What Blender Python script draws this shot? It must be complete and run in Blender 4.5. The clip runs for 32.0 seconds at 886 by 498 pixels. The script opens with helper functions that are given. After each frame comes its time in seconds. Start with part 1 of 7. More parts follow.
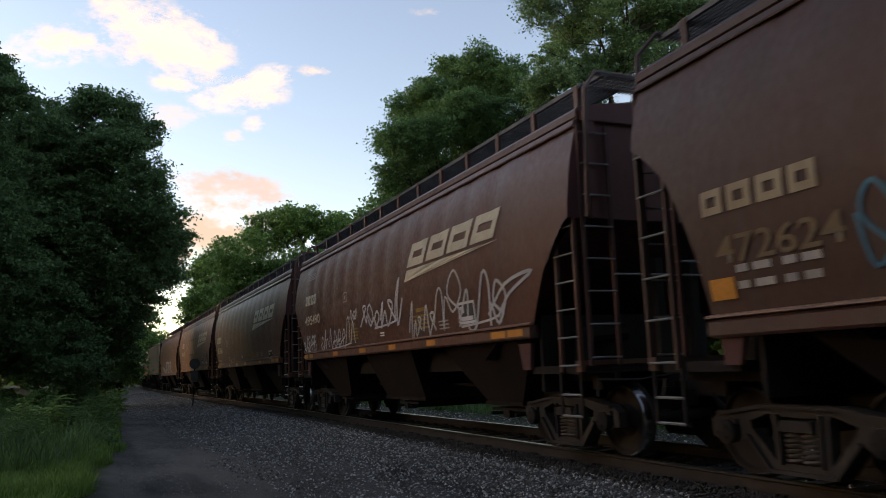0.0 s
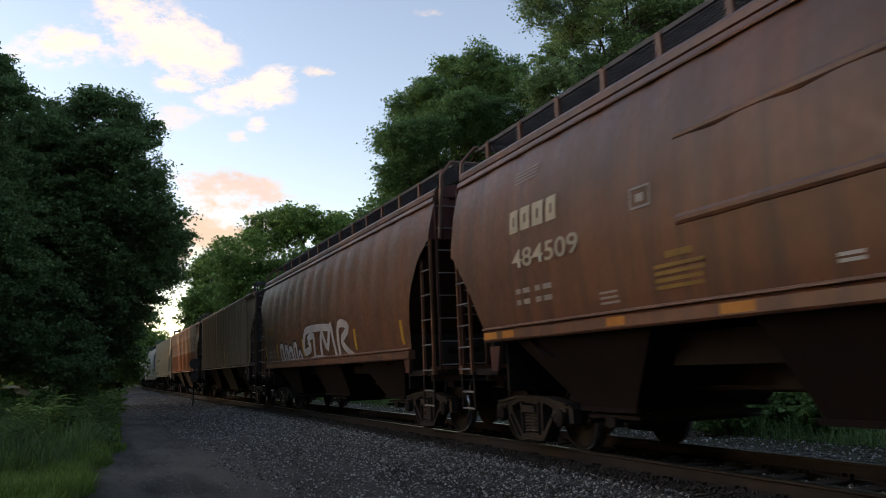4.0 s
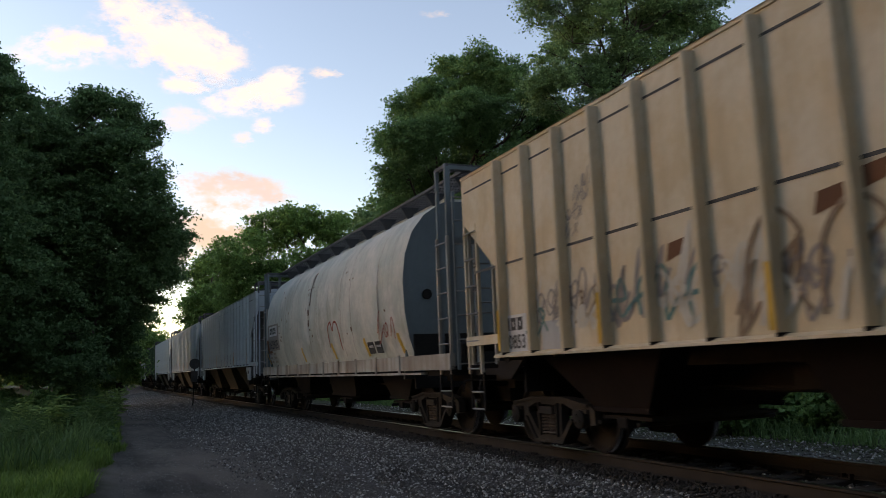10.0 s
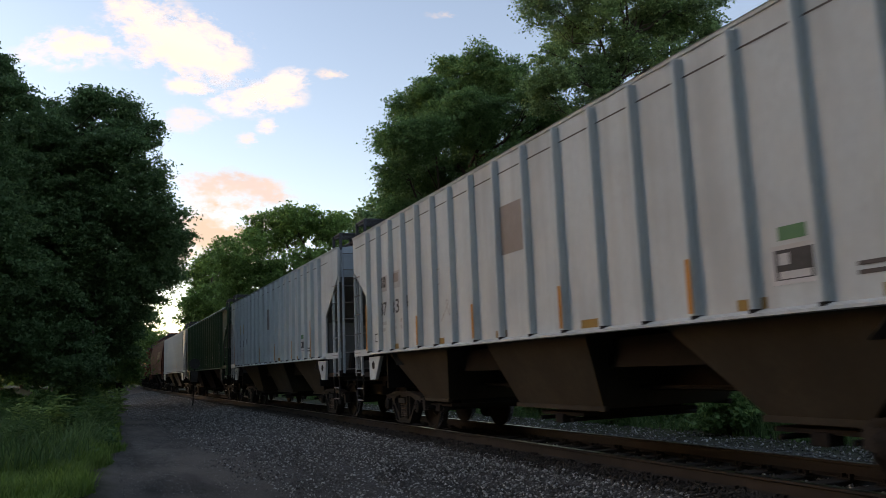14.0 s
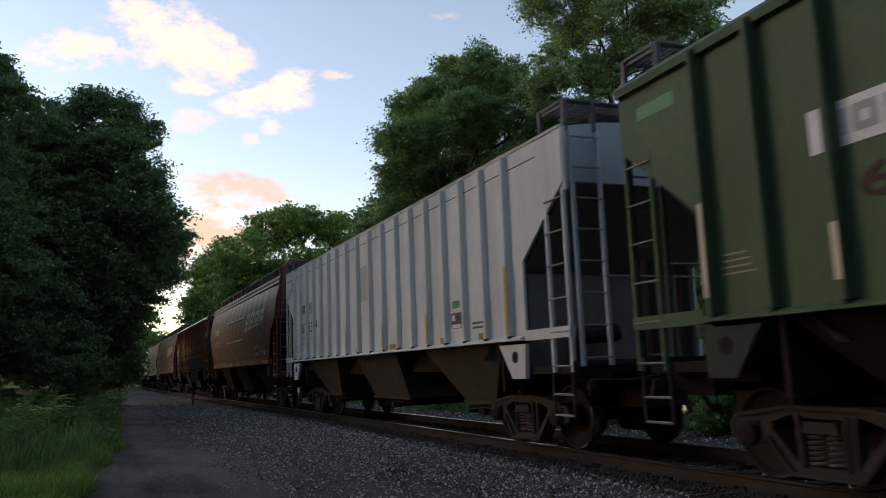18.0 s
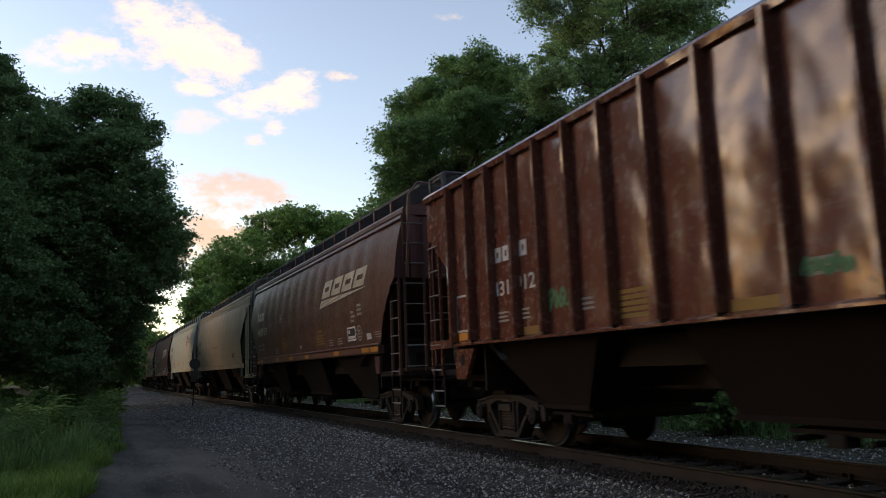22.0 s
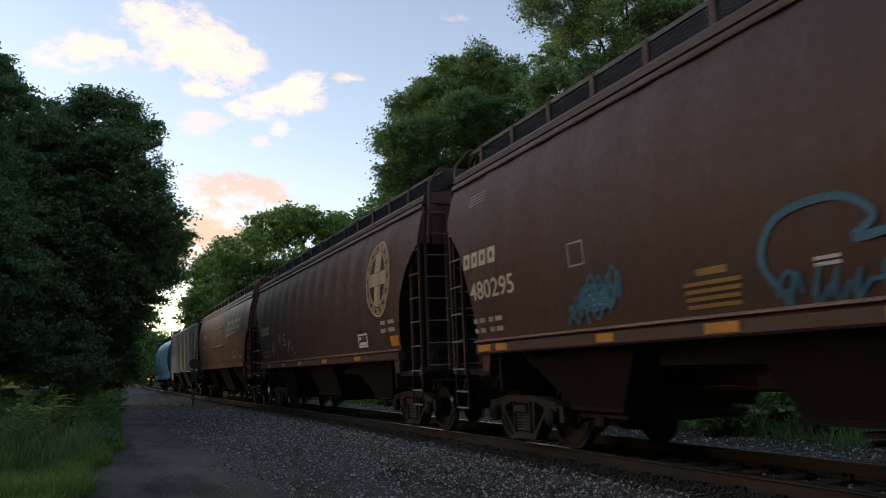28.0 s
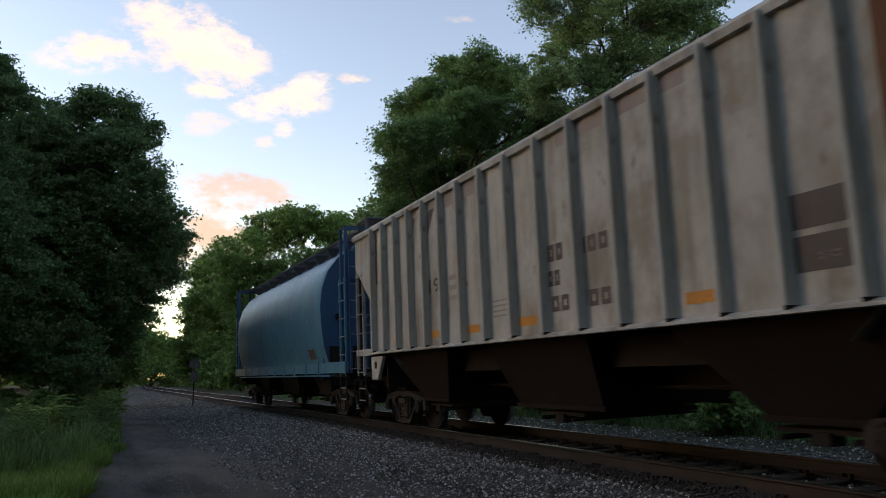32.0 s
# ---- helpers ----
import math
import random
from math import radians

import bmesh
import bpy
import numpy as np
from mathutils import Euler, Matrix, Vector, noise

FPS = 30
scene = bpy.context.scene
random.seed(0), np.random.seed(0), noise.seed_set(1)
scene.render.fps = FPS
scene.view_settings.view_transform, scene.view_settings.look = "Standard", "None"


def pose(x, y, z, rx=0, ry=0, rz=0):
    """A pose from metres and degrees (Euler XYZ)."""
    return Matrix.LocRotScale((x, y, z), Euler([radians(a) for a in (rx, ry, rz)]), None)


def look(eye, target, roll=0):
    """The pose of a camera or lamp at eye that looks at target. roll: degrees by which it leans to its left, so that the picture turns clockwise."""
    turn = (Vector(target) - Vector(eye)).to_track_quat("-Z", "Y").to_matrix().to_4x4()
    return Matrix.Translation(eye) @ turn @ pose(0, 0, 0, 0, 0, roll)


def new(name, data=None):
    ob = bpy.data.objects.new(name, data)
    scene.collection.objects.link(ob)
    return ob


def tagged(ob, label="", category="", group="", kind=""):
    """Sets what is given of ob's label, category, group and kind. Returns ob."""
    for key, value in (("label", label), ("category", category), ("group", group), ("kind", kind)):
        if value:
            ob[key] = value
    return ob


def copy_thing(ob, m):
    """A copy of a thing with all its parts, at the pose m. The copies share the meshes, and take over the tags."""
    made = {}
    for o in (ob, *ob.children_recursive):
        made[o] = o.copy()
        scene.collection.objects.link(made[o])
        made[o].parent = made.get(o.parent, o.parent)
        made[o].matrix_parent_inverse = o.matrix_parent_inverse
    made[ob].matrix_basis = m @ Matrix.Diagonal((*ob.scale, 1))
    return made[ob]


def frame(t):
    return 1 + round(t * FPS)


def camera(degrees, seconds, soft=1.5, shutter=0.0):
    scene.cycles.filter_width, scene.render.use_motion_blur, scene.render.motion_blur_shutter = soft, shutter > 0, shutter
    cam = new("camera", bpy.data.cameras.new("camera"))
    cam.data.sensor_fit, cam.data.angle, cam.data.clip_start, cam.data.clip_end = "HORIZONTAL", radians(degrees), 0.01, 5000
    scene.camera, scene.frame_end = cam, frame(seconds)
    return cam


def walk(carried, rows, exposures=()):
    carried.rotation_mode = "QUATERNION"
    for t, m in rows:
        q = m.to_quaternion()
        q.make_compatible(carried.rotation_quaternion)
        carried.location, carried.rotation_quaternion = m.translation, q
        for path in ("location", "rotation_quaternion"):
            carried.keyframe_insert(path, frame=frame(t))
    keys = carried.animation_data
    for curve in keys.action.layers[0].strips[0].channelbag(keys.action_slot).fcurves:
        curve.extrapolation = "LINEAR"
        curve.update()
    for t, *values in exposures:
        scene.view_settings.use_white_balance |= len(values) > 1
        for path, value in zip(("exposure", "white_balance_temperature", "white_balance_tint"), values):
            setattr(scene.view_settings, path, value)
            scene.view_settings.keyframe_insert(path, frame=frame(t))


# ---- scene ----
# The camera stands on the gravel road beside the line. Rail tops are at z = 0; +y runs along the track.
EYE = (0.0, 0.0, 0.958)
TURN, TILT, LEAN = radians(21.7105), radians(9.2966), -0.349
AIM = Vector((math.sin(TURN) * math.cos(TILT), math.cos(TURN) * math.cos(TILT), math.sin(TILT)))
cam = camera(58.498, 32.0, soft=0.6, shutter=0.18)
VIEW = look(EYE, Vector(EYE) + AIM * 10, LEAN)
walk(cam, [(0.0, VIEW), (32.0, VIEW)], exposures=[(0.0, 1.68, 8700, 28), (32.0, 1.68, 8700, 28)])

# ---- light: dusk, the sun gone behind the trees ahead on the near side of the line ----
SUN_AZ, SUN_EL = radians(-58), radians(8.0)
world = bpy.data.worlds.new("dusk_sky")
scene.world = world
world.use_nodes = True
wn, wl = world.node_tree.nodes, world.node_tree.links
sky = wn.new("ShaderNodeTexSky")
sky.sky_type = "NISHITA"
sky.sun_disc = False
sky.sun_elevation = SUN_EL
sky.sun_rotation = SUN_AZ
sky.altitude = 150
sky.air_density = 1.0
sky.dust_density = 0.4
sky.ozone_density = 2.0
wn["Background"].inputs["Strength"].default_value = 0.15
wl.new(sky.outputs["Color"], wn["Background"].inputs["Color"])
sun_data = bpy.data.lights.new("sun", "SUN")
sun_data.energy, sun_data.angle, sun_data.color = 0.09, radians(30), (1.0, 0.78, 0.58)
sun = new("sun", sun_data)
sun_from = Vector((math.sin(SUN_AZ) * math.cos(SUN_EL), math.cos(SUN_AZ) * math.cos(SUN_EL), math.sin(SUN_EL)))
sun.matrix_world = look(sun_from * 100, (0, 0, 0))

# ---- materials ----


def shader(name):
    m = bpy.data.materials.new(name)
    m.use_nodes = True
    return m, m.node_tree.nodes, m.node_tree.links, m.node_tree.nodes["Principled BSDF"]


def noise_node(n, l, scale, detail=4, rough=0.55, stretch=None, seed=0.0):
    tc = n.new("ShaderNodeTexCoord")
    mp = n.new("ShaderNodeMapping")
    mp.inputs["Scale"].default_value = stretch or (1, 1, 1)
    mp.inputs["Location"].default_value = (seed, seed * 0.7, seed * 1.3)
    l.new(tc.outputs["Object"], mp.inputs["Vector"])
    t = n.new("ShaderNodeTexNoise")
    t.inputs["Scale"].default_value, t.inputs["Detail"].default_value = scale, detail
    t.inputs["Roughness"].default_value = rough
    l.new(mp.outputs["Vector"], t.inputs["Vector"])
    return t.outputs["Fac"]


def ramp(n, l, fac, lo, hi):
    r = n.new("ShaderNodeMapRange")
    r.inputs["From Min"].default_value, r.inputs["From Max"].default_value = lo, hi
    l.new(fac, r.inputs["Value"])
    return r.outputs["Result"]


def mixc(n, l, fac, a, b):
    x = n.new("ShaderNodeMix")
    x.data_type = "RGBA"
    for sock, val in (("A", a), ("B", b)):
        s = [i for i in x.inputs if i.name == sock and i.type == "RGBA"][0]
        if isinstance(val, tuple):
            s.default_value = (*val, 1)
        else:
            l.new(val, s)
    f = [i for i in x.inputs if i.name == "Factor" and i.type == "VALUE"][0]
    if isinstance(fac, float):
        f.default_value = fac
    else:
        l.new(fac, f)
    return [o for o in x.outputs if o.type == "RGBA"][0]


def times(n, l, a, k):
    x = n.new("ShaderNodeMath")
    x.operation = "MULTIPLY"
    l.new(a, x.inputs[0])
    x.inputs[1].default_value = k
    return x.outputs[0]


def bump(n, l, bsdf, fac, strength, dist):
    b = n.new("ShaderNodeBump")
    b.inputs["Strength"].default_value, b.inputs["Distance"].default_value = strength, dist
    l.new(fac, b.inputs["Height"])
    l.new(b.outputs["Normal"], bsdf.inputs["Normal"])


def rough_mat(name, a, b, rough=0.9, scale=8.0, metal=0.0, relief=0.0, relief_scale=40.0, spec=0.3):
    """Two colours mixed by noise at two scales, with a fine relief."""
    m, n, l, p = shader(name)
    big = ramp(n, l, noise_node(n, l, scale * 0.22, 3), 0.35, 0.65)
    fine = ramp(n, l, noise_node(n, l, scale * 3.0, 5, seed=3.1), 0.3, 0.7)
    c = mixc(n, l, big, a, b)
    d = mixc(n, l, times(n, l, fine, 0.5), c, tuple(x * 0.6 for x in a))
    l.new(d, p.inputs["Base Color"])
    p.inputs["Roughness"].default_value, p.inputs["Metallic"].default_value = rough, metal
    p.inputs["Specular IOR Level"].default_value = spec
    if relief:
        bump(n, l, p, noise_node(n, l, relief_scale, 6), relief, 0.02)
    return m


def car_paint(name, base, dirt, grime=0.5, rough=0.4, rust=0.15, wave=0.25, seed=0.0, depth=0.05, spec=0.28, bleach=None):
    """Weathered paint on rolled steel: streaks that run down, stains, rust specks and slightly wavy sheets."""
    m, n, l, p = shader(name)
    streak = ramp(n, l, noise_node(n, l, 2.2, 5, 0.6, (1, 1.6, 0.13), seed), 0.44, 0.66)
    stain = ramp(n, l, noise_node(n, l, 0.55, 4, 0.6, (1, 1, 1.3), seed + 5), 0.44, 0.62)
    fine = ramp(n, l, noise_node(n, l, 14.0, 6, 0.7, (1, 1, 0.6), seed + 9), 0.35, 0.75)
    spots = ramp(n, l, noise_node(n, l, 3.6, 7, 0.72, (1, 1, 0.5), seed + 13), 0.62, 0.72)
    c = mixc(n, l, times(n, l, streak, grime * 0.8), base, dirt)
    c = mixc(n, l, times(n, l, stain, grime * 0.75), c, tuple(0.2 * x + 0.8 * y for x, y in zip(base, dirt)))
    if bleach:
        pale = ramp(n, l, noise_node(n, l, 1.25, 6, 0.68, (1, 1, 0.8), seed + 21), 0.44, 0.62)
        c = mixc(n, l, times(n, l, pale, 0.85), c, bleach)
    c = mixc(n, l, times(n, l, fine, 0.36), c, tuple(0.72 * x for x in base))
    c = mixc(n, l, times(n, l, spots, rust), c, (0.10, 0.035, 0.014))
    l.new(c, p.inputs["Base Color"])
    p.inputs["Specular IOR Level"].default_value = spec
    r = n.new("ShaderNodeMapRange")
    r.inputs["To Min"].default_value, r.inputs["To Max"].default_value = rough, min(1.0, rough + 0.25)
    l.new(fine, r.inputs["Value"])
    l.new(r.outputs["Result"], p.inputs["Roughness"])
    bump(n, l, p, noise_node(n, l, 1.1, 2, 0.4, (1, 0.9, 0.9), seed + 2), wave, depth)
    return m


def leaf_mat(name, a, b):
    m, n, l, p = shader(name)
    geo = n.new("ShaderNodeNewGeometry")
    c = mixc(n, l, geo.outputs["Random Per Island"], a, b)
    big = ramp(n, l, noise_node(n, l, 0.5, 3), 0.35, 0.65)
    c = mixc(n, l, times(n, l, big, 0.35), c, tuple(x * 0.6 for x in a))
    l.new(c, p.inputs["Base Color"])
    p.inputs["Roughness"].default_value = 0.6
    p.inputs["Specular IOR Level"].default_value = 0.25
    tr = n.new("ShaderNodeBsdfTranslucent")
    l.new(c, tr.inputs["Color"])
    mx = n.new("ShaderNodeMixShader")
    mx.inputs[0].default_value = 0.42
    l.new(p.outputs[0], mx.inputs[1])
    l.new(tr.outputs[0], mx.inputs[2])
    l.new(mx.outputs[0], n["Material Output"].inputs[0])
    return m


STEEL_DARK = rough_mat("dark_rusty_steel", (0.017, 0.0145, 0.013), (0.025, 0.020, 0.017), 0.8, 9.0, 0.0, spec=0.12)
TRUCK_STEEL = rough_mat("dusty_cast_steel", (0.042, 0.035, 0.030), (0.020, 0.017, 0.015), 0.65, 7.0, 0.0, 0.2, spec=0.2)
SPRING_STEEL = rough_mat("spring_steel", (0.16, 0.12, 0.095), (0.09, 0.065, 0.05), 0.5, 12.0, 0.3)
TREAD = rough_mat("polished_wheel_tread", (0.52, 0.51, 0.50), (0.34, 0.32, 0.31), 0.22, 14.0, 1.0)
WHEEL_RUST = rough_mat("rusty_wheel_plate", (0.024, 0.018, 0.014), (0.015, 0.012, 0.010), 0.85, 9.0, 0.1)
RUNG = rough_mat("worn_bright_steel_rung", (0.32, 0.30, 0.28), (0.22, 0.2, 0.18), 0.45, 20.0, 0.6)
GRATING = rough_mat("galvanised_grating", (0.10, 0.10, 0.10), (0.06, 0.06, 0.062), 0.6, 12.0, 0.4)
RAIL_SIDE = rough_mat("rusty_rail_web", (0.046, 0.034, 0.026), (0.028, 0.022, 0.017), 0.85, 10.0, 0.1, 0.25)
RAIL_TOP = rough_mat("polished_rail_head", (0.34, 0.33, 0.32), (0.22, 0.20, 0.19), 0.30, 10.0, 1.0)
TIE_WOOD = rough_mat("creosoted_tie", (0.045, 0.032, 0.024), (0.028, 0.021, 0.017), 0.9, 12.0, 0.0, 0.5, 30.0)
FOULED = rough_mat("oily_brown_stone", (0.085, 0.070, 0.058), (0.034, 0.028, 0.024), 0.8, 14.0, 0.0, 0.3, 60.0)
BARK = rough_mat("bark", (0.07, 0.052, 0.038), (0.04, 0.03, 0.023), 0.95, 6.0, 0.0, 0.6, 18.0)
LEAF_DARK = leaf_mat("maple_leaf", (0.064, 0.138, 0.055), (0.122, 0.236, 0.094))
LEAF_MID = leaf_mat("broad_leaf", (0.062, 0.142, 0.052), (0.150, 0.305, 0.112))
LEAF_WOOD = leaf_mat("woodland_leaf", (0.080, 0.170, 0.046), (0.175, 0.320, 0.090))
LEAF_LIGHT = leaf_mat("locust_leaf", (0.10, 0.19, 0.078), (0.25, 0.40, 0.17))
GRASS = leaf_mat("grass_blade", (0.075, 0.165, 0.028), (0.205, 0.330, 0.075))
WEED = leaf_mat("weed_leaf", (0.045, 0.112, 0.034), (0.145, 0.260, 0.086))
SHRUB_LEAF = leaf_mat("shrub_leaf", (0.068, 0.170, 0.052), (0.225, 0.390, 0.130))
LEAF_PALE = leaf_mat("pale_weed_leaf", (0.20, 0.33, 0.10), (0.28, 0.42, 0.15))

# ---- mesh building ----


class Shape:
    """Collects vertices, faces and material slots of one mesh."""

    def __init__(self):
        self.v, self.f, self.m = [], [], []

    def add(self, verts, faces, slot=0):
        k = len(self.v)
        self.v += [tuple(p) for p in verts]
        self.f += [tuple(i + k for i in f) for f in faces]
        self.m += [slot] * len(faces)
        return self

    def box(self, x0, x1, y0, y1, z0, z1, slot=0):
        v = [(x, y, z) for x in (x0, x1) for y in (y0, y1) for z in (z0, z1)]
        return self.add(v, [(0, 1, 3, 2), (4, 6, 7, 5), (0, 4, 5, 1), (2, 3, 7, 6), (0, 2, 6, 4), (1, 5, 7, 3)], slot)

    def prism(self, pts, axis, a0, a1, slot=0):
        """Extrudes a polygon; its two coordinates are the other two axes in order."""
        n = len(pts)
        def at(p, a):
            return {"x": (a, p[0], p[1]), "y": (p[0], a, p[1]), "z": (p[0], p[1], a)}[axis]
        v = [at(p, a0) for p in pts] + [at(p, a1) for p in pts]
        return self.add(v, [tuple(range(n))[::-1], tuple(range(n, 2 * n))] + [(i, (i + 1) % n, (i + 1) % n + n, i + n) for i in range(n)], slot)

    def grid(self, rows, slot=0):
        w = len(rows[0])
        v = [p for r in rows for p in r]
        return self.add(v, [(i * w + j, i * w + j + 1, (i + 1) * w + j + 1, (i + 1) * w + j) for i in range(len(rows) - 1) for j in range(w - 1)], slot)

    def tube(self, pts, radii, n=6, slot=0):
        pts = [Vector(p) for p in pts]
        if not isinstance(radii, (list, tuple)):
            radii = [radii] * len(pts)
        rings = []
        for i, p in enumerate(pts):
            d = (pts[min(i + 1, len(pts) - 1)] - pts[max(i - 1, 0)]).normalized()
            a = d.orthogonal().normalized() if i == 0 else (a - d * a.dot(d)).normalized()
            b = d.cross(a)
            rings.append([p + (a * math.cos(2 * math.pi * k / n) + b * math.sin(2 * math.pi * k / n)) * radii[i] for k in range(n)])
        v = [q for r in rings for q in r]
        f = [(i * n + k, i * n + (k + 1) % n, (i + 1) * n + (k + 1) % n, (i + 1) * n + k) for i in range(len(rings) - 1) for k in range(n)]
        f += [tuple(range(n))[::-1], tuple(range((len(rings) - 1) * n, len(rings) * n))]
        return self.add(v, f, slot)

    def lathe(self, prof, cy, cz, n=32, slots=None):
        """Turns a profile of (x, radius) about the line parallel to x through (cy, cz)."""
        v = [(x, cy + r * math.cos(2 * math.pi * k / n), cz + r * math.sin(2 * math.pi * k / n)) for x, r in prof for k in range(n)]
        for i in range(len(prof) - 1):
            base = len(self.v) if i == 0 else base
            self.f += [(base + i * n + k, base + i * n + (k + 1) % n, base + (i + 1) * n + (k + 1) % n, base + (i + 1) * n + k) for k in range(n)]
            self.m += [slots[i] if slots else 0] * n
        self.v += v
        return self

    def mesh(self, name, *mats, smooth=False):
        me = bpy.data.meshes.new(name)
        me.from_pydata(self.v, [], self.f)
        for m in mats:
            me.materials.append(m)
        me.polygons.foreach_set("material_index", self.m)
        if smooth:
            me.polygons.foreach_set("use_smooth", [True] * len(self.f))
            me.set_sharp_from_angle(angle=radians(38))
        me.update()
        return me


def part(name, shape, material, parent, label="", smooth=False, at=None):
    """Links one mesh object under a thing or a part. shape: a Shape, or a mesh shared between alike pieces."""
    if isinstance(shape, Shape):
        mats = material if isinstance(material, (list, tuple)) else (material,)
        shape = shape.mesh(name, *mats, smooth=smooth)
    ob = new(name, shape)
    ob.parent = parent
    if at is not None:
        ob.matrix_basis = at
    return tagged(ob, label)


def thing(name, label, category, group="", kind="", at=None):
    ob = new(name)
    ob.empty_display_size = 0.3
    if at is not None:
        ob.matrix_basis = at
    return tagged(ob, label, category, group, kind)


def array_mesh(name, verts, quads, material):
    """A mesh from number arrays of vertices and faces of four."""
    me = bpy.data.meshes.new(name)
    k = len(quads)
    w = quads.shape[1]
    me.vertices.add(len(verts))
    me.vertices.foreach_set("co", np.asarray(verts, dtype=np.float32).ravel())
    me.loops.add(k * w)
    me.loops.foreach_set("vertex_index", np.asarray(quads, dtype=np.int32).ravel())
    me.polygons.add(k)
    me.polygons.foreach_set("loop_start", np.arange(k, dtype=np.int32) * w)
    me.materials.append(material)
    me.update(calc_edges=True)
    me.validate()
    return me


# ---- the line: a gentle reverse curve, slightly canted towards the road ----
BEND_AT = np.array([0, 25, 50, 75, 100, 130, 170])
BEND = np.array([0.0029412, -0.000116, 0.000194, -0.000472, -0.000796, -0.000855, -0.000823])
CANT = 0.03534
LINE_U = np.linspace(-120, 420, 2701)
_k = np.where(LINE_U < 0, 0.0, np.interp(LINE_U, BEND_AT, BEND)) * (LINE_U < 260)
_du = LINE_U[1] - LINE_U[0]
_zero = int(np.argmin(abs(LINE_U)))
LINE_T = np.concatenate([[0], np.cumsum((_k[1:] + _k[:-1]) / 2 * _du)])
LINE_T -= LINE_T[_zero]
LINE_X = np.concatenate([[0], np.cumsum(-(np.sin(LINE_T[1:]) + np.sin(LINE_T[:-1])) / 2 * _du)])
LINE_Y = np.concatenate([[0], np.cumsum((np.cos(LINE_T[1:]) + np.cos(LINE_T[:-1])) / 2 * _du)])
LINE_X += 6.8146 - LINE_X[_zero]
LINE_Y -= LINE_Y[_zero]


def line_at(u):
    return float(np.interp(u, LINE_U, LINE_X)), float(np.interp(u, LINE_U, LINE_Y)), float(np.interp(u, LINE_U, LINE_T))


def on_line(u, lat=0.0, z=0.0):
    x, y, t = line_at(u)
    a = lat - z * math.sin(CANT)
    return Vector((x + a * math.cos(t), y + a * math.sin(t), z + lat * math.sin(CANT)))


def line_pose(u):
    x, y, t = line_at(u)
    return pose(x, y, 0, 0, 0, math.degrees(t)) @ pose(0, 0, 0, 0, -math.degrees(CANT), 0)


def line_x(y):
    return np.interp(y, LINE_Y, LINE_X)


# ---- ground ----
GROUND_LAT = [-900, -60, -30, -18, -12, -9.0, -7.4, -6.6, -6.2, -5.6, -5.0, -4.4, -3.8, -3.2, -2.7, -2.3, -1.9, -1.6, -1.35, -0.9, -0.45, 0, 0.45, 0.9, 1.35, 1.6, 1.9, 2.3, 2.7, 3.3, 4, 5, 6, 8, 11, 16, 30, 60, 900]
GROUND_Z = [1.0, 0.2, -0.05, -0.3, -0.4, -0.42, -0.47, -0.55, -0.57, -0.58, -0.58, -0.57, -0.54, -0.49, -0.44, -0.38, -0.32, -0.27, -0.235, -0.225, -0.225, -0.225, -0.225, -0.225, -0.23, -0.25, -0.32, -0.42, -0.5, -0.53, -0.5, -0.42, -0.35, -0.3, -0.2, 0.0, 0.4, 0.8, 1.5]


def ground_z(x, y):
    lat = x - line_x(y)
    return np.interp(lat, GROUND_LAT, GROUND_Z)


def ground_material():
    m, n, l, p = shader("gravel_road_and_verge")
    at = n.new("ShaderNodeAttribute")
    at.attribute_name = "lat"
    wob = noise_node(n, l, 0.9, 4)
    add = n.new("ShaderNodeMath")
    add.operation = "MULTIPLY_ADD"
    l.new(wob, add.inputs[0])
    add.inputs[1].default_value = 1.6
    l.new(at.outputs["Fac"], add.inputs[2])
    lat = add.outputs[0]
    speck = ramp(n, l, noise_node(n, l, 34.0, 3, 0.7), 0.35, 0.7)
    gravel = mixc(n, l, speck, (0.030, 0.027, 0.024), (0.15, 0.138, 0.126))
    patch = ramp(n, l, noise_node(n, l, 0.7, 5, seed=4), 0.4, 0.65)
    dirt = mixc(n, l, patch, (0.046, 0.042, 0.035), (0.094, 0.084, 0.070))
    tracks = ramp(n, l, noise_node(n, l, 0.75, 4, 0.6, (1.0, 0.22, 1.0), 17), 0.42, 0.58)
    dirt = mixc(n, l, times(n, l, tracks, 0.75), dirt, (0.165, 0.138, 0.115))
    dirt = mixc(n, l, times(n, l, ramp(n, l, noise_node(n, l, 46.0, 5, 0.8, seed=8), 0.46, 0.66), 0.6), dirt, (0.20, 0.185, 0.165))
    soil = mixc(n, l, patch, (0.035, 0.042, 0.018), (0.055, 0.06, 0.026))
    c = mixc(n, l, ramp(n, l, lat, -4.4, -2.6), dirt, gravel)
    sep = n.new("ShaderNodeSeparateXYZ")
    l.new(n.new("ShaderNodeTexCoord").outputs["Object"], sep.inputs[0])
    edge = n.new("ShaderNodeMath")
    edge.operation = "MULTIPLY_ADD"
    l.new(wob, edge.inputs[0])
    edge.inputs[1].default_value = 1.2
    l.new(sep.outputs["X"], edge.inputs[2])
    c = mixc(n, l, ramp(n, l, edge.outputs[0], 0.55, 0.1), c, soil)
    c = mixc(n, l, ramp(n, l, lat, 5.0, 6.4), c, soil)
    l.new(c, p.inputs["Base Color"])
    p.inputs["Roughness"].default_value = 0.95
    p.inputs["Specular IOR Level"].default_value = 0.15
    bump(n, l, p, noise_node(n, l, 26.0, 8, 0.75), 0.9, 0.05)
    return m


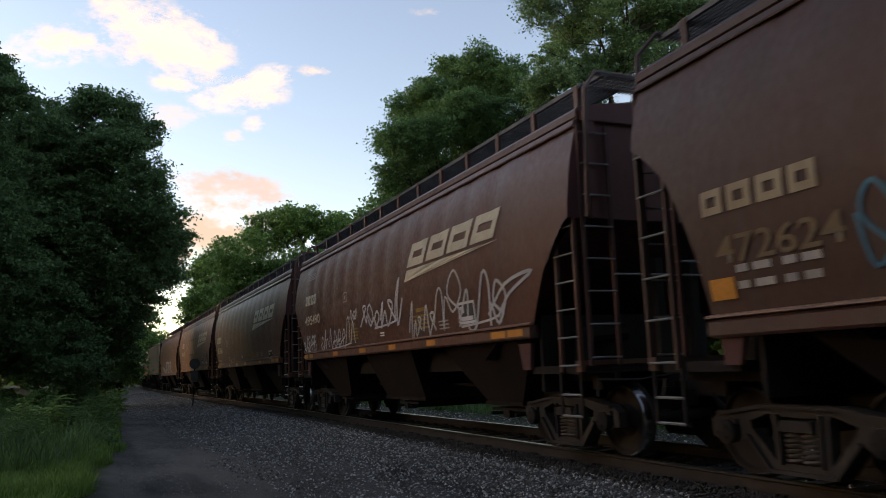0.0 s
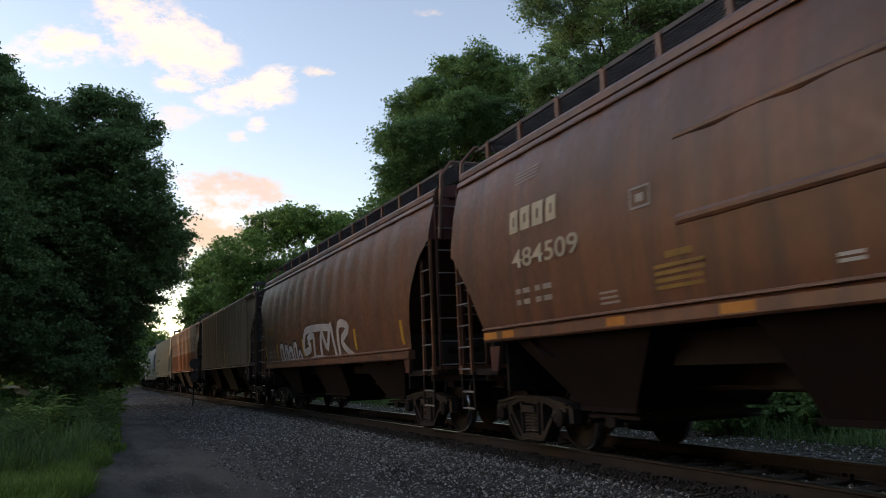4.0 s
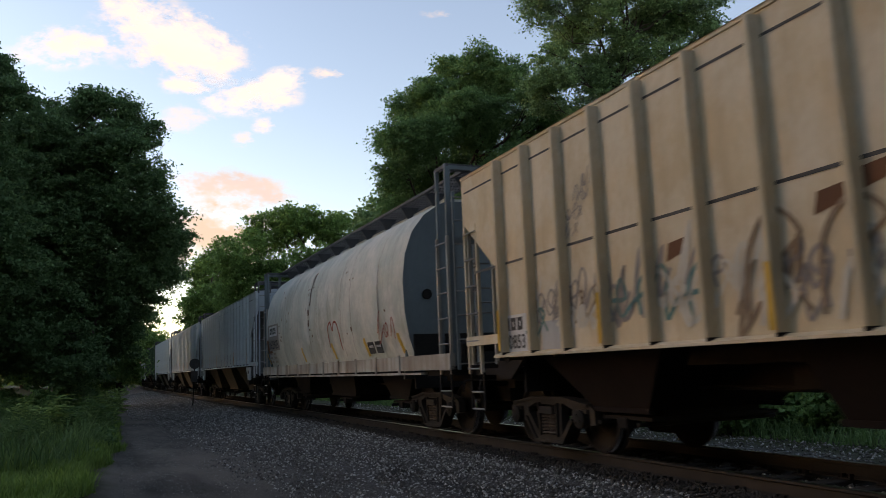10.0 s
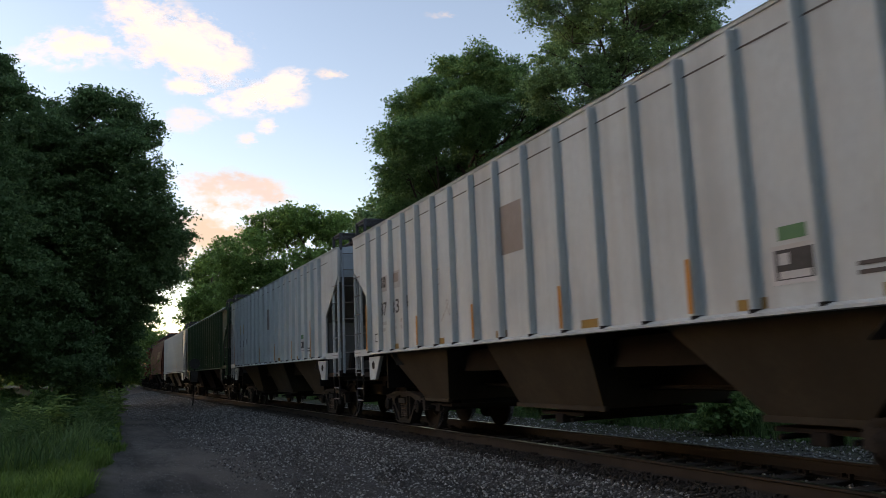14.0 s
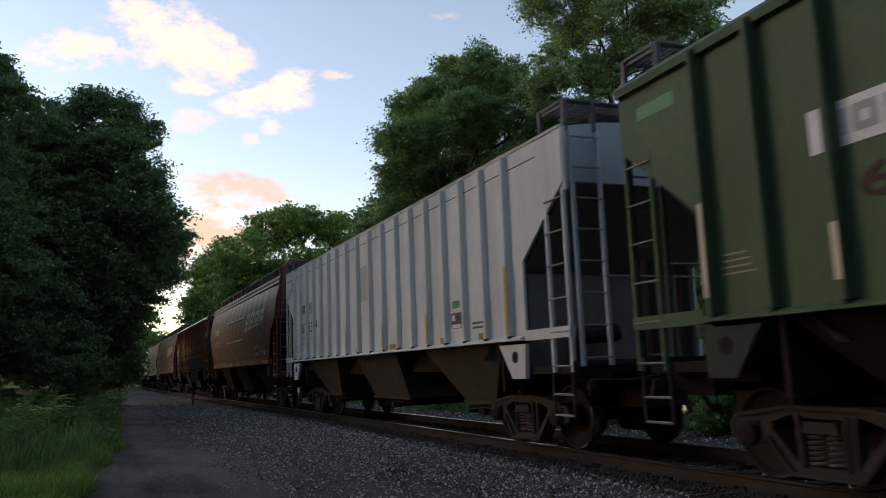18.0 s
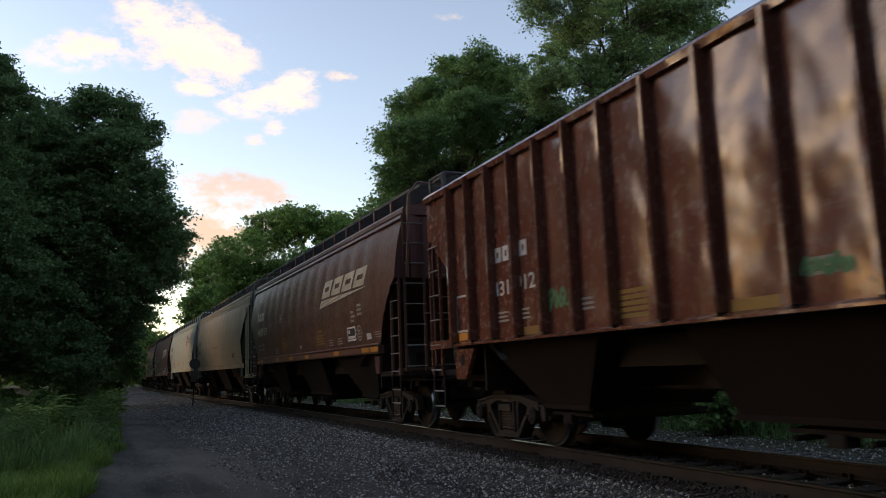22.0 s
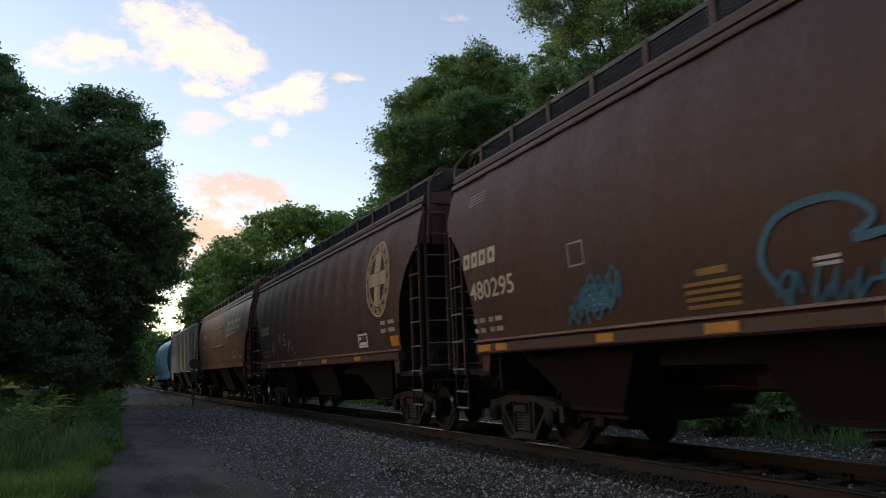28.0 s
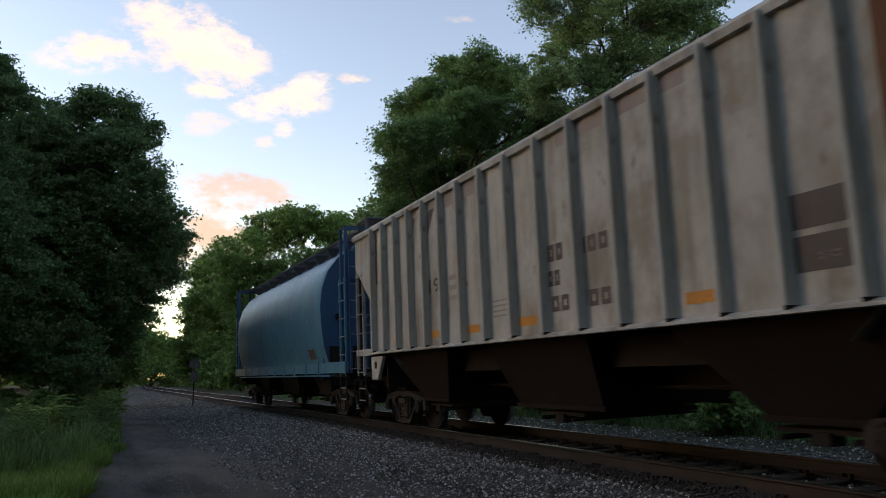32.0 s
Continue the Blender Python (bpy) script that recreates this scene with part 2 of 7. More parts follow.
def build_ground():
    ys = np.concatenate([np.linspace(-900, -20, 12), np.arange(-16, 60, 1.0), np.arange(60, 220, 4.0), np.linspace(240, 3500, 16)])
    lats = np.array(GROUND_LAT, dtype=float)
    fine = np.concatenate([np.arange(-9, 7, 0.35)])
    lats = np.unique(np.concatenate([lats, fine]))
    yy, ll = np.meshgrid(ys, lats, indexing="ij")
    xx = line_x(yy) + ll
    zz = np.interp(ll, GROUND_LAT, GROUND_Z)
    rng = np.random.RandomState(3)
    inner = (abs(ll) < 40) & (yy > -20) & (yy < 220)
    zz = zz + inner * rng.uniform(-0.018, 0.018, zz.shape)
    V = np.stack([xx, yy, zz], -1).reshape(-1, 3)
    w = len(lats)
    i, j = np.meshgrid(np.arange(len(ys) - 1), np.arange(w - 1), indexing="ij")
    a = (i * w + j).ravel()
    F = np.stack([a, a + 1, a + w + 1, a + w], -1)
    me = array_mesh("ground", V, F, ground_material())
    attr = me.attributes.new("lat", "FLOAT", "POINT")
    attr.data.foreach_set("value", ll.reshape(-1).astype(np.float32))
    me.polygons.foreach_set("use_smooth", [True] * len(F))
    return tagged(new("ground", me), "dark gravel road with ballast shoulder and grassy verge", "ground", kind="structure")


build_ground()


def rock_cloud(name, pts, sizes, material, seed):
    """Many small angular stones in one mesh."""
    rng = np.random.RandomState(seed)
    base = np.array([(1, 0, 0), (-1, 0, 0), (0, 1, 0), (0, -1, 0), (0, 0, 1), (0, 0, -1)], dtype=float)
    tri = np.array([(0, 2, 4), (2, 1, 4), (1, 3, 4), (3, 0, 4), (2, 0, 5), (1, 2, 5), (3, 1, 5), (0, 3, 5)])
    k = len(pts)
    s = rng.uniform(0.55, 1.15, (k, 6, 1)) * base[None] + rng.uniform(-0.3, 0.3, (k, 6, 3))
    ang = rng.uniform(0, 6.283, k)
    tilt = rng.uniform(-0.7, 0.7, k)
    ca, sa, ct, st = np.cos(ang), np.sin(ang), np.cos(tilt), np.sin(tilt)
    x, y, z = s[..., 0], s[..., 1], s[..., 2] * 0.75
    y, z = y * ct[:, None] - z * st[:, None], y * st[:, None] + z * ct[:, None]
    x, y = x * ca[:, None] - y * sa[:, None], x * sa[:, None] + y * ca[:, None]
    V = np.stack([x, y, z], -1) * sizes[:, None, None] + pts[:, None, :]
    F = (tri[None] + (np.arange(k) * 6)[:, None, None]).reshape(-1, 3)
    return array_mesh(name, V.reshape(-1, 3), F, material)


def stone_material():
    m, n, l, p = shader("ballast_stone")
    geo = n.new("ShaderNodeNewGeometry")
    pw = n.new("ShaderNodeMath")
    pw.operation = "POWER"
    l.new(geo.outputs["Random Per Island"], pw.inputs[0])
    pw.inputs[1].default_value = 3.0
    c = mixc(n, l, pw.outputs[0], (0.058, 0.054, 0.047), (0.56, 0.545, 0.50))
    c = mixc(n, l, times(n, l, ramp(n, l, noise_node(n, l, 40.0, 4), 0.4, 0.7), 0.4), c, (0.10, 0.085, 0.07))
    l.new(c, p.inputs["Base Color"])
    p.inputs["Roughness"].default_value = 0.75
    return m


def build_stones():
    rng = np.random.RandomState(11)
    mat = stone_material()
    # shoulder on the road side, thick near the rail and thinning towards the road
    y = 4.5 + 34 * rng.uniform(0, 1, 52000) ** 1.7
    lat = -1.25 - 3.6 * rng.uniform(0, 1, 52000) ** 1.25
    keep = rng.uniform(0, 1, 52000) < np.interp(-lat, [0, 2.6, 3.6, 4.9], [1, 1, 0.55, 0.12])
    y, lat = y[keep], lat[keep]
    x = line_x(y) + lat
    size = rng.uniform(0.010, 0.027, len(y)) * np.interp(y, [5, 30], [1.0, 1.5])
    pts = np.stack([x, y, ground_z(x, y) + size * 0.35], -1)
    tagged(new("ballast_stones", rock_cloud("ballast_stones", pts, size, mat, 5)), "grey crushed stone ballast beside the rail", "ballast", kind="stuff")
    # the shoulder and the road further off
    y = 34 + 60 * rng.uniform(0, 1, 11000) ** 1.2
    lat = -1.3 - 4.2 * rng.uniform(0, 1, 11000)
    x = line_x(y) + lat
    size = rng.uniform(0.018, 0.045, len(y))
    pts = np.stack([x, y, ground_z(x, y) + size * 0.2], -1)
    tagged(new("ballast_stones", rock_cloud("ballast_stones", pts, size, mat, 8)), "grey crushed stone ballast further along the line", "ballast", kind="stuff")
    # fouled ballast heaped round the tie ends
    y = 4.0 + 32 * rng.uniform(0, 1, 9000) ** 1.6
    lat = -0.86 - 0.62 * rng.uniform(0, 1, 9000) ** 1.3
    x = line_x(y) + lat
    size = rng.uniform(0.012, 0.032, len(y))
    pts = np.stack([x, y, np.interp(-lat, [0.8, 1.3, 1.7], [-0.205, -0.215, -0.285]) + rng.uniform(-0.01, 0.03, len(y))], -1)
    tagged(new("ballast_stones", rock_cloud("ballast_stones", pts, size, FOULED, 9)), "dark oily ballast round the tie ends", "ballast", kind="stuff")
    # between the rails and on the far shoulder
    y = 4.0 + 40 * rng.uniform(0, 1, 22000) ** 1.6
    lat = np.where(rng.uniform(0, 1, 22000) < 0.35, rng.uniform(-0.7, 0.7, 22000), rng.uniform(0.85, 6.2, 22000))
    x = line_x(y) + lat
    size = rng.uniform(0.018, 0.044, len(y))
    pts = np.stack([x, y, ground_z(x, y) + size * 0.35], -1)
    tagged(new("ballast_stones", rock_cloud("ballast_stones", pts, size, mat, 6)), "grey crushed stone ballast between and beyond the rails", "ballast", kind="stuff")
    # loose stones on the dirt road
    y = 6.0 + 30 * rng.uniform(0, 1, 26000) ** 1.5
    lat = rng.uniform(-6.6, -3.2, 26000)
    x = line_x(y) + lat
    size = 0.004 + 0.011 * rng.uniform(0, 1, len(y)) ** 3
    pts = np.stack([x, y, ground_z(x, y) + size * 0.3], -1)
    tagged(new("road_pebbles", rock_cloud("road_pebbles", pts, size, mat, 7)), "small loose stones on the dirt road", "gravel", kind="stuff")


build_stones()

# ---- track ----
RAIL_PROFILE = [(-0.075, -0.18), (0.075, -0.18), (0.075, -0.168), (0.012, -0.145), (0.010, -0.045), (0.036, -0.030), (0.036, -0.006), (0.026, 0.0), (-0.026, 0.0), (-0.036, -0.006), (-0.036, -0.030), (-0.010, -0.045), (-0.012, -0.145), (-0.075, -0.168)]


def build_track():
    track = thing("railway_track", "single railway track with rusty rails on timber ties", "railway", kind="structure")
    us = np.concatenate([np.arange(-60, 60, 1.0), np.arange(60, 300, 3.0)])
    for lat in (-0.755, 0.755):
        s = Shape()
        rows = [[on_line(u, lat + px, pz) for px, pz in RAIL_PROFILE] for u in us]
        n = len(RAIL_PROFILE)
        s.v = [tuple(p) for r in rows for p in r]
        for i in range(len(us) - 1):
            for k in range(n):
                s.f.append((i * n + k, i * n + (k + 1) % n, (i + 1) * n + (k + 1) % n, (i + 1) * n + k))
                s.m.append(1 if k in (6, 7, 8) else 0)
        part("rail", s, (RAIL_SIDE, RAIL_TOP), track, "rusty steel rail with a polished head")
    tie = Shape().prism([(-0.115, -0.36), (0.115, -0.36), (0.115, -0.195), (0.105, -0.185), (-0.105, -0.185), (-0.115, -0.195)][::-1], "x", -1.3, 1.3).mesh("tie", TIE_WOOD)
    plate = Shape().box(-0.19, 0.19, -0.09, 0.09, -0.186, -0.172)
    for px in (-0.13, -0.095, 0.095, 0.13):
        for py in (-0.05, 0.05):
            plate.box(px - 0.012, px + 0.012, py - 0.012, py + 0.012, -0.18, -0.135)
    plate = plate.mesh("tie_plate", RAIL_SIDE)
    rng = random.Random(5)
    for k in range(190):
        u = -6 + k * 0.53
        t = part("tie", tie, None, track, at=line_pose(u) @ pose(rng.uniform(-0.06, 0.06), 0, rng.uniform(-0.012, 0.006), 0, 0, rng.uniform(-1.5, 1.5)))
        if -2 < u < 32:
            for lat in (-0.755, 0.755):
                part("tie_plate", plate, None, t, at=pose(lat, 0, 0.004))
    rest = Shape()
    for k in range(190, 460):
        m = line_pose(-6 + k * 0.53)
        rest.add([m @ Vector(v) for v in [(x, y, z) for x in (-1.3, 1.3) for y in (-0.115, 0.115) for z in (-0.36, -0.185)]], [(0, 1, 3, 2), (4, 6, 7, 5), (0, 4, 5, 1), (2, 3, 7, 6), (0, 2, 6, 4), (1, 5, 7, 3)])
    tagged(part("tie", rest, TIE_WOOD, track), kind="stuff")
    return track


build_track()


def build_sign():
    x, y = 3.38, 43.9
    z = float(ground_z(x, y))
    root = thing("railway_sign", "round dark trackside sign on a steel post beside the track", "sign", at=pose(x, y, z, 0, 0, -4))
    part("post", Shape().box(-0.035, 0.035, -0.03, 0.03, -0.2, 2.3), STEEL_DARK, root)
    part("disc", Shape().tube([(0, -0.04, 2.16), (0, -0.05, 2.16)], 0.27, 28), SIGN_GREY, root, "dark round sign plate")
    part("plate", Shape().box(-0.17, 0.17, -0.045, -0.035, 1.22, 1.78), GRATING, root, "weathered grey plate")
    part("marker", Shape().box(0.03, 0.17, -0.06, -0.052, 2.02, 2.2), GRATING, root, "small dull marker")


SIGN_GREY = rough_mat("weathered_sign_grey", (0.075, 0.075, 0.072), (0.05, 0.05, 0.048), 0.6, 9.0)
build_sign()

# ---- trees, bushes and grass ----


def leaf_quads(centres, size, rng, droop=0.3):
    k = len(centres)
    a = rng.normal(0, 1, (k, 3))
    a[:, 2] = a[:, 2] * 0.55 - droop
    a /= np.linalg.norm(a, axis=1)[:, None]
    b = np.cross(a, rng.normal(0, 1, (k, 3)))
    b /= np.linalg.norm(b, axis=1)[:, None] + 1e-9
    l = size * rng.uniform(0.7, 1.3, (k, 1))
    w = l * rng.uniform(0.32, 0.5, (k, 1))
    c = np.asarray(centres)
    V = np.stack([c - a * l * 0.5, c + b * w + a * l * 0.05, c + a * l * 0.5, c - b * w + a * l * 0.05], 1).reshape(-1, 3)
    return V, np.arange(k * 4).reshape(-1, 4)


def leaf_points(centres, size, rng, droop=0.3):
    """Pointed leaves of three corners for crowns, which stay far from the eye."""
    k = len(centres)
    a = rng.normal(0, 1, (k, 3))
    a[:, 2] = a[:, 2] * 0.55 - droop
    a /= np.linalg.norm(a, axis=1)[:, None]
    b = np.cross(a, rng.normal(0, 1, (k, 3)))
    b /= np.linalg.norm(b, axis=1)[:, None] + 1e-9
    l = size * rng.uniform(0.7, 1.35, (k, 1))
    w = l * rng.uniform(0.34, 0.52, (k, 1))
    c = np.asarray(centres)
    return np.stack([c - a * l * 0.4 - b * w, c - a * l * 0.4 + b * w, c + a * l * 0.6], 1).reshape(-1, 3), np.arange(k * 3).reshape(-1, 3)


def crown_points(lobes, clumps, per, spread, rng):
    """Leaf places in clumps spread over the outside of several lobes, with gaps."""
    vol = np.array([r[0] * r[1] + r[1] * r[2] for _, r in lobes])
    pick = rng.choice(len(lobes), clumps, p=vol / vol.sum())
    cen = np.array([c for c, _ in lobes], dtype=float)[pick]
    rad = np.array([r for _, r in lobes], dtype=float)[pick]
    d = rng.normal(0, 1, (clumps, 3))
    d /= np.linalg.norm(d, axis=1)[:, None]
    rr = rng.uniform(0.35, 1.0, (clumps, 1)) ** 0.5 * rng.choice([1.0, 1.0, 1.0, 1.07], (clumps, 1))
    c = cen + d * rad * rr
    # each clump is a flat spray that reaches outwards and droops at its tip
    size = spread * rng.uniform(0.5, 1.5, (clumps, 1, 1))
    along = rng.uniform(-1.0, 1.6, (clumps, per, 1))
    out = d * np.array([1, 1, 0.45])
    off = out[:, None, :] * along * size + np.clip(rng.normal(0, 1, (clumps, per, 3)), -1.35, 1.35) * np.array([0.62, 0.62, 0.30]) * size
    off[..., 2] -= (0.16 * np.maximum(0, along) ** 2 * size)[..., 0]
    return (c[:, None, :] + off).reshape(-1, 3)


def limb_path(a, b, rng, bend=0.12, n=5):
    a, b = Vector(a), Vector(b)
    d = (b - a).length
    pts = [a.lerp(b, i / (n - 1)) + Vector(rng.normal(0, 1, 3)) * d * bend * math.sin(math.pi * i / (n - 1)) * 0.5 for i in range(n)]
    return pts


def tree(name, at, label, height, trunk_r, lobes, clumps, per, spread, leaf, material, seed, trunk_to=0.7, category="tree", twigs=5, bumps=0):
    """lobes: (centre, radii) relative to the foot of the tree."""
    rng = np.random.RandomState(seed)
    ob = thing(name, label, category, at=at)
    s = Shape()
    top = Vector((rng.uniform(-0.4, 0.4), rng.uniform(-0.4, 0.4), height * trunk_to))
    path = limb_path((0, 0, -0.3), top, rng, 0.05, 7)
    s.tube(path, [trunk_r * (1.25 if i == 0 else 1 - 0.75 * i / 6) for i in range(7)], 9)
    part("trunk", s, BARK, ob, smooth=True)
    for c, r in lobes:
        base = path[min(5, max(1, int(6 * min(0.95, max(0.15, (c[2] - r[2]) / max(top.z, 0.1))))))]
        s = Shape()
        tip = Vector(c) + Vector((0, 0, r[2] * 0.3))
        lp = limb_path(base, tip, rng, 0.18, 5)
        s.tube(lp, [trunk_r * 0.34, trunk_r * 0.27, trunk_r * 0.2, trunk_r * 0.12, trunk_r * 0.04], 6)
        for k in range(twigs):
            d = Vector(rng.normal(0, 1, 3)).normalized()
            tw = limb_path(lp[2 + k % 3], Vector(c) + Vector((d.x * r[0], d.y * r[1], abs(d.z) * r[2])) * 0.85, rng, 0.2, 4)
            s.tube(tw, [trunk_r * 0.1, trunk_r * 0.07, trunk_r * 0.045, trunk_r * 0.015], 4)
        part("limb", s, BARK, ob)
    if bumps:
        small = []
        for c, r in lobes:
            small.append((c, tuple(k * 0.82 for k in r)))
            for j in range(bumps):
                d = Vector(rng.normal(0, 1, 3)).normalized()
                k = rng.uniform(0.34, 0.52)
                small.append((tuple(Vector(c) + Vector((d.x * r[0], d.y * r[1], d.z * r[2])) * rng.uniform(0.55, 0.80)), tuple(q * k for q in r)))
        lobes = small
    V, F = leaf_points(crown_points(lobes, clumps, per, spread, rng), leaf, rng)
    part("crown", array_mesh("crown", V, F, material), material, ob)
    return ob


def lobe_set(rng, n, half_w, half_d, z0, z1, r, squash=0.8):
    """Lobes spread over the outline of a rounded crown."""
    out = []
    for i in range(n):
        t = rng.uniform(0, 1)
        z = z0 + (z1 - z0) * t
        wide = math.sin(math.pi * (0.16 + 0.80 * t)) ** 0.7
        a = 2.4 * i + rng.uniform(-0.4, 0.4)
        q = rng.uniform(0.35, 1.0)
        rad = r * rng.uniform(0.75, 1.2) * (0.75 + 0.25 * wide)
        out.append(((math.cos(a) * max(0, half_w * wide - rad * 0.7) * q, math.sin(a) * max(0, half_d * wide - rad * 0.7) * q, z), (rad, rad, rad * squash)))
    return out


def foot(az, dist, lift=0.0):
    """A place on the ground by bearing (degrees right of the track's direction) and distance."""
    x, y = math.sin(radians(az)) * dist, math.cos(radians(az)) * dist
    return pose(x, y, float(ground_z(x, y)) + lift)


def placed(base, lobes):
    """The foot of a tree and its lobes (dx, dy, height above the rails, radius) seen from there."""
    z = float(ground_z(base[0], base[1]))
    return pose(base[0], base[1], z), [((x, y, h - z), (r, r, r * 0.88)) for x, y, h, r in lobes]


def grove(name, base, label, lobes, trunk_r, clumps, per, spread, leaf, material, seed, trunk_to=0.7, twigs=5, bumps=6):
    at, lb = placed(base, lobes)
    top = max(c[2] + r[2] for c, r in lb)
    return tree(name, at, label, top, trunk_r, lb, clumps, per, spread, leaf, material, seed, trunk_to, twigs=twigs, bumps=bumps)


rg = np.random.RandomState(21)
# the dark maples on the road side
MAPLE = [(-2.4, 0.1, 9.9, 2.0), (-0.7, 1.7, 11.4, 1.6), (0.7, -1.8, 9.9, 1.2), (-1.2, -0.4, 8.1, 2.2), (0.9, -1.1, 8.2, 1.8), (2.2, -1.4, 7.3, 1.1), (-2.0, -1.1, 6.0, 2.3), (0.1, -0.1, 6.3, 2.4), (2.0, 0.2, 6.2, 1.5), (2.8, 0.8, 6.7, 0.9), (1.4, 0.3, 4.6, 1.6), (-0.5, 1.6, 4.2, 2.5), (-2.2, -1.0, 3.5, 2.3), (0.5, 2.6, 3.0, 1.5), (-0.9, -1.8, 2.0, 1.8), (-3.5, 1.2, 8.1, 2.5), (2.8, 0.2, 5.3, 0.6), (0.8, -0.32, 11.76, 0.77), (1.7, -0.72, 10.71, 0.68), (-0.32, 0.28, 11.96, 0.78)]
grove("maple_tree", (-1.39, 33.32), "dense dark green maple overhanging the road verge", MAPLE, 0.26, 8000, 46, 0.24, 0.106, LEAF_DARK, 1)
grove("maple_tree", (-5.33, 29.0), "tall dark green maple beside the road", [(0.6, 0.4, 11.6, 0.7), (1.3, -1.2, 10.1, 0.8), (0.0, 0.7, 10.7, 1.5), (-0.4, 0.2, 8.5, 1.9), (0.0, 0.2, 11.8, 0.8), (0.3, -0.1, 5.9, 2.5), (-1.0, -0.9, 7.4, 2.5), (-0.8, 0.8, 4.1, 2.8)], 0.26, 3700, 46, 0.24, 0.106, LEAF_DARK, 2)
grove("maple_tree", (-0.3, 50.8), "low leafy tree further down the road verge", [(-0.5, 0.4, 4.7, 2.0), (-1.6, -2.1, 3.0, 2.1), (0.2, -0.8, 1.9, 1.1), (-0.7, 1.5, 1.8, 1.5)], 0.2, 1100, 30, 0.33, 0.19, SHRUB_LEAF, 3)
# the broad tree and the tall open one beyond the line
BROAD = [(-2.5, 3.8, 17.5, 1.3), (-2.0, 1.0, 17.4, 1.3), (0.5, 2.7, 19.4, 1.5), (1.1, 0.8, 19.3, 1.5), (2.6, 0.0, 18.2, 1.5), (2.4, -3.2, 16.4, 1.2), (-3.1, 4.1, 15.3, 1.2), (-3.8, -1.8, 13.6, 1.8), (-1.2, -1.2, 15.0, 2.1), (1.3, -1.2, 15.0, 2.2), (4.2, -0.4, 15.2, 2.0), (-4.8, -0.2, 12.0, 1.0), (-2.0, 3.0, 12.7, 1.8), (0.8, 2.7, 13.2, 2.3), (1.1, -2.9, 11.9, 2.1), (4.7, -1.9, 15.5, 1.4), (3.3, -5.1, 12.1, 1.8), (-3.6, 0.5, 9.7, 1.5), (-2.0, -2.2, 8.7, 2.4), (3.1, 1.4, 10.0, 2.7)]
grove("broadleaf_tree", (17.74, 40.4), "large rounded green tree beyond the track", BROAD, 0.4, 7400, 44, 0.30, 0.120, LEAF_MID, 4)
OPEN_TOP = [(-4.0, 0.8, 17.6, 1.0), (-0.9, 3.5, 18.1, 1.3), (-1.7, -0.7, 17.0, 1.3), (2.0, 1.9, 17.3, 1.4), (-0.8, 0.7, 15.3, 1.2), (1.2, 0.2, 18.5, 1.4), (2.9, 0.0, 17.8, 1.4), (3.0, -1.9, 17.5, 1.1), (0.9, -2.0, 14.9, 1.0), (-2.8, -0.2, 19.0, 1.6), (-1.2, -2.0, 19.2, 1.9), (3.2, -0.4, 20.6, 2.0), (2.8, -2.4, 16.0, 0.7), (-3.2, -0.1, 14.3, 0.8), (-1.1, 3.7, 23.4, 1.6), (-0.1, -1.4, 22.4, 2.0), (-1.7, 0.6, 12.6, 1.3), (0.6, -0.6, 12.4, 1.5), (2.6, 0.4, 13.4, 1.4), (-3.26, 0.59, 15.16, 1.08), (-1.55, 0.29, 14.22, 1.09), (-0.03, -0.71, 15.57, 0.98), (-2.05, 1.29, 17.03, 0.96), (2.26, -0.71, 17.47, 1.06), (-3.49, 1.29, 13.9, 1.04)]
grove("locust_tree", (20.69, 29.21), "tall open-crowned tree with lacy foliage beyond the track", OPEN_TOP, 0.22, 4100, 36, 0.26, 0.105, LEAF_LIGHT, 5, 0.8, 8)
grove("sapling_tree", (17.64, 57.1), "slender light green tree beside the broad one", [(0.2, 1.8, 14.2, 1.2), (-1.1, -0.1, 12.8, 1.0), (1.1, 1.3, 15.3, 1.1), (-0.8, -1.4, 11.4, 1.7), (0.6, -1.6, 12.3, 1.7)], 0.16, 420, 22, 0.4, 0.26, LEAF_LIGHT, 12, 0.8)
# woods along the far side of the line and round the bend
WOOD = [(-6.9, -1.3, 13.2, 3.0), (-3.5, 2.4, 16.6, 2.9), (-1.6, 0.0, 17.3, 2.5), (1.8, 1.0, 17.3, 2.6), (4.4, 2.0, 17.0, 2.4), (5.5, -1.1, 14.8, 2.4), (-4.8, 0.9, 9.8, 4.8), (-0.5, -2.5, 11.3, 4.9), (4.3, -2.4, 10.3, 4.7), (-2.4, 0.5, 5.1, 4.8), (3.6, 0.3, 5.2, 4.9)]
row = grove("woodland_tree", (17.33, 82.1), "broad green woodland tree along the far side of the track", WOOD, 0.35, 4200, 28, 0.50, 0.26, LEAF_WOOD, 6)
row_b = grove("woodland_tree", (10.77, 111.8), "tall green woodland tree along the far side of the track", [(-1.4, 2.9, 10.2, 3.0), (-0.3, 3.5, 15.4, 3.7), (1.6, 2.5, 18.5, 3.3), (-1.9, 0.1, 5.7, 3.6), (1.3, -2.6, 10.9, 4.7), (1.3, -4.4, 5.5, 4.6), (-3.2, -0.6, 2.7, 2.4), (3.9, -1.5, 3.4, 3.6)], 0.35, 1900, 28, 0.55, 0.33, LEAF_WOOD, 7)
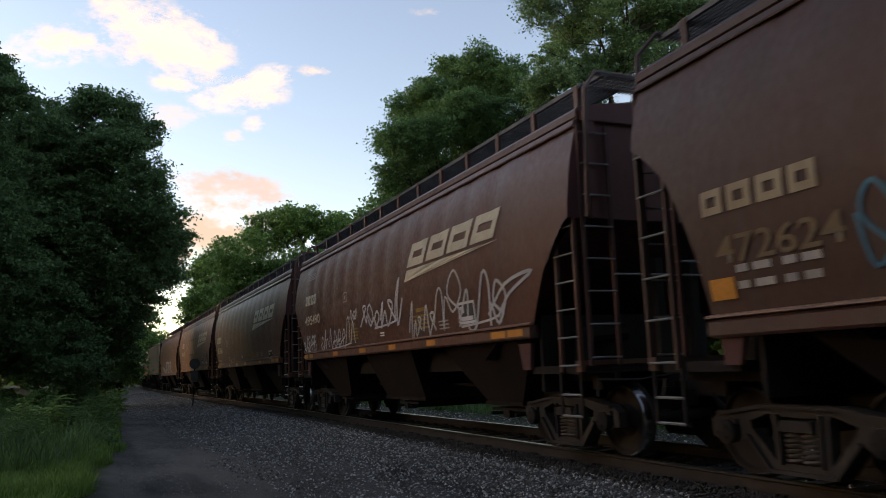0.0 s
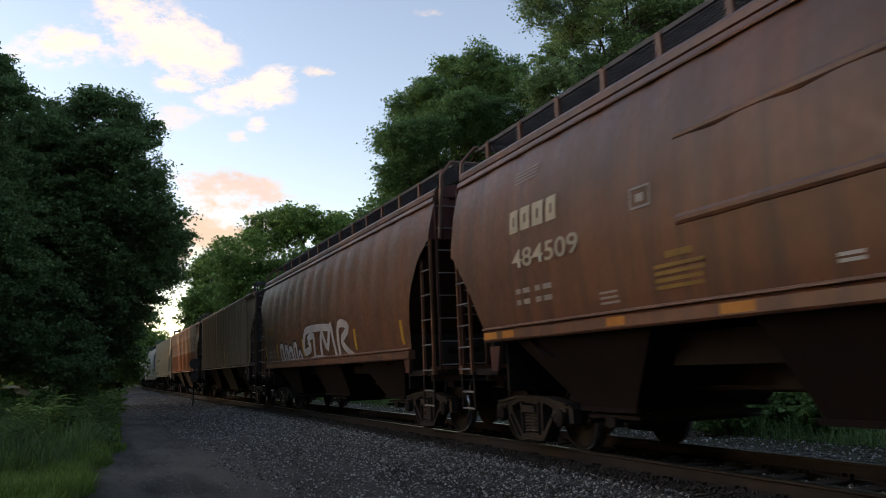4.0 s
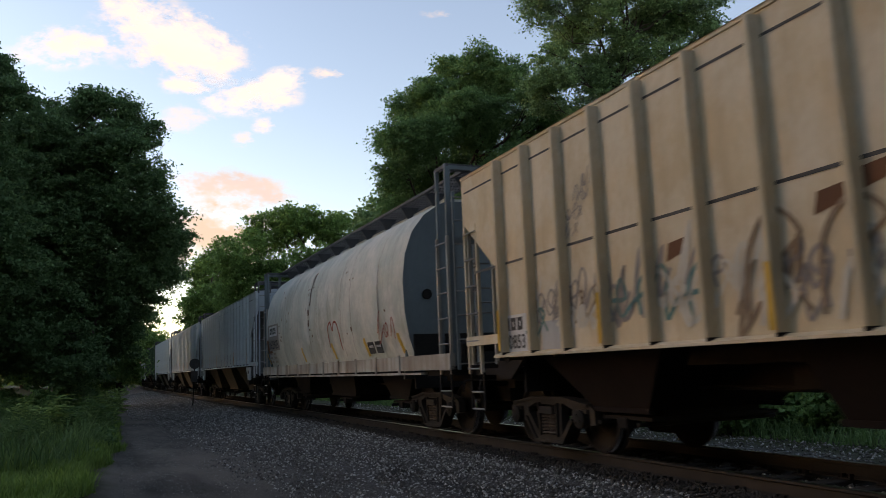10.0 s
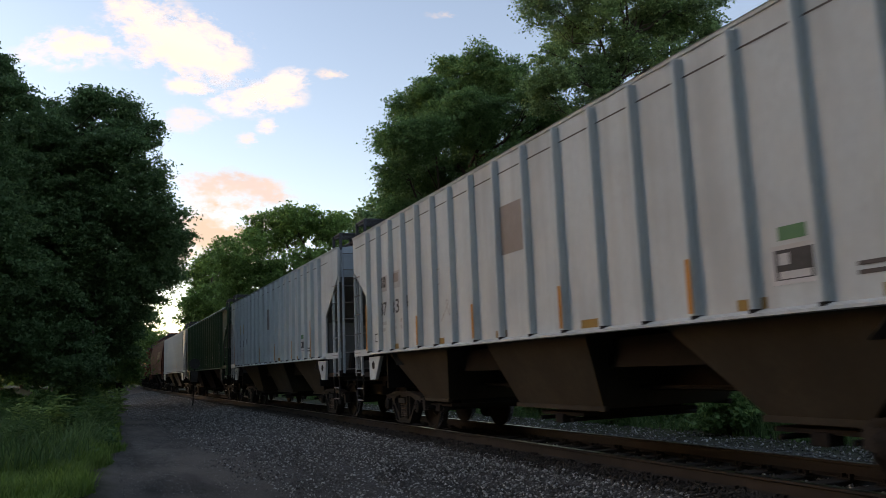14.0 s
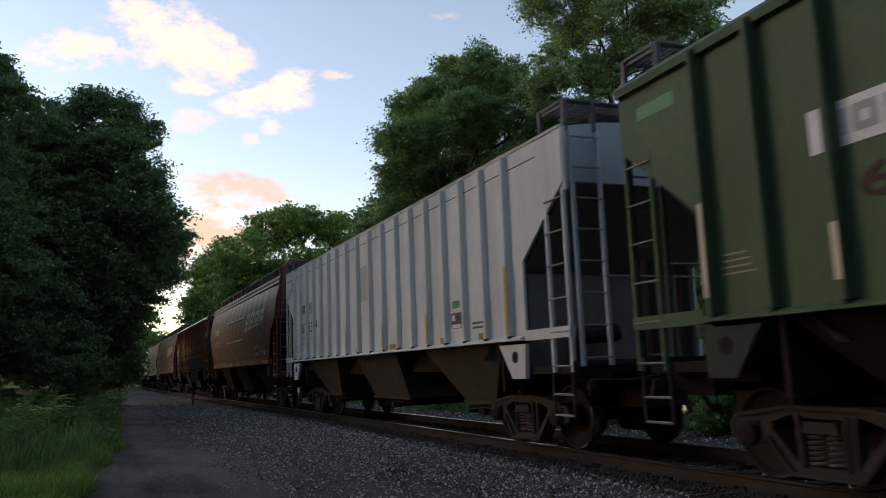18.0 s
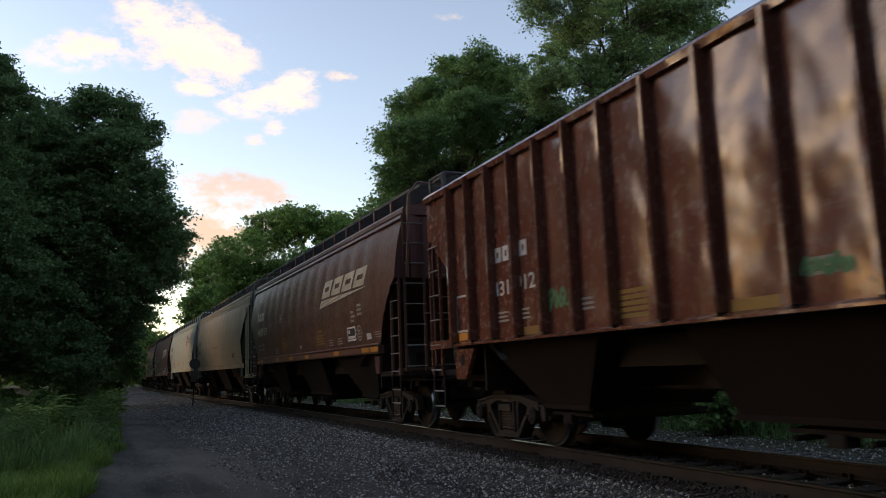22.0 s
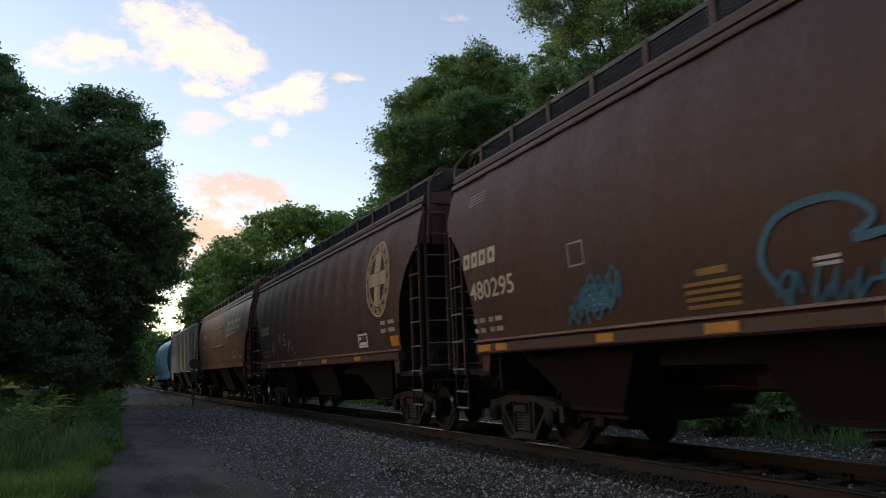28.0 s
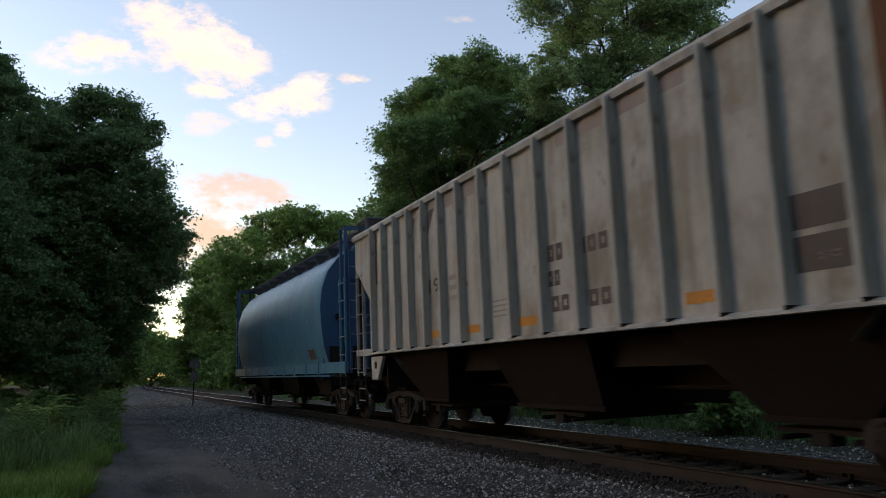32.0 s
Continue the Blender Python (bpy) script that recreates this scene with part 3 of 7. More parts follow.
grove("woodland_tree", (5.05, 172.2), "hazy green trees where the line bends away", [(-3.7, -3.1, 9.1, 4.3), (0.1, 2.8, 8.0, 4.5), (3.5, 2.6, 6.2, 3.7), (-2.1, -1.6, 3.6, 4.9), (2.4, -1.6, 2.4, 3.4), (-5.8, -0.6, 4.7, 4.9), (5.5, 1.5, 4.8, 3.2)], 0.3, 2200, 24, 0.6, 0.36, LEAF_WOOD, 9)
# Coarse tree for an added, mostly unseen belt that blocks low sky light.
row_screen = grove("woodland_tree", (-60, -70), "broad green woodland tree, mostly out of view, added to block low sky", WOOD, 0.35, 900, 18, 0.7, 0.85, LEAF_WOOD, 16, twigs=1)
# Distances left of and behind the eye set how much light reaches the cars.
for az, dist, turn, src in ((0.6, 340, 150, 1), (-3.4, 230, 260, 1), (-6.0, 150, 20, 1), (5.2, 290, 80, 1), (36, 70, 10, 1), (41, 58, 120, 1), (46, 52, 33, 1), (51, 50, 230, 1), (58, 90, 70, 1), (66, 95, 33, 1), (75, 95, 190, 1), (85, 90, 290, 1), (96, 85, 15, 1), (-14, 90, 77, 1), (-17, 44, 33, 0), (-24, 48, 120, 0), (-31, 55, 177, 1), (-38, 72, 20, 0), (-46, 118, 200, 1), (-56, 112, 80, 0), (-66, 50, 300, 1), (-78, 41, 277, 1), (-92, 37, 150, 0), (-108, 35, 60, 1), (-122, 36, 140, 1), (-136, 33, 210, 1), (-150, 31, 300, 1), (-164, 30, 40, 1), (-178, 30, 165, 1), (168, 30, 110, 1), (153, 31, 80, 1), (138, 34, 200, 1), (124, 40, 20, 1), (110, 50, 250, 1)):
    copy_thing(row_screen if az < -12 or az > 30 else row_b, foot(az, dist) @ pose(0, 0, 0, 0, 0, turn))

for x, y, turn in ((-16, 96, 220), (-17, 119, 310), (-18, 138, 70), (-16, 160, 200)):
    copy_thing(row_screen, pose(x, y, float(ground_z(x, y)), 0, 0, turn))

# shrubs
shrub = tree("shrub", foot(-9.0, 44), "leafy green shrub at the road verge", 1.8, 0.04, lobe_set(rg, 7, 1.2, 1.2, 0.5, 1.5, 0.65), 260, 18, 0.16, 0.15, SHRUB_LEAF, 8, category="shrub")
for k, (az, dist, turn) in enumerate(((-3.4, 31, 30), (-3.2, 37, 80), (-2.2, 46, 130), (-6.7, 30, 10), (-9.5, 26, 200), (-1.7, 62, 140), (-3.0, 42, 300), (-12.5, 23, 99), (-5.0, 28, 160), (-8.0, 30, 75))):
    copy_thing(shrub, foot(az, dist + 2) @ pose(0, 0, 0, 0, 0, turn) @ Matrix.Scale(0.62, 4))
for k, (u, lat, turn) in enumerate(((14.5, 5.0, 130), (19, 5.2, 50), (24, 5.6, 250), (31, 5.4, 170), (41, 5.8, 20), (52, 5.6, 200), (28, 6.6, 12), (16.5, 6.6, 244), (12.8, 6.2, 20), (14.2, 6.7, 190), (15.6, 6.1, 95), (17.6, 6.4, 275), (21, 6.3, 20), (22.8, 6.2, 250))):
    p = on_line(u, lat + 1.3)
    copy_thing(shrub, pose(p.x, p.y, float(ground_z(p.x, p.y)), 0, 0, turn) @ Matrix.Scale(0.72, 4))

# undergrowth that closes the view under the far trees
for k in range(26):
    side = 7.0 + 2.5 * ((k * 0.37) % 1.0) if k % 2 else -8.5 - 2.5 * ((k * 0.53) % 1.0)
    p = on_line(84 + 5.6 * k, side)
    copy_thing(shrub, pose(p.x, p.y, float(ground_z(p.x, p.y)), 0, 0, 67 * k) @ Matrix.Scale(2.0 + 0.9 * ((k * 0.61) % 1.0), 4))


def blades(name, pts, height, rng, material):
    k = len(pts)
    ang = rng.uniform(0, 6.283, k)
    patch = 0.5 + 0.5 * np.sin(pts[:, 0] * 2.3 + 1.4 * np.sin(pts[:, 1] * 0.9)) * np.cos(pts[:, 1] * 1.3 + pts[:, 0] * 0.7)
    h = height * rng.uniform(0.5, 1.3, k) * (0.65 + 0.8 * patch)
    lean = rng.uniform(0.1, 0.95, k)
    w = 0.004 + 0.012 * rng.uniform(0, 1, k)
    dx, dy = np.cos(ang), np.sin(ang)
    a = np.stack([pts[:, 0] - dy * w, pts[:, 1] + dx * w, pts[:, 2]], -1)
    b = np.stack([pts[:, 0] + dy * w, pts[:, 1] - dx * w, pts[:, 2]], -1)
    mid = pts + np.stack([dx * h * lean * 0.35, dy * h * lean * 0.35, h * 0.62], -1)
    side = np.stack([-dy * w * 0.8, dx * w * 0.8, w * 0], -1)
    tip = pts + np.stack([dx * h * lean, dy * h * lean, h], -1)
    V = np.stack([a, b, mid - side, mid + side, tip + side * 0.15, tip - side * 0.15], 1).reshape(-1, 3)
    i = np.arange(k)[:, None] * 6
    F = np.concatenate([i + np.array([[0, 1, 2, 3]]), i + np.array([[3, 2, 5, 4]])])
    return array_mesh(name, V, F, material)


def verge_points(n, x0, x1, y0, y1, rng, power=1.6):
    y = y0 + (y1 - y0) * rng.uniform(0, 1, n) ** power
    x = rng.uniform(x0, x1, n) - np.maximum(0, 16.5 - y) * 0.075 + 0.16 * np.sin(y * 1.7) + 0.12 * np.sin(y * 0.6 + 2)
    return np.stack([x, y, ground_z(x, y) - 0.01], -1)


rg = np.random.RandomState(33)
tagged(new("grass", blades("grass", verge_points(70000, -5.0, -0.15, 8, 30, rg), 0.21, rg, GRASS)), "bright green uncut grass at the road edge", "grass", kind="stuff")
tagged(new("tall_grass", blades("tall_grass", verge_points(22000, -7.0, -0.5, 13.5, 46, rg, 1.2), 0.5, rg, WEED)), "rank tall grass and weeds under the trees", "grass", kind="stuff")

# clover and low leaves among the blades, and ragged leafy weeds behind
cl = verge_points(26000, -5.0, -0.1, 8.5, 24, rg)
cl[:, 2] += 0.01 + 0.09 * rg.uniform(0, 1, len(cl)) ** 1.5
tagged(new("clover", array_mesh("clover", *leaf_quads(cl, 0.045, rg, 0.0), GRASS)), "low clover leaves in the grass", "grass", kind="stuff")
wd = verge_points(46000, -6.5, -0.35, 13.5, 27.5, rg, 0.8)
top = 0.12 + 0.62 * np.clip(0.5 + 0.5 * np.sin(wd[:, 0] * 3.1 + 1.7 * np.sin(wd[:, 1] * 2.3)) * np.cos(wd[:, 1] * 2.9 + wd[:, 0]), 0, 1)
wd[:, 2] += top * np.clip((wd[:, 1] - 13.0) / 9.0, 0.05, 1) * rg.uniform(0.05, 1, len(wd)) ** 0.7
tagged(new("weed_leaves", array_mesh("weed_leaves", *leaf_quads(wd, 0.075, rg, -0.1), WEED)), "ragged leafy weeds along the verge", "weeds", kind="stuff")

# rank growth beyond the far ballast
fy = 4.0 + 60 * rg.uniform(0, 1, 22000) ** 1.4
fl = 6.0 + 5.0 * rg.uniform(0, 1, 22000)
far_pts = np.stack([line_x(fy) + fl, fy, np.zeros(22000)], -1)
far_pts[:, 2] = ground_z(far_pts[:, 0], far_pts[:, 1]) - 0.01
tagged(new("tall_grass", blades("tall_grass", far_pts, 0.32, rg, WEED)), "rank grass beyond the far ballast", "grass", kind="stuff")
low_pts = far_pts.copy()
low_pts[:, 2] += 0.42 * rg.uniform(0, 1, len(low_pts)) ** 1.4 * np.clip((fl - 5.8) / 1.5, 0.2, 1.0)
tagged(new("weed_leaves", array_mesh("weed_leaves", *leaf_quads(low_pts, 0.10, rg, 0.05), WEED)), "leafy weeds beyond the far ballast", "weeds", kind="stuff")


def weed_plant(at, label, height, stems, leaf, material, seed):
    """Upright leafy weed: stems with long leaves in opposite pairs."""
    rng = np.random.RandomState(seed)
    ob = thing("weed_plant", label, "plant", "tall weeds on the verge", at=at)
    s = Shape()
    leaves = Shape()
    for k in range(stems):
        a = rng.uniform(0, 6.283)
        tip = Vector((math.cos(a), math.sin(a), 0)) * height * rng.uniform(0.1, 0.45) + Vector((0, 0, height * rng.uniform(0.7, 1.0)))
        foot_at = Vector((math.cos(a), math.sin(a), 0)) * 0.08
        s.tube([foot_at, foot_at.lerp(tip, 0.5) + Vector((0, 0, height * 0.08)), tip], [0.010, 0.007, 0.003], 4)
        for j in range(7):
            base = foot_at.lerp(tip, 0.25 + 0.75 * j / 6)
            for g in (0, math.pi):
                b = a + 1.2 * j + g + rng.uniform(-0.3, 0.3)
                d = Vector((math.cos(b), math.sin(b), rng.uniform(-0.15, 0.5)))
                w = Vector((-math.sin(b), math.cos(b), rng.uniform(-0.3, 0.3)))
                n = leaf * rng.uniform(0.6, 1.2) * (1.1 - 0.5 * j / 6)
                mid, end = base + d * n * 0.5, base + d * n + Vector((0, 0, -0.25 * n))
                leaves.add([base, mid + w * n * 0.17, end, mid - w * n * 0.17], [(0, 1, 2), (0, 2, 3)])
    part("stem", s, WEED, ob)
    part("leaves", leaves, material, ob)
    return ob


pale_weed = weed_plant(foot(-3.9, 19.7), "pale green leafy weed rising from the grass", 1.15, 11, 0.36, LEAF_PALE, 51)
dark_weed = weed_plant(foot(-8.0, 20.5), "dark green leafy weed on the verge", 1.0, 10, 0.30, WEED, 52)
for az, dist, turn, size in ((-4.4, 18.2, 40, 0.5), (-1.0, 30.5, 100, 1.1), (-0.5, 38, 100, 1.2), (-5.6, 21.5, 300, 0.9), (-2.9, 33, 200, 1.0), (-5.2, 21, 10, 0.6)):
    copy_thing(pale_weed, foot(az, dist) @ pose(0, 0, 0, 0, 0, turn) @ Matrix.Scale(size, 4))
for k in range(64):
    az, dist = -0.9 - 7.6 * ((k * 0.618) % 1.0), 16.0 + 10.0 * ((k * 0.377) % 1.0)
    copy_thing(dark_weed, foot(az, dist) @ pose(0, 0, 0, 0, 0, k * 71) @ Matrix.Scale((0.35 + 0.75 * ((k * 0.29) % 1.0) ** 1.5) * (0.6 + 0.5 * ((k * 0.377) % 1.0)), 4))
# ---- railway cars: origin on the rail tops at mid-length, +y towards the rear, the road side at -x ----
SILL = 1.58


BROWN_DIRT, GREY_DIRT = (0.10, 0.062, 0.045), (0.16, 0.13, 0.10)
UNDER = rough_mat("dusty_underframe", (0.066, 0.056, 0.042), (0.042, 0.035, 0.026), 0.9, 5.0, spec=0.12)
SLOPE = rough_mat("grimy_slope_sheet", (0.19, 0.175, 0.16), (0.12, 0.11, 0.10), 0.4, 4.0, spec=0.4)
# The next two browns have the shade below the sill put into their colour.
UNDER_MID = rough_mat("shaded_brown_underframe", (0.050, 0.038, 0.028), (0.030, 0.023, 0.018), 0.9, 5.0, spec=0.12)
UNDER_DARK = rough_mat("deep_shaded_underframe", (0.020, 0.014, 0.012), (0.013, 0.010, 0.009), 0.9, 5.0, spec=0.1)
DARK_END = rough_mat("near_black_brown_end", (0.045, 0.028, 0.022), (0.028, 0.019, 0.016), 0.8, 5.0)
CREAM = rough_mat("faded_cream_lettering", (0.60, 0.53, 0.38), (0.46, 0.40, 0.28), 0.6, 9.0)
WHITE = rough_mat("white_stencil", (0.70, 0.69, 0.66), (0.5, 0.49, 0.46), 0.6, 9.0)
BRIGHT_WHITE = rough_mat("fresh_white_patch", (0.82, 0.81, 0.78), (0.70, 0.69, 0.66), 0.55, 9.0)
FAINT_AMBER = rough_mat("nearly_worn_off_stencil", (0.185, 0.125, 0.065), (0.12, 0.075, 0.04), 0.7, 9.0)
DIM_WHITE = rough_mat("worn_white_stencil", (0.40, 0.36, 0.32), (0.28, 0.25, 0.22), 0.7, 9.0)
DARK_LETTER = rough_mat("dark_grey_stencil", (0.05, 0.048, 0.045), (0.085, 0.08, 0.075), 0.7, 9.0)
YELLOW = rough_mat("yellow_reflector", (0.62, 0.36, 0.05), (0.50, 0.27, 0.04), 0.45, 8.0)
ORANGE = rough_mat("orange_reflector", (0.62, 0.25, 0.045), (0.48, 0.18, 0.035), 0.45, 8.0)
AMBER_DIM = rough_mat("worn_amber_stencil", (0.34, 0.20, 0.05), (0.24, 0.13, 0.04), 0.6, 9.0)
RED_SPRAY = rough_mat("red_spray", (0.42, 0.10, 0.08), (0.33, 0.08, 0.06), 0.6, 9.0)
BLUE_SPRAY = rough_mat("turquoise_spray", (0.03, 0.17, 0.23), (0.03, 0.12, 0.17), 0.6, 9.0)
SILVER_SPRAY = rough_mat("silver_spray", (0.52, 0.51, 0.49), (0.40, 0.39, 0.37), 0.5, 9.0)
BLACK_SPRAY = rough_mat("black_spray", (0.055, 0.055, 0.055), (0.09, 0.085, 0.08), 0.7, 9.0)
TEAL_SPRAY = rough_mat("teal_spray", (0.10, 0.22, 0.20), (0.16, 0.24, 0.20), 0.7, 9.0)
BROWN_SPRAY = rough_mat("brown_spray", (0.22, 0.145, 0.09), (0.30, 0.205, 0.13), 0.7, 9.0)
GREEN_STICKER = rough_mat("green_sticker", (0.10, 0.30, 0.14), (0.08, 0.22, 0.1), 0.6, 9.0)

MESHES = {}


def shared(key, make):
    if key not in MESHES:
        MESHES[key] = make()
    return MESHES[key]


def wheelset_mesh():
    s = Shape()
    prof = [(-0.66, 0.08), (-0.66, 0.40), (-0.665, 0.487), (-0.695, 0.487), (-0.705, 0.458), (-0.785, 0.453), (-0.808, 0.436), (-0.815, 0.405), (-0.765, 0.372), (-0.72, 0.20), (-0.79, 0.13), (-0.79, 0.07), (-1.06, 0.07)]
    slot = [0, 0, 0, 0, 1, 1, 0, 0, 0, 0, 0, 0]
    for sgn in (1, -1):
        s.lathe([(x * sgn, r) for x, r in prof], 0, 0, 28, slot)
    s.lathe([(-0.67, 0.085), (0.67, 0.085)], 0, 0, 14)
    for sgn in (-1, 1):
        s.lathe([(sgn * 1.05, 0.12), (sgn * 1.14, 0.12), (sgn * 1.165, 0.085), (sgn * 1.165, 0.002)], 0, 0, 18)
        for k in range(3):
            a = 2 * math.pi * k / 3
            s.box(sgn * 1.165 - 0.012, sgn * 1.165 + 0.012, 0.06 * math.cos(a) - 0.014, 0.06 * math.cos(a) + 0.014, 0.06 * math.sin(a) - 0.014, 0.06 * math.sin(a) + 0.014)
    return s.mesh("wheelset", WHEEL_RUST, TREAD, smooth=True)


def sideframe_mesh():
    """One casting: a bowed frame with pedestal jaws, a spring window and two lightening holes."""
    half_out = [(0.45, 0.735), (0.84, 0.675), (1.02, 0.655), (1.15, 0.575), (1.16, 0.40), (1.05, 0.38), (1.03, 0.525), (0.76, 0.525), (0.745, 0.37), (0.655, 0.42), (0.55, 0.30), (0.38, 0.105)]
    outer = half_out + [(-y, z) for y, z in half_out[::-1]]
    holes = [[(-0.20, 0.205), (0.20, 0.205), (0.215, 0.625), (-0.215, 0.625)]] + [[(g * 0.315, 0.215), (g * 0.46, 0.365), (g * 0.605, 0.50), (g * 0.615, 0.575), (g * 0.36, 0.655), (g * 0.325, 0.61)] for g in (-1, 1)]
    bm = bmesh.new()
    edges = []
    for loop in [outer] + holes:
        vs = [bm.verts.new((-0.065, y, z)) for y, z in loop]
        edges += [bm.edges.new((vs[i], vs[(i + 1) % len(vs)])) for i in range(len(vs))]
    bmesh.ops.triangle_fill(bm, edges=edges, use_beauty=True)
    out = bmesh.ops.extrude_face_region(bm, geom=list(bm.faces))
    bmesh.ops.translate(bm, vec=(0.13, 0, 0), verts=[v for v in out["geom"] if isinstance(v, bmesh.types.BMVert)])
    bmesh.ops.recalc_face_normals(bm, faces=list(bm.faces))
    # rolled flanges along the chords, the journal bosses and the wear plates of the spring window
    def bar(pts, t, x0, x1):
        for (y0, z0), (y1, z1) in zip(pts, pts[1:]):
            d = Vector((y1 - y0, z1 - z0)).normalized() * 0.01
            q = Vector((-d.y, d.x)) / 0.01 * t / 2
            ring = [(y0 - d.x + q.x, z0 - d.y + q.y), (y1 + d.x + q.x, z1 + d.y + q.y), (y1 + d.x - q.x, z1 + d.y - q.y), (y0 - d.x - q.x, z0 - d.y - q.y)]
            a, b = [bm.verts.new((x0, *p)) for p in ring], [bm.verts.new((x1, *p)) for p in ring]
            for f in [a, b] + [[a[k], a[(k + 1) % 4], b[(k + 1) % 4], b[k]] for k in range(4)]:
                bm.faces.new(f)
    for x0, x1 in ((-0.105, -0.064), (0.064, 0.105)):
        bar([(-1.02, 0.635), (-0.84, 0.655), (-0.45, 0.715), (0.45, 0.715), (0.84, 0.655), (1.02, 0.635)], 0.035, x0, x1)
        bar([(-0.64, 0.43), (-0.54, 0.315), (-0.37, 0.125), (0.37, 0.125), (0.54, 0.315), (0.64, 0.43)], 0.035, x0, x1)
        for g in (-1, 1):
            bar([(g * 0.235, 0.2), (g * 0.25, 0.64)], 0.03, x0, x1)
            bar([(g * 0.78, 0.56), (g * 1.02, 0.56)], 0.05, x0, x1)
    bmesh.ops.recalc_face_normals(bm, faces=list(bm.faces))
    me = bpy.data.meshes.new("sideframe")
    bm.to_mesh(me)
    bm.free()
    me.materials.append(TRUCK_STEEL)
    return me


def spring_mesh():
    s = Shape()
    pts = [(0.085 * math.cos(a), 0.085 * math.sin(a), 0.215 + 0.275 * a / (2 * math.pi * 6)) for a in np.linspace(0, 2 * math.pi * 6, 49)]
    s.tube(pts, 0.017, 4)
    return s.mesh("spring", SPRING_STEEL, smooth=True)


WHEELSETS = ([], [])


def truck(parent, y):
    root = part("truck", Shape().box(-0.92, 0.92, -0.20, 0.20, 0.50, 0.68).box(-0.2, 0.2, -0.2, 0.2, 0.66, 0.78).box(-0.95, 0.95, -0.62, -0.52, 0.42, 0.5).box(-0.95, 0.95, 0.52, 0.62, 0.42, 0.5), STEEL_DARK, parent, "three-piece freight truck with coil springs", at=pose(0, y, 0))
    for sx in (-1.0, 1.0):
        part("sideframe", shared("sideframe", sideframe_mesh), None, root, "dusty cast steel sideframe", at=pose(sx, 0, 0))
        for cy in (-0.095, 0.095):
            part("coil_spring", shared("spring", spring_mesh), None, root, at=pose(sx * 1.02, cy, 0))
        part("bolster_end", shared("bolster_end", lambda: Shape().prism([(-0.195, 0.50), (0.195, 0.50), (0.17, 0.60), (-0.17, 0.60)], "x", -0.13, 0.13).mesh("bolster_end", TRUCK_STEEL)), None, root, at=pose(sx, 0, 0))
    for k, dy in enumerate((-0.889, 0.889)):
        w = part("wheelset", shared("wheelset", wheelset_mesh), None, root, "wheel pair with bright tread", at=pose(0, dy, 0.457))
        WHEELSETS[k].append(w)
    return root


def ladder_mesh(w, z0, z1, rungs, material, first=None, depth=0.05):
    """Two stiles in the plane of y and z with round rungs."""
    s = Shape()
    for y in (0, w):
        s.box(-depth / 2, depth / 2, y - 0.022, y + 0.022, z0, z1)
    f = first if first is not None else z0 + 0.08
    for k in range(rungs):
        z = f + (z1 - 0.12 - f) * k / max(1, rungs - 1)
        s.tube([(-0.035, 0, z), (-0.035, w, z)], 0.013, 6, slot=1)
    return s.mesh("ladder", material, RUNG)


def end_rungs_mesh(w, z0, z1, rungs, material):
    s = Shape()
    for x in (0, w):
        s.box(x - 0.025, x + 0.025, -0.02, 0.02, z0, z1)
    for k in range(rungs):
        z = z0 + 0.1 + (z1 - z0 - 0.2) * k / max(1, rungs - 1)
        s.tube([(0, -0.03, z), (w, -0.03, z)], 0.012, 6, slot=1)
    return s.mesh("end_ladder", material, RUNG)


def hopper_mesh(t0, t1, b0, b1, w=1.42, z1=SILL - 0.01):
    """One discharge bay: a funnel under the sill from top stretch t0..t1 to outlet stretch b0..b1."""
    s = Shape()
    z0, v = 0.60, 1.0
    t = [(-w, t0, z1), (w, t0, z1), (w, t1, z1), (-w, t1, z1)]
    m = [(-v, b0, z0), (v, b0, z0), (v, b1, z0), (-v, b1, z0)]
    s.add(t + m, [(0, 1, 5, 4), (1, 2, 6, 5), (2, 3, 7, 6), (3, 0, 4, 7), (0, 3, 2, 1), (4, 5, 6, 7)])
    return s


def gate_mesh():
    s = Shape().box(-0.72, 0.72, -0.50, 0.50, 0.46, 0.63).box(-0.95, 0.95, -0.56, 0.56, 0.48, 0.525)
    s.box(-1.0, -0.8, -0.10, 0.10, 0.38, 0.50).box(0.8, 1.0, -0.10, 0.10, 0.38, 0.50)
    for y in (-0.4, 0.4):
        s.tube([(-1.05, y, 0.44), (1.05, y, 0.44)], 0.03, 6)
    return s.mesh("outlet_gate", STEEL_DARK)


def grating_mesh(x0, x1, y0, y1, z, n=9, cross=0.24):
    s = Shape()
    for k in range(n):
        x = x0 + (x1 - x0) * k / (n - 1)
        s.box(x - 0.006, x + 0.006, y0, y1, z - 0.03, z)
    y = y0
    while y < y1:
        s.box(x0, x1, y, y + 0.012, z - 0.026, z - 0.006)
        y += cross
    for x in (x0, x1):
        s.box(x - 0.016, x + 0.016, y0, y1, z - 0.05, z + 0.008)
    return s


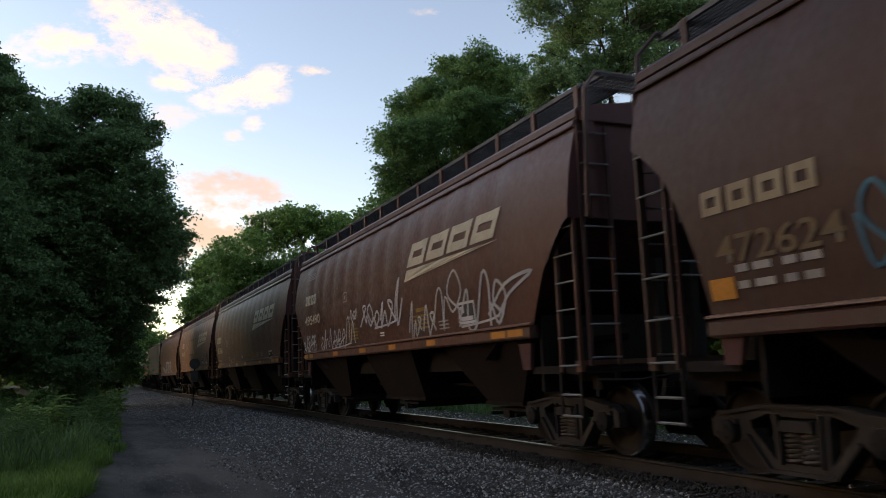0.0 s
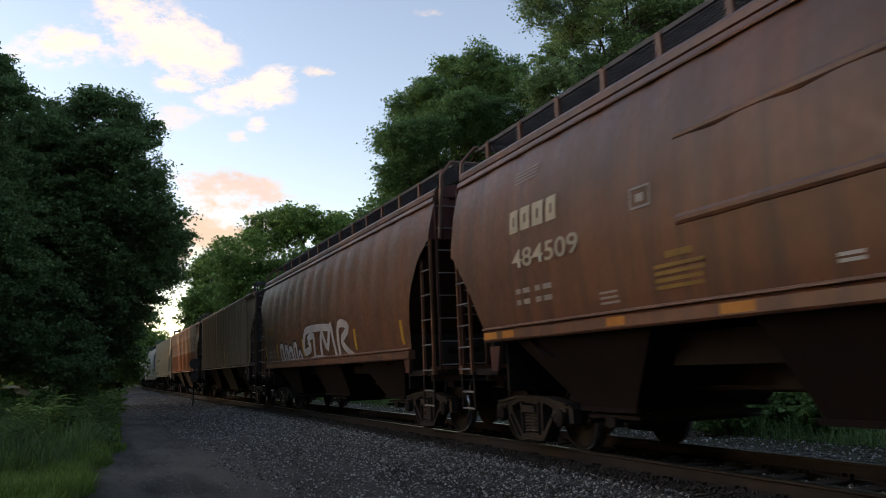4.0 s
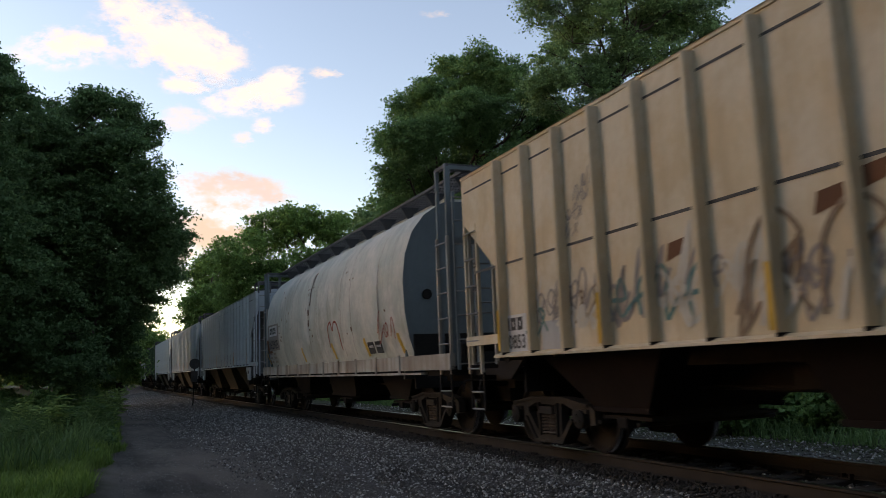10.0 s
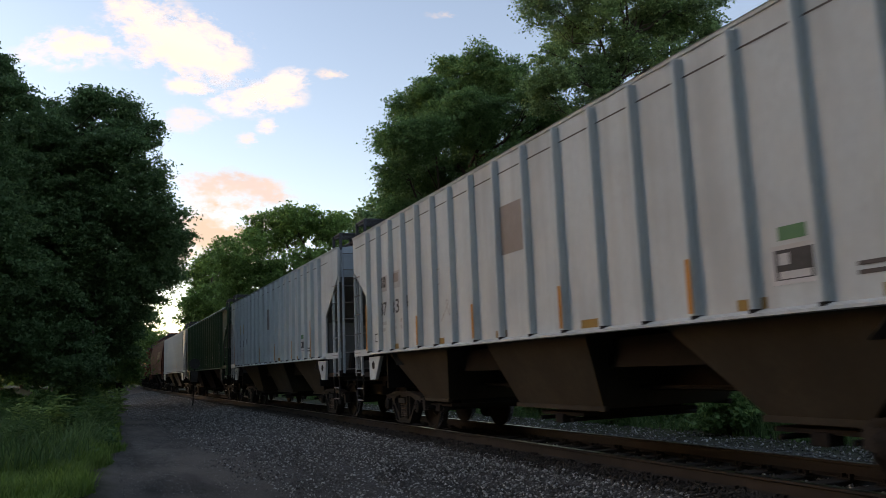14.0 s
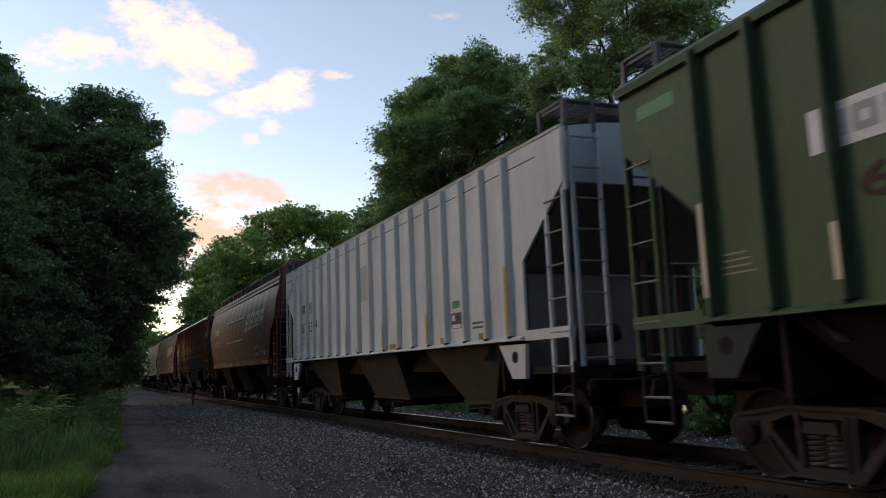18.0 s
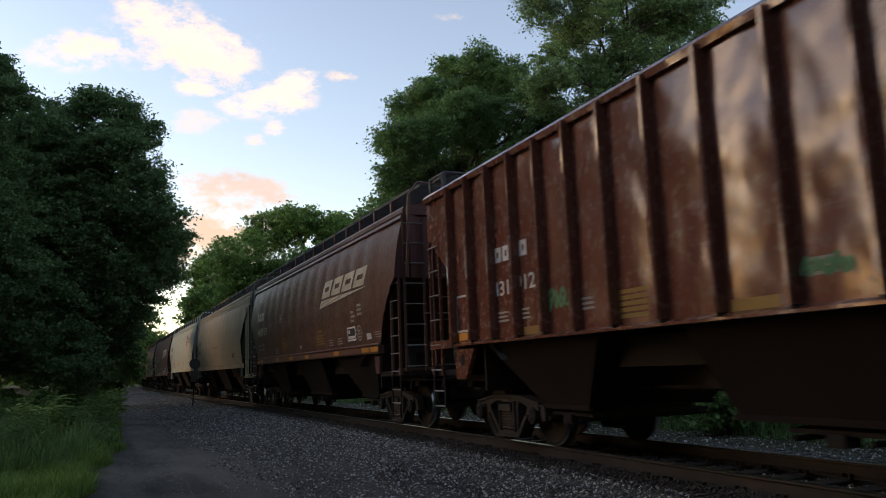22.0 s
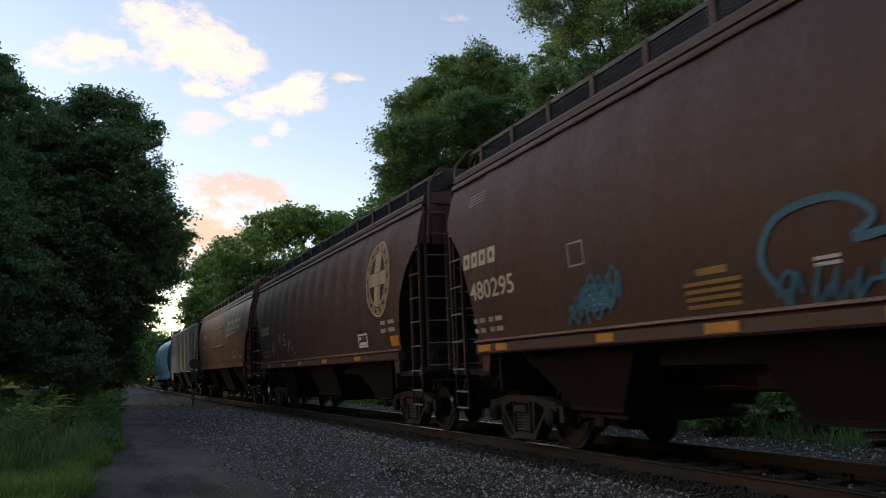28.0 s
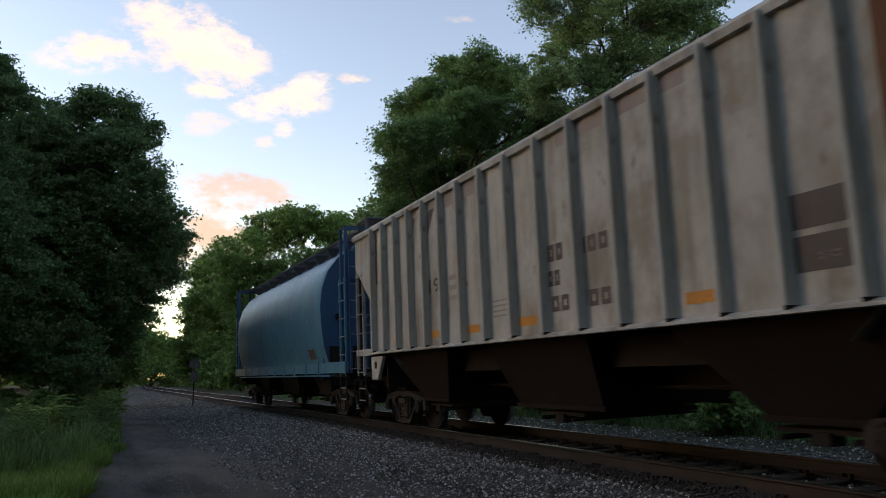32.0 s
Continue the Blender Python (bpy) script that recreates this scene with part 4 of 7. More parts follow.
def running_gear(root, L, tc, material, platform=True):
    """Trucks, centre sill, couplers and end platforms that all the cars share."""
    for y in (-tc, tc):
        truck(root, y)
    part("center_sill", Shape().box(-0.22, 0.22, -L - 0.1, L + 0.1, 0.84, 1.14).box(-0.32, 0.32, -L - 0.12, L + 0.12, 0.81, 0.85), STEEL_DARK, root)
    for g in (-1, 1):
        s = Shape().box(-0.09, 0.09, min(g * (L + 0.08), g * (L + 0.5)), max(g * (L + 0.08), g * (L + 0.5)), 0.80, 0.96)
        s.box(-0.15, 0.13, min(g * (L + 0.42), g * (L + 0.70)), max(g * (L + 0.42), g * (L + 0.70)), 0.74, 1.0)
        s.tube([(0.3, g * (L + 0.05), 0.82), (0.34, g * (L + 0.35), 0.55), (0.32, g * (L + 0.66), 0.52)], 0.03, 6)
        s.tube([(-0.5, g * (L + 0.02), 1.0), (-0.62, g * (L + 0.3), 0.95), (-0.3, g * (L + 0.6), 0.93)], 0.014, 5)
        part("coupler", s, STEEL_DARK, root, "knuckle coupler with air hose")
        s = Shape().box(-1.46, 1.46, min(g * (L - 1.3), g * L), max(g * (L - 1.3), g * L), 1.06, 1.16)
        for x in (-1.0, 1.0):
            s.box(x - 0.04, x + 0.04, min(g * (L - 1.3), g * L), max(g * (L - 1.3), g * L), 0.95, 1.06)
        part("end_platform", s, STEEL_DARK, root)
        a0, a1 = min(g * (L - 0.15), g * (tc + 0.35)), max(g * (L - 0.15), g * (tc + 0.35))
        part("draft_gear", Shape().box(-0.36, 0.36, a0, a1, 0.58, 0.84).box(-1.0, 1.0, g * (L - 0.45) - 0.12, g * (L - 0.45) + 0.12, 0.84, 1.06), STEEL_DARK, root)
        s = Shape().tube([(-1.30, g * (L + 0.02), 0.98), (-0.75, g * (L + 0.10), 0.96), (-0.30, g * (L + 0.22), 1.02), (0.1, g * (L + 0.3), 1.0)], 0.016, 5)
        s.tube([(-1.30, g * (L + 0.02), 0.98), (-1.34, g * (L + 0.04), 0.78)], 0.016, 5)
        part("uncoupling_lever", s, TRUCK_STEEL, root, "bent steel uncoupling lever")
        s = Shape().tube([(0.26, g * (L + 0.02), 0.96), (0.34, g * (L + 0.16), 0.72), (0.30, g * (L + 0.34), 0.56), (0.2, g * (L + 0.6), 0.60)], 0.026, 6)
        part("air_hose", s, STEEL_DARK, root, "black rubber air hose")
        for x in (-0.28, 0.28):
            part("end_post", Shape().box(x - 0.06, x + 0.06, g * L - 0.06, g * L + 0.06, 1.16, 2.5), STEEL_DARK, root)
        part("bolster_bulkhead", Shape().box(-1.42, 1.42, g * tc - 0.03, g * tc + 0.03, 0.82, 1.85), STEEL_DARK, root)
        part("brake_cylinder", Shape().tube([(-0.9, g * (L - 0.9), 1.16), (-0.9, g * (L - 0.9), 1.55), (-0.2, g * (L - 0.9), 1.6)], 0.13, 10), STEEL_DARK, root)
        # pull-out steps under the corners
        for sx in (-1.50, 1.50):
            s = Shape()
            for y in (g * (L - 0.06), g * (L - 0.52)):
                s.box(sx - 0.012, sx + 0.012, y - 0.02, y + 0.02, 0.52, 1.1)
            for z in (0.54, 0.80):
                s.tube([(sx, g * (L - 0.06), z), (sx, g * (L - 0.52), z)], 0.016, 6, slot=1)
            part("stirrup_step", s, (STEEL_DARK, RUNG), root)
    s = Shape().box(0.2, 0.75, -2.4, -1.6, 0.85, 1.15).box(-0.65, -0.2, 1.6, 2.0, 0.86, 1.1)
    s.tube([(-0.45, -L + 2, 0.86), (-0.45, L - 2, 0.86)], 0.025, 6)
    part("brake_rigging", s, STEEL_DARK, root)


def bays(root, L, tc, material, w=1.42):
    """Three bays: the outer two lean towards the middle, dark ridges stand between them."""
    top, k = tc, tc / 6.05
    for t0, t1, b0, b1 in ((-top, -2.87 * k, -4.95 * k, -3.85 * k), (-1.4 * k, 1.4 * k, -1.1 * k, 1.1 * k), (2.87 * k, top, 3.85 * k, 4.95 * k)):
        h = part("hopper_bay", hopper_mesh(t0, t1, b0, b1, w), material, root)
        for g in (-1, 1):
            part("flange", Shape().box(g * 1.0 - 0.035, g * 1.0 + 0.035, b0 - 0.06, b1 + 0.06, 0.57, 0.63), material, h)
        part("outlet_gate", shared("gate", gate_mesh), None, h, at=pose(0, (b0 + b1) / 2, 0))
    for g in (-1, 1):
        part("bay_ridge", Shape().prism([(g * 1.35 * k, SILL - 0.1), (g * 2.95 * k, SILL - 0.1), (g * 3.1 * k, 1.12), (g * 1.15 * k, 1.12)], "x", -1.0, 1.0), STEEL_DARK, root)


def slope_end(L, zc, run, w, foot_z=1.3):
    """Sloping end sheets behind the ladders."""
    out = []
    for g in (-1, 1):
        s = Shape()
        a = [(-w, g * L, zc), (w, g * L, zc), (w, g * (L - run), foot_z), (-w, g * (L - run), foot_z)]
        b = [(x, y - g * 0.02, z - 0.02) for x, y, z in a]
        s.add(a + b, [(0, 1, 2, 3), (7, 6, 5, 4), (0, 4, 5, 1), (1, 5, 6, 2), (2, 6, 7, 3), (3, 7, 4, 0)])
        out.append(s)
    return out


CURVE_Z = [1.58, 1.75, 2.0, 2.6, 3.2, 3.7, 4.1, 4.40]
CURVE_X = [1.50, 1.545, 1.575, 1.615, 1.585, 1.52, 1.42, 1.31]


def curve_x(z):
    return float(np.interp(z, CURVE_Z, CURVE_X))


def panel_bow(L, run, panels, pillow):
    """How far the side swells out between its seams."""
    def bow(y, z):
        if abs(y) > L - run:
            return 0.0
        ph = ((y + L - run) / (2 * (L - run)) * panels) % 1.0
        return pillow * (4 * ph * (1 - ph)) * min(1.0, max(0.15, (z - 1.9) * 0.62)) * min(1.0, max(0.0, 4.4 - z) * 3)
    return bow


def curved_hopper(name, label, L, body, ends, tc=6.35, round_cut=False, panels=13, pillow=0.026, lip=None, post=None, deep_roof=False, upper=None, high_cut=False):
    """Covered hopper with smooth bowed sides, a roof walkway on posts and sloping ends."""
    root = thing(name, label, "freight car", "cars of the freight train")
    running_gear(root, L, tc, ends)
    zc, run = (3.5, 1.08) if round_cut else (3.9, 1.30) if high_cut else (3.0, 1.14)
    zs = 1.41 if round_cut else 1.52 if high_cut else SILL
    dz = zs - SILL
    cut = ([0, 0.12, 0.35, 0.6, 0.8, 0.95, 1.03, 1.08], [3.5, 3.42, 3.25, 3.0, 2.65, 2.25, 1.9, zs]) if round_cut else ([0, 0.12, 0.65, 1.0, 1.14], [3.0, 2.95, 2.4, 1.85, SILL])
    if high_cut:
        cut = ([0, 0.06, 0.65, 1.22, 1.27, 1.30], [3.9, 3.85, 3.2, 2.5, 2.2, SILL])
    ys = np.concatenate([np.linspace(-L, -L + run, 13)[:-1], np.linspace(-L + run, L - run, panels * 6 + 1), np.linspace(L - run, L, 13)[1:]])
    def low(y):
        return float(np.interp(L - abs(y), *cut))
    bow = panel_bow(L, run, panels, pillow)
    s = Shape()
    for g in (-1, 1):
        rows = []
        for y in ys:
            z0 = low(y)
            zs = np.linspace(z0, 4.40, 15)
            rows.append([(g * (curve_x(z) + bow(y, z)), y, z) for z in zs])
        s.grid(rows if g < 0 else [r[::-1] for r in rows])
    part("body", s, body, root, smooth=True)
    for g in (-1, 1):
        s = Shape().add([(-curve_x(z), g * L, z) for z in np.linspace(zc, 4.4, 8)] + [(x, g * L, z) for x, z in ((-1.31, 4.465), (-1.0, 4.535), (-0.5, 4.595), (0.0, 4.615), (0.5, 4.595), (1.0, 4.535), (1.31, 4.465))] + [(curve_x(z), g * L, z) for z in np.linspace(4.4, zc, 8)], [tuple(range(23))])
        part("end_sheet", s, upper or ends, root)
        part("end_header", Shape().box(-1.32, 1.32, min(g * L, g * (L + 0.05)), max(g * L, g * (L + 0.05)), 4.28, 4.42), upper or ends, root)
        for x in (-1.2, 1.2):
            part("end_stile", Shape().box(x - 0.06, x + 0.06, min(g * L, g * (L + 0.05)), max(g * L, g * (L + 0.05)), zc, 4.27), upper or ends, root)
    for s in slope_end(L, zc, 2.7, 1.48):
        part("slope_sheet", s, ends, root)
    # roof with its rolled edge
    s = Shape()
    prof = [(-1.31, 4.47), (-1.0, 4.54), (-0.5, 4.60), (0, 4.62), (0.5, 4.60), (1.0, 4.54), (1.31, 4.47)]
    s.grid([[(x, y, z) for x, z in prof] for y in np.linspace(-L, L, 20)])
    part("roof", s, body, root, smooth=True)
    for g in (-1, 1):
        e = [(g * 1.30, 4.19), (g * 1.43, 4.19), (g * 1.435, 4.21), (g * 1.41, 4.28), (g * 1.362, 4.295), (g * 1.362, 4.31), (g * 1.385, 4.325), (g * 1.38, 4.41), (g * 1.345, 4.455), (g * 1.25, 4.48)]
        s = Shape().prism(e, "y", -L, L)
        if deep_roof:
            s.prism([(g * 1.38, 4.06), (g * 1.455, 4.07), (g * 1.44, 4.17), (g * 1.38, 4.175)], "y", -L, L)
        part("roof_edge", s, body, root)
        s = Shape().prism([(g * 1.45, 1.545 + dz), (g * 1.565, 1.545 + dz), (g * 1.585, 1.57 + dz), (g * 1.58, 1.69 + dz), (g * 1.54, 1.72 + dz), (g * 1.45, 1.72 + dz)], "y", -L + run * 0.98, L - run * 0.98)
        part("side_sill", s, body, root)
        # longitudinal bead above the sill
        part("bead", Shape().prism([(g * 1.53, 1.725 + dz), (g * 1.595, 1.73 + dz), (g * 1.595, 1.752 + dz), (g * 1.54, 1.765 + dz)], "y", -L + run * 0.95, L - run * 0.95), lip or body, root)
    for g in (-1, 1):
        part("walkway", grating_mesh(g * 1.02, g * 0.42, -L + 0.35, L - 0.35, 4.93, 12, 0.085), GRATING, root, "open grating roof walkway")
        s_post = shared(("post", post or body), lambda: Shape().box(-0.025, 0.025, -0.05, 0.05, 0, 0.42).mesh("walkway_post", post or body))
        n = int((2 * L - 0.8) / 1.13)
        for k in range(n + 1):
            part("walkway_post", s_post, None, root, at=pose(g * 1.03, -L + 0.45 + k * (2 * L - 0.9) / n, 4.50))
        # end hoop and crossover platform
        s = Shape()
        s.tube([(-1.36, g * (L + 0.10), zc), (-1.28, g * (L + 0.10), 4.68), (-1.06, g * (L + 0.02), 4.95), (1.06, g * (L + 0.02), 4.95), (1.28, g * (L + 0.10), 4.68), (1.36, g * (L + 0.10), zc)], 0.034, 6)
        part("end_hoop", s, post or body, root)
        tagged(part("crossover", grating_mesh(-1.0, 1.0, g * (L - 0.2) - 0.3, g * (L - 0.2) + 0.25, 4.92, 34, 0.11), GRATING, root), kind="stuff")
    part("hatch_cover", Shape().prism([(-0.32, 4.60), (0.32, 4.60), (0.28, 4.76), (-0.28, 4.76)], "y", -L + 0.9, L - 0.9), body, root)
    corner_gear(root, L, zc, ends, body, run)
    for g in (-1, 1):
        # bolster web under the side sill at each truck
        for sx in (-1.50, 1.50):
            part("jacking_pad", Shape().prism([(g * (L - run - 0.40), 1.48), (g * (L - run - 0.06), 1.48), (g * (L - run - 0.10), 1.12), (g * (L - run - 0.30), 1.12)], "x", sx - 0.03, sx + 0.03), ends, root)
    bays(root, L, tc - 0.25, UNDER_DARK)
    return root


def corner_gear(root, L, zc, ends, stile, run, beam=None):
    for g in (-1, 1):
        for sx in (-1, 1):
            lad = shared(("lad", stile, round(zc, 2)), lambda: ladder_mesh(0.44, 1.08, zc + 0.02, 6, stile))
            y = g * (L - 0.03) if g < 0 else L - 0.47
            part("ladder", lad, None, root, at=pose(sx * 1.50, y, 0) if sx < 0 else pose(sx * 1.50, y + 0.44, 0, 0, 0, 180))
        el = shared(("elad", ends, round(zc, 2)), lambda: end_rungs_mesh(0.42, 1.15, 4.2, 8, ends))
        part("end_ladder", el, None, root, at=pose(-1.40, g * (L + 0.05), 0) if g < 0 else pose(-0.98, g * (L + 0.05), 0, 0, 0, 180))
        part("corner_beam", Shape().box(-1.52, 1.52, min(g * L, g * (L - 0.12)), max(g * L, g * (L - 0.12)), 1.08, 1.22), beam or stile, root)
        part("grab_rail", Shape().tube([(-1.0, g * (L + 0.08), 2.28), (1.35, g * (L + 0.08), 2.28)], 0.014, 6), RUNG, root)


RIB_STEPS = (0.44, 1.29, 2.13, 2.91, 3.68, 4.44, 5.19, 5.94, 6.69)


EVEN_STEPS = (0.43, 1.29, 2.15, 3.01, 3.87, 4.73, 5.59, 6.45)


def rib_places(L, shift=0.0, even=False):
    """Places of the outside posts along a car, on most cars closer together towards its ends."""
    return [y for y in (-g * d - shift for g in (-1, 1) for d in (EVEN_STEPS if even else RIB_STEPS)) if abs(y) < L - 1.16]


def ribbed_hopper(name, label, L, body, ends, ribs=16, tc=6.05, rib_mat=None, eave=True, shift=0.0, sill_mat=None, lower=None, under=UNDER, deep=False, zsill=SILL, web=None, rib_d=0.145, rib_w=0.042, gear=None, railing=True, even=False):
    """Covered hopper with flat sides and outside posts."""
    root = thing(name, label, "freight car", "cars of the freight train")
    running_gear(root, L, tc, ends)
    zc, run, zm, top = 3.52, 1.15, 2.62, 4.25
    w = 1.50
    for g in (-1, 1):
        out = [(-L, top), (-L, zc), (-L + run, zm), (-L + run, zsill), (L - run, zsill), (L - run, zm), (L, zc), (L, top)]
        part("side_sheet", Shape().prism(out, "x", g * w - 0.02, g * w + 0.02), body, root)
        rm = shared(("rib", rib_mat or body, round(zsill, 2)), lambda: Shape().prism([(-rib_w, 0.0), (-rib_w + 0.006, -rib_d + 0.012), (-rib_w + 0.02, -rib_d), (rib_w - 0.02, -rib_d), (rib_w - 0.006, -rib_d + 0.012), (rib_w, 0.0)], "z", zsill + 0.02, top - 0.05).prism([(-0.04, 0.0), (-0.03, -0.1), (0.03, -0.1), (0.04, 0.0)], "z", zsill - 0.03, zsill + 0.02, 1).mesh("rib", rib_mat or body, STEEL_DARK))
        for y in rib_places(L, shift, even):
            part("rib", rm, None, root, at=pose(g * 1.515, y, 0, 0, 0, -90 if g < 0 else 90))
        part("side_sill", Shape().prism([(g * 1.44, zsill - 0.05), (g * 1.62, zsill - 0.05), (g * 1.62, zsill - 0.02), (g * 1.55, zsill + 0.01), (g * 1.44, zsill + 0.01)], "y", -L + run, L - run), sill_mat or body, root)
        if not eave:
            part("roof_lip", Shape().prism([(g * 1.47, top - 0.03), (g * 1.535, top - 0.02), (g * 1.54, top + 0.02), (g * 1.47, top + 0.035)], "y", -L, L), body, root)
        else:
            part("eave_rail", Shape().prism([(g * 1.46, top - 0.10), (g * 1.585, top - 0.10), (g * 1.60, top - 0.02), (g * 1.56, top + 0.035), (g * 1.46, top + 0.04)], "y", -L, L), body, root)
        for e in (-1, 1):
            part("sill_end", Shape().box(g * 1.5 - 0.04, g * 1.5 + 0.04, min(e * (L - run), e * L), max(e * (L - run), e * L), 1.52, 1.66), gear or body, root)
            s = Shape().prism([(e * (L - run - 0.75), zsill - 0.1), (e * (L - run + 0.02), zsill - 0.1), (e * (L - run - 0.02), 1.0), (e * (L - run - 0.38), 1.0)], "x", g * 1.52 - 0.035, g * 1.52 + 0.035)
            part("bolster_web", s, web or body, root)
            part("bolster_hole", Shape().tube([(g * 1.55, e * (L - run - 0.28), 1.3), (g * 1.562, e * (L - run - 0.28), 1.3)], 0.085, 14), STEEL_DARK, root)
    for e in (-1, 1):
        part("end_sheet", Shape().prism([(-w, zc), (w, zc), (w, top), (0.8, top + 0.11), (0, top + 0.15), (-0.8, top + 0.11), (-w, top)], "y", min(e * L, e * (L - 0.03)), max(e * L, e * (L - 0.03))), ends, root)
        part("lower_end", Shape().box(-1.44, 1.44, min(e * (L - run - 0.05), e * (L - run)), max(e * (L - run - 0.05), e * (L - run)), 1.1, 2.45), lower or body, root)
        for x in (-1.48, 1.48):
            part("end_frame", Shape().box(x - 0.025, x + 0.025, e * L - 0.03, e * L + 0.03, 3.40, top), gear or body, root)
    for s in slope_end(L, zc, 2.6, 1.46, 1.3):
        part("slope_sheet", s, SLOPE, root)
    s = Shape()
    prof = [(-1.55, top + 0.02), (-1.0, top + 0.10), (-0.5, top + 0.14), (0, top + 0.155), (0.5, top + 0.14), (1.0, top + 0.10), (1.55, top + 0.02)]
    s.grid([[(x, y, z) for x, z in prof] for y in np.linspace(-L, L, 14)])
    part("roof", s, body, root, smooth=True)
    part("hatch_cover", Shape().prism([(-0.32, 4.38), (0.32, 4.38), (0.26, 4.52), (-0.26, 4.52)], "y", -L + 0.8, L - 0.8), body, root)
    for g in (-1, 1):
        part("walkway", grating_mesh(g * 0.98, g * 0.45, -L, L, 4.50, 9, 0.13), GRATING, root, "open grating roof walkway")
        pm = shared("wpost", lambda: Shape().box(-0.02, 0.02, -0.03, 0.03, 0, 0.18).mesh("walkway_post", GRATING))
        for k in range(14):
            part("walkway_post", pm, None, root, at=pose(g * 0.99, -L + 0.3 + k * (2 * L - 0.6) / 13, 4.31))
        if not railing:
            continue
        s = Shape()
        for x in (-1.42, -0.98, 0.98, 1.42):
            s.box(x - 0.03, x + 0.03, g * (L - 0.02) - 0.03, g * (L - 0.02) + 0.03, 4.2, 4.62)
            s.box(x - 0.03, x + 0.03, g * (L - 0.62) - 0.03, g * (L - 0.62) + 0.03, 4.3, 4.62)
        s.tube([(-1.42, g * (L - 0.02), 4.62), (1.42, g * (L - 0.02), 4.62), (1.42, g * (L - 0.62), 4.62), (-1.42, g * (L - 0.62), 4.62), (-1.42, g * (L - 0.02), 4.62)], 0.028, 6)
        part("end_railing", s, GRATING, root)
        tagged(part("end_walkway", grating_mesh(-1.4, 1.4, g * (L - 0.32) - 0.30, g * (L - 0.32) + 0.30, 4.60, 40, 0.10), GRATING, root, "open grating end platform on the roof"), kind="stuff")
    corner_gear(root, L, 3.42, ends, gear or body, run, beam=DARK_END)
    if not deep:
        bays(root, L, tc, under)
    return root


TANK_Z = [1.42, 1.8, 2.3, 2.9, 3.4, 3.85, 4.2, 4.42, 4.50]
TANK_X = [1.40, 1.52, 1.60, 1.62, 1.56, 1.40, 1.13, 0.80, 0.60]


def tank_x(z):
    return float(np.interp(z, TANK_Z, TANK_X))


def tank_hopper(name, label, L, body, ends, sill, tc=6.1):
    """Covered hopper with a round shell, dished ends and open end frames."""
    root = thing(name, label, "freight car", "cars of the freight train")
    running_gear(root, L, tc, ends)
    B, F = L - 0.55, L - 1.95
    half = list(zip(TANK_X, TANK_Z))
    ring = [(-x, z) for x, z in half] + [(x, z) for x, z in half[::-1]]
    ys = [(-B, 0.84), (-B + 0.07, 0.91), (-B + 0.2, 0.965), (-B + 0.42, 0.992), (-B + 0.7, 1.0)]
    mids = [(y, 1.0) for y in np.linspace(-F + 0.04, B - 1.0, 25)]
    prof = [(-F, 0.992)] + mids + [(-y, k) for y, k in ys[::-1]]
    s = Shape()
    rows = [[(x * k, y, 2.9 + (z - 2.9) * k) for x, z in ring] for y, k in prof]
    s.grid([r[::-1] for r in rows])
    part("shell", s, body, root, smooth=True)
    # welded hoops
    for a in (2.1, 3.95, 4.75, 6.75, 7.65, 9.85, 10.65, 12.6, 13.6):
        y = L - a
        part("weld_band", Shape().grid([[(x * 1.004, y + dy, 2.9 + (z - 2.9) * 1.004) for x, z in ring][::-1] for dy in (-0.035, 0.035)]), body, root, smooth=True)
    for g in (-1, 1):
        k, e = (0.84, B) if g > 0 else (0.992, F)
        pts = [(x * k, g * e, 2.9 + (z - 2.9) * k) for x, z in ring]
        cen = [(x * k * 0.5, g * (e + 0.04), 2.9 + (z - 2.9) * k * 0.5) for x, z in ring]
        n = len(ring)
        s = Shape().add(pts + cen, [(i, (i + 1) % n, (i + 1) % n + n, i + n) for i in range(n)] + [tuple(range(n, 2 * n))])
        part("end_head", s, ends, root, smooth=True)
        part("vent_port", Shape().tube([(-1.12, g * (e - 0.02), 2.62), (-1.12, g * (e + 0.05), 2.62)], 0.10, 14), STEEL_DARK, root)
        s = Shape().prism([(-1.5, 1.0), (1.5, 1.0), (1.4, 2.1), (0.6, 1.55), (-0.6, 1.55), (-1.4, 2.1)], "y", g * (e - 0.35) - 0.03, g * (e - 0.35) + 0.03)
        part("saddle", s, ends, root)
        s = Shape()
        for x in (-1.45, -0.95, 0.95, 1.45):
            s.box(x - 0.045, x + 0.045, g * (L - 0.06) - 0.03, g * (L - 0.06) + 0.03, 1.1, 4.68)
        for x in (-1.45, 1.45):
            s.box(x - 0.03, x + 0.03, g * (L - 0.5) - 0.03, g * (L - 0.5) + 0.03, 1.1, 4.68)
        s.box(-1.5, 1.5, g * (L - 0.06) - 0.035, g * (L - 0.06) + 0.035, 4.62, 4.72)
        s.box(-1.5, 1.5, g * (L - 0.06) - 0.03, g * (L - 0.06) + 0.03, 3.3, 3.42)
        part("end_frame", s, ends, root)
        tagged(part("crossover", grating_mesh(-1.45, 1.45, g * (L - 0.3) - 0.28, g * (L - 0.3) + 0.28, 4.72, 30, 0.2), GRATING, root), kind="stuff")
        for sx in (-1.5, 1.5):
            part("side_sill", Shape().prism([(sx - 0.05, 1.16), (sx + 0.05, 1.16), (sx + 0.05, 1.43), (sx - 0.05, 1.43)], "y", *((-L, 0) if g < 0 else (0, L))), sill, root)
        part("sill_lip", Shape().box(g * 1.5 - 0.09, g * 1.5 + 0.09, -L + 1.2, L - 1.2, 1.08, 1.12), sill, root)
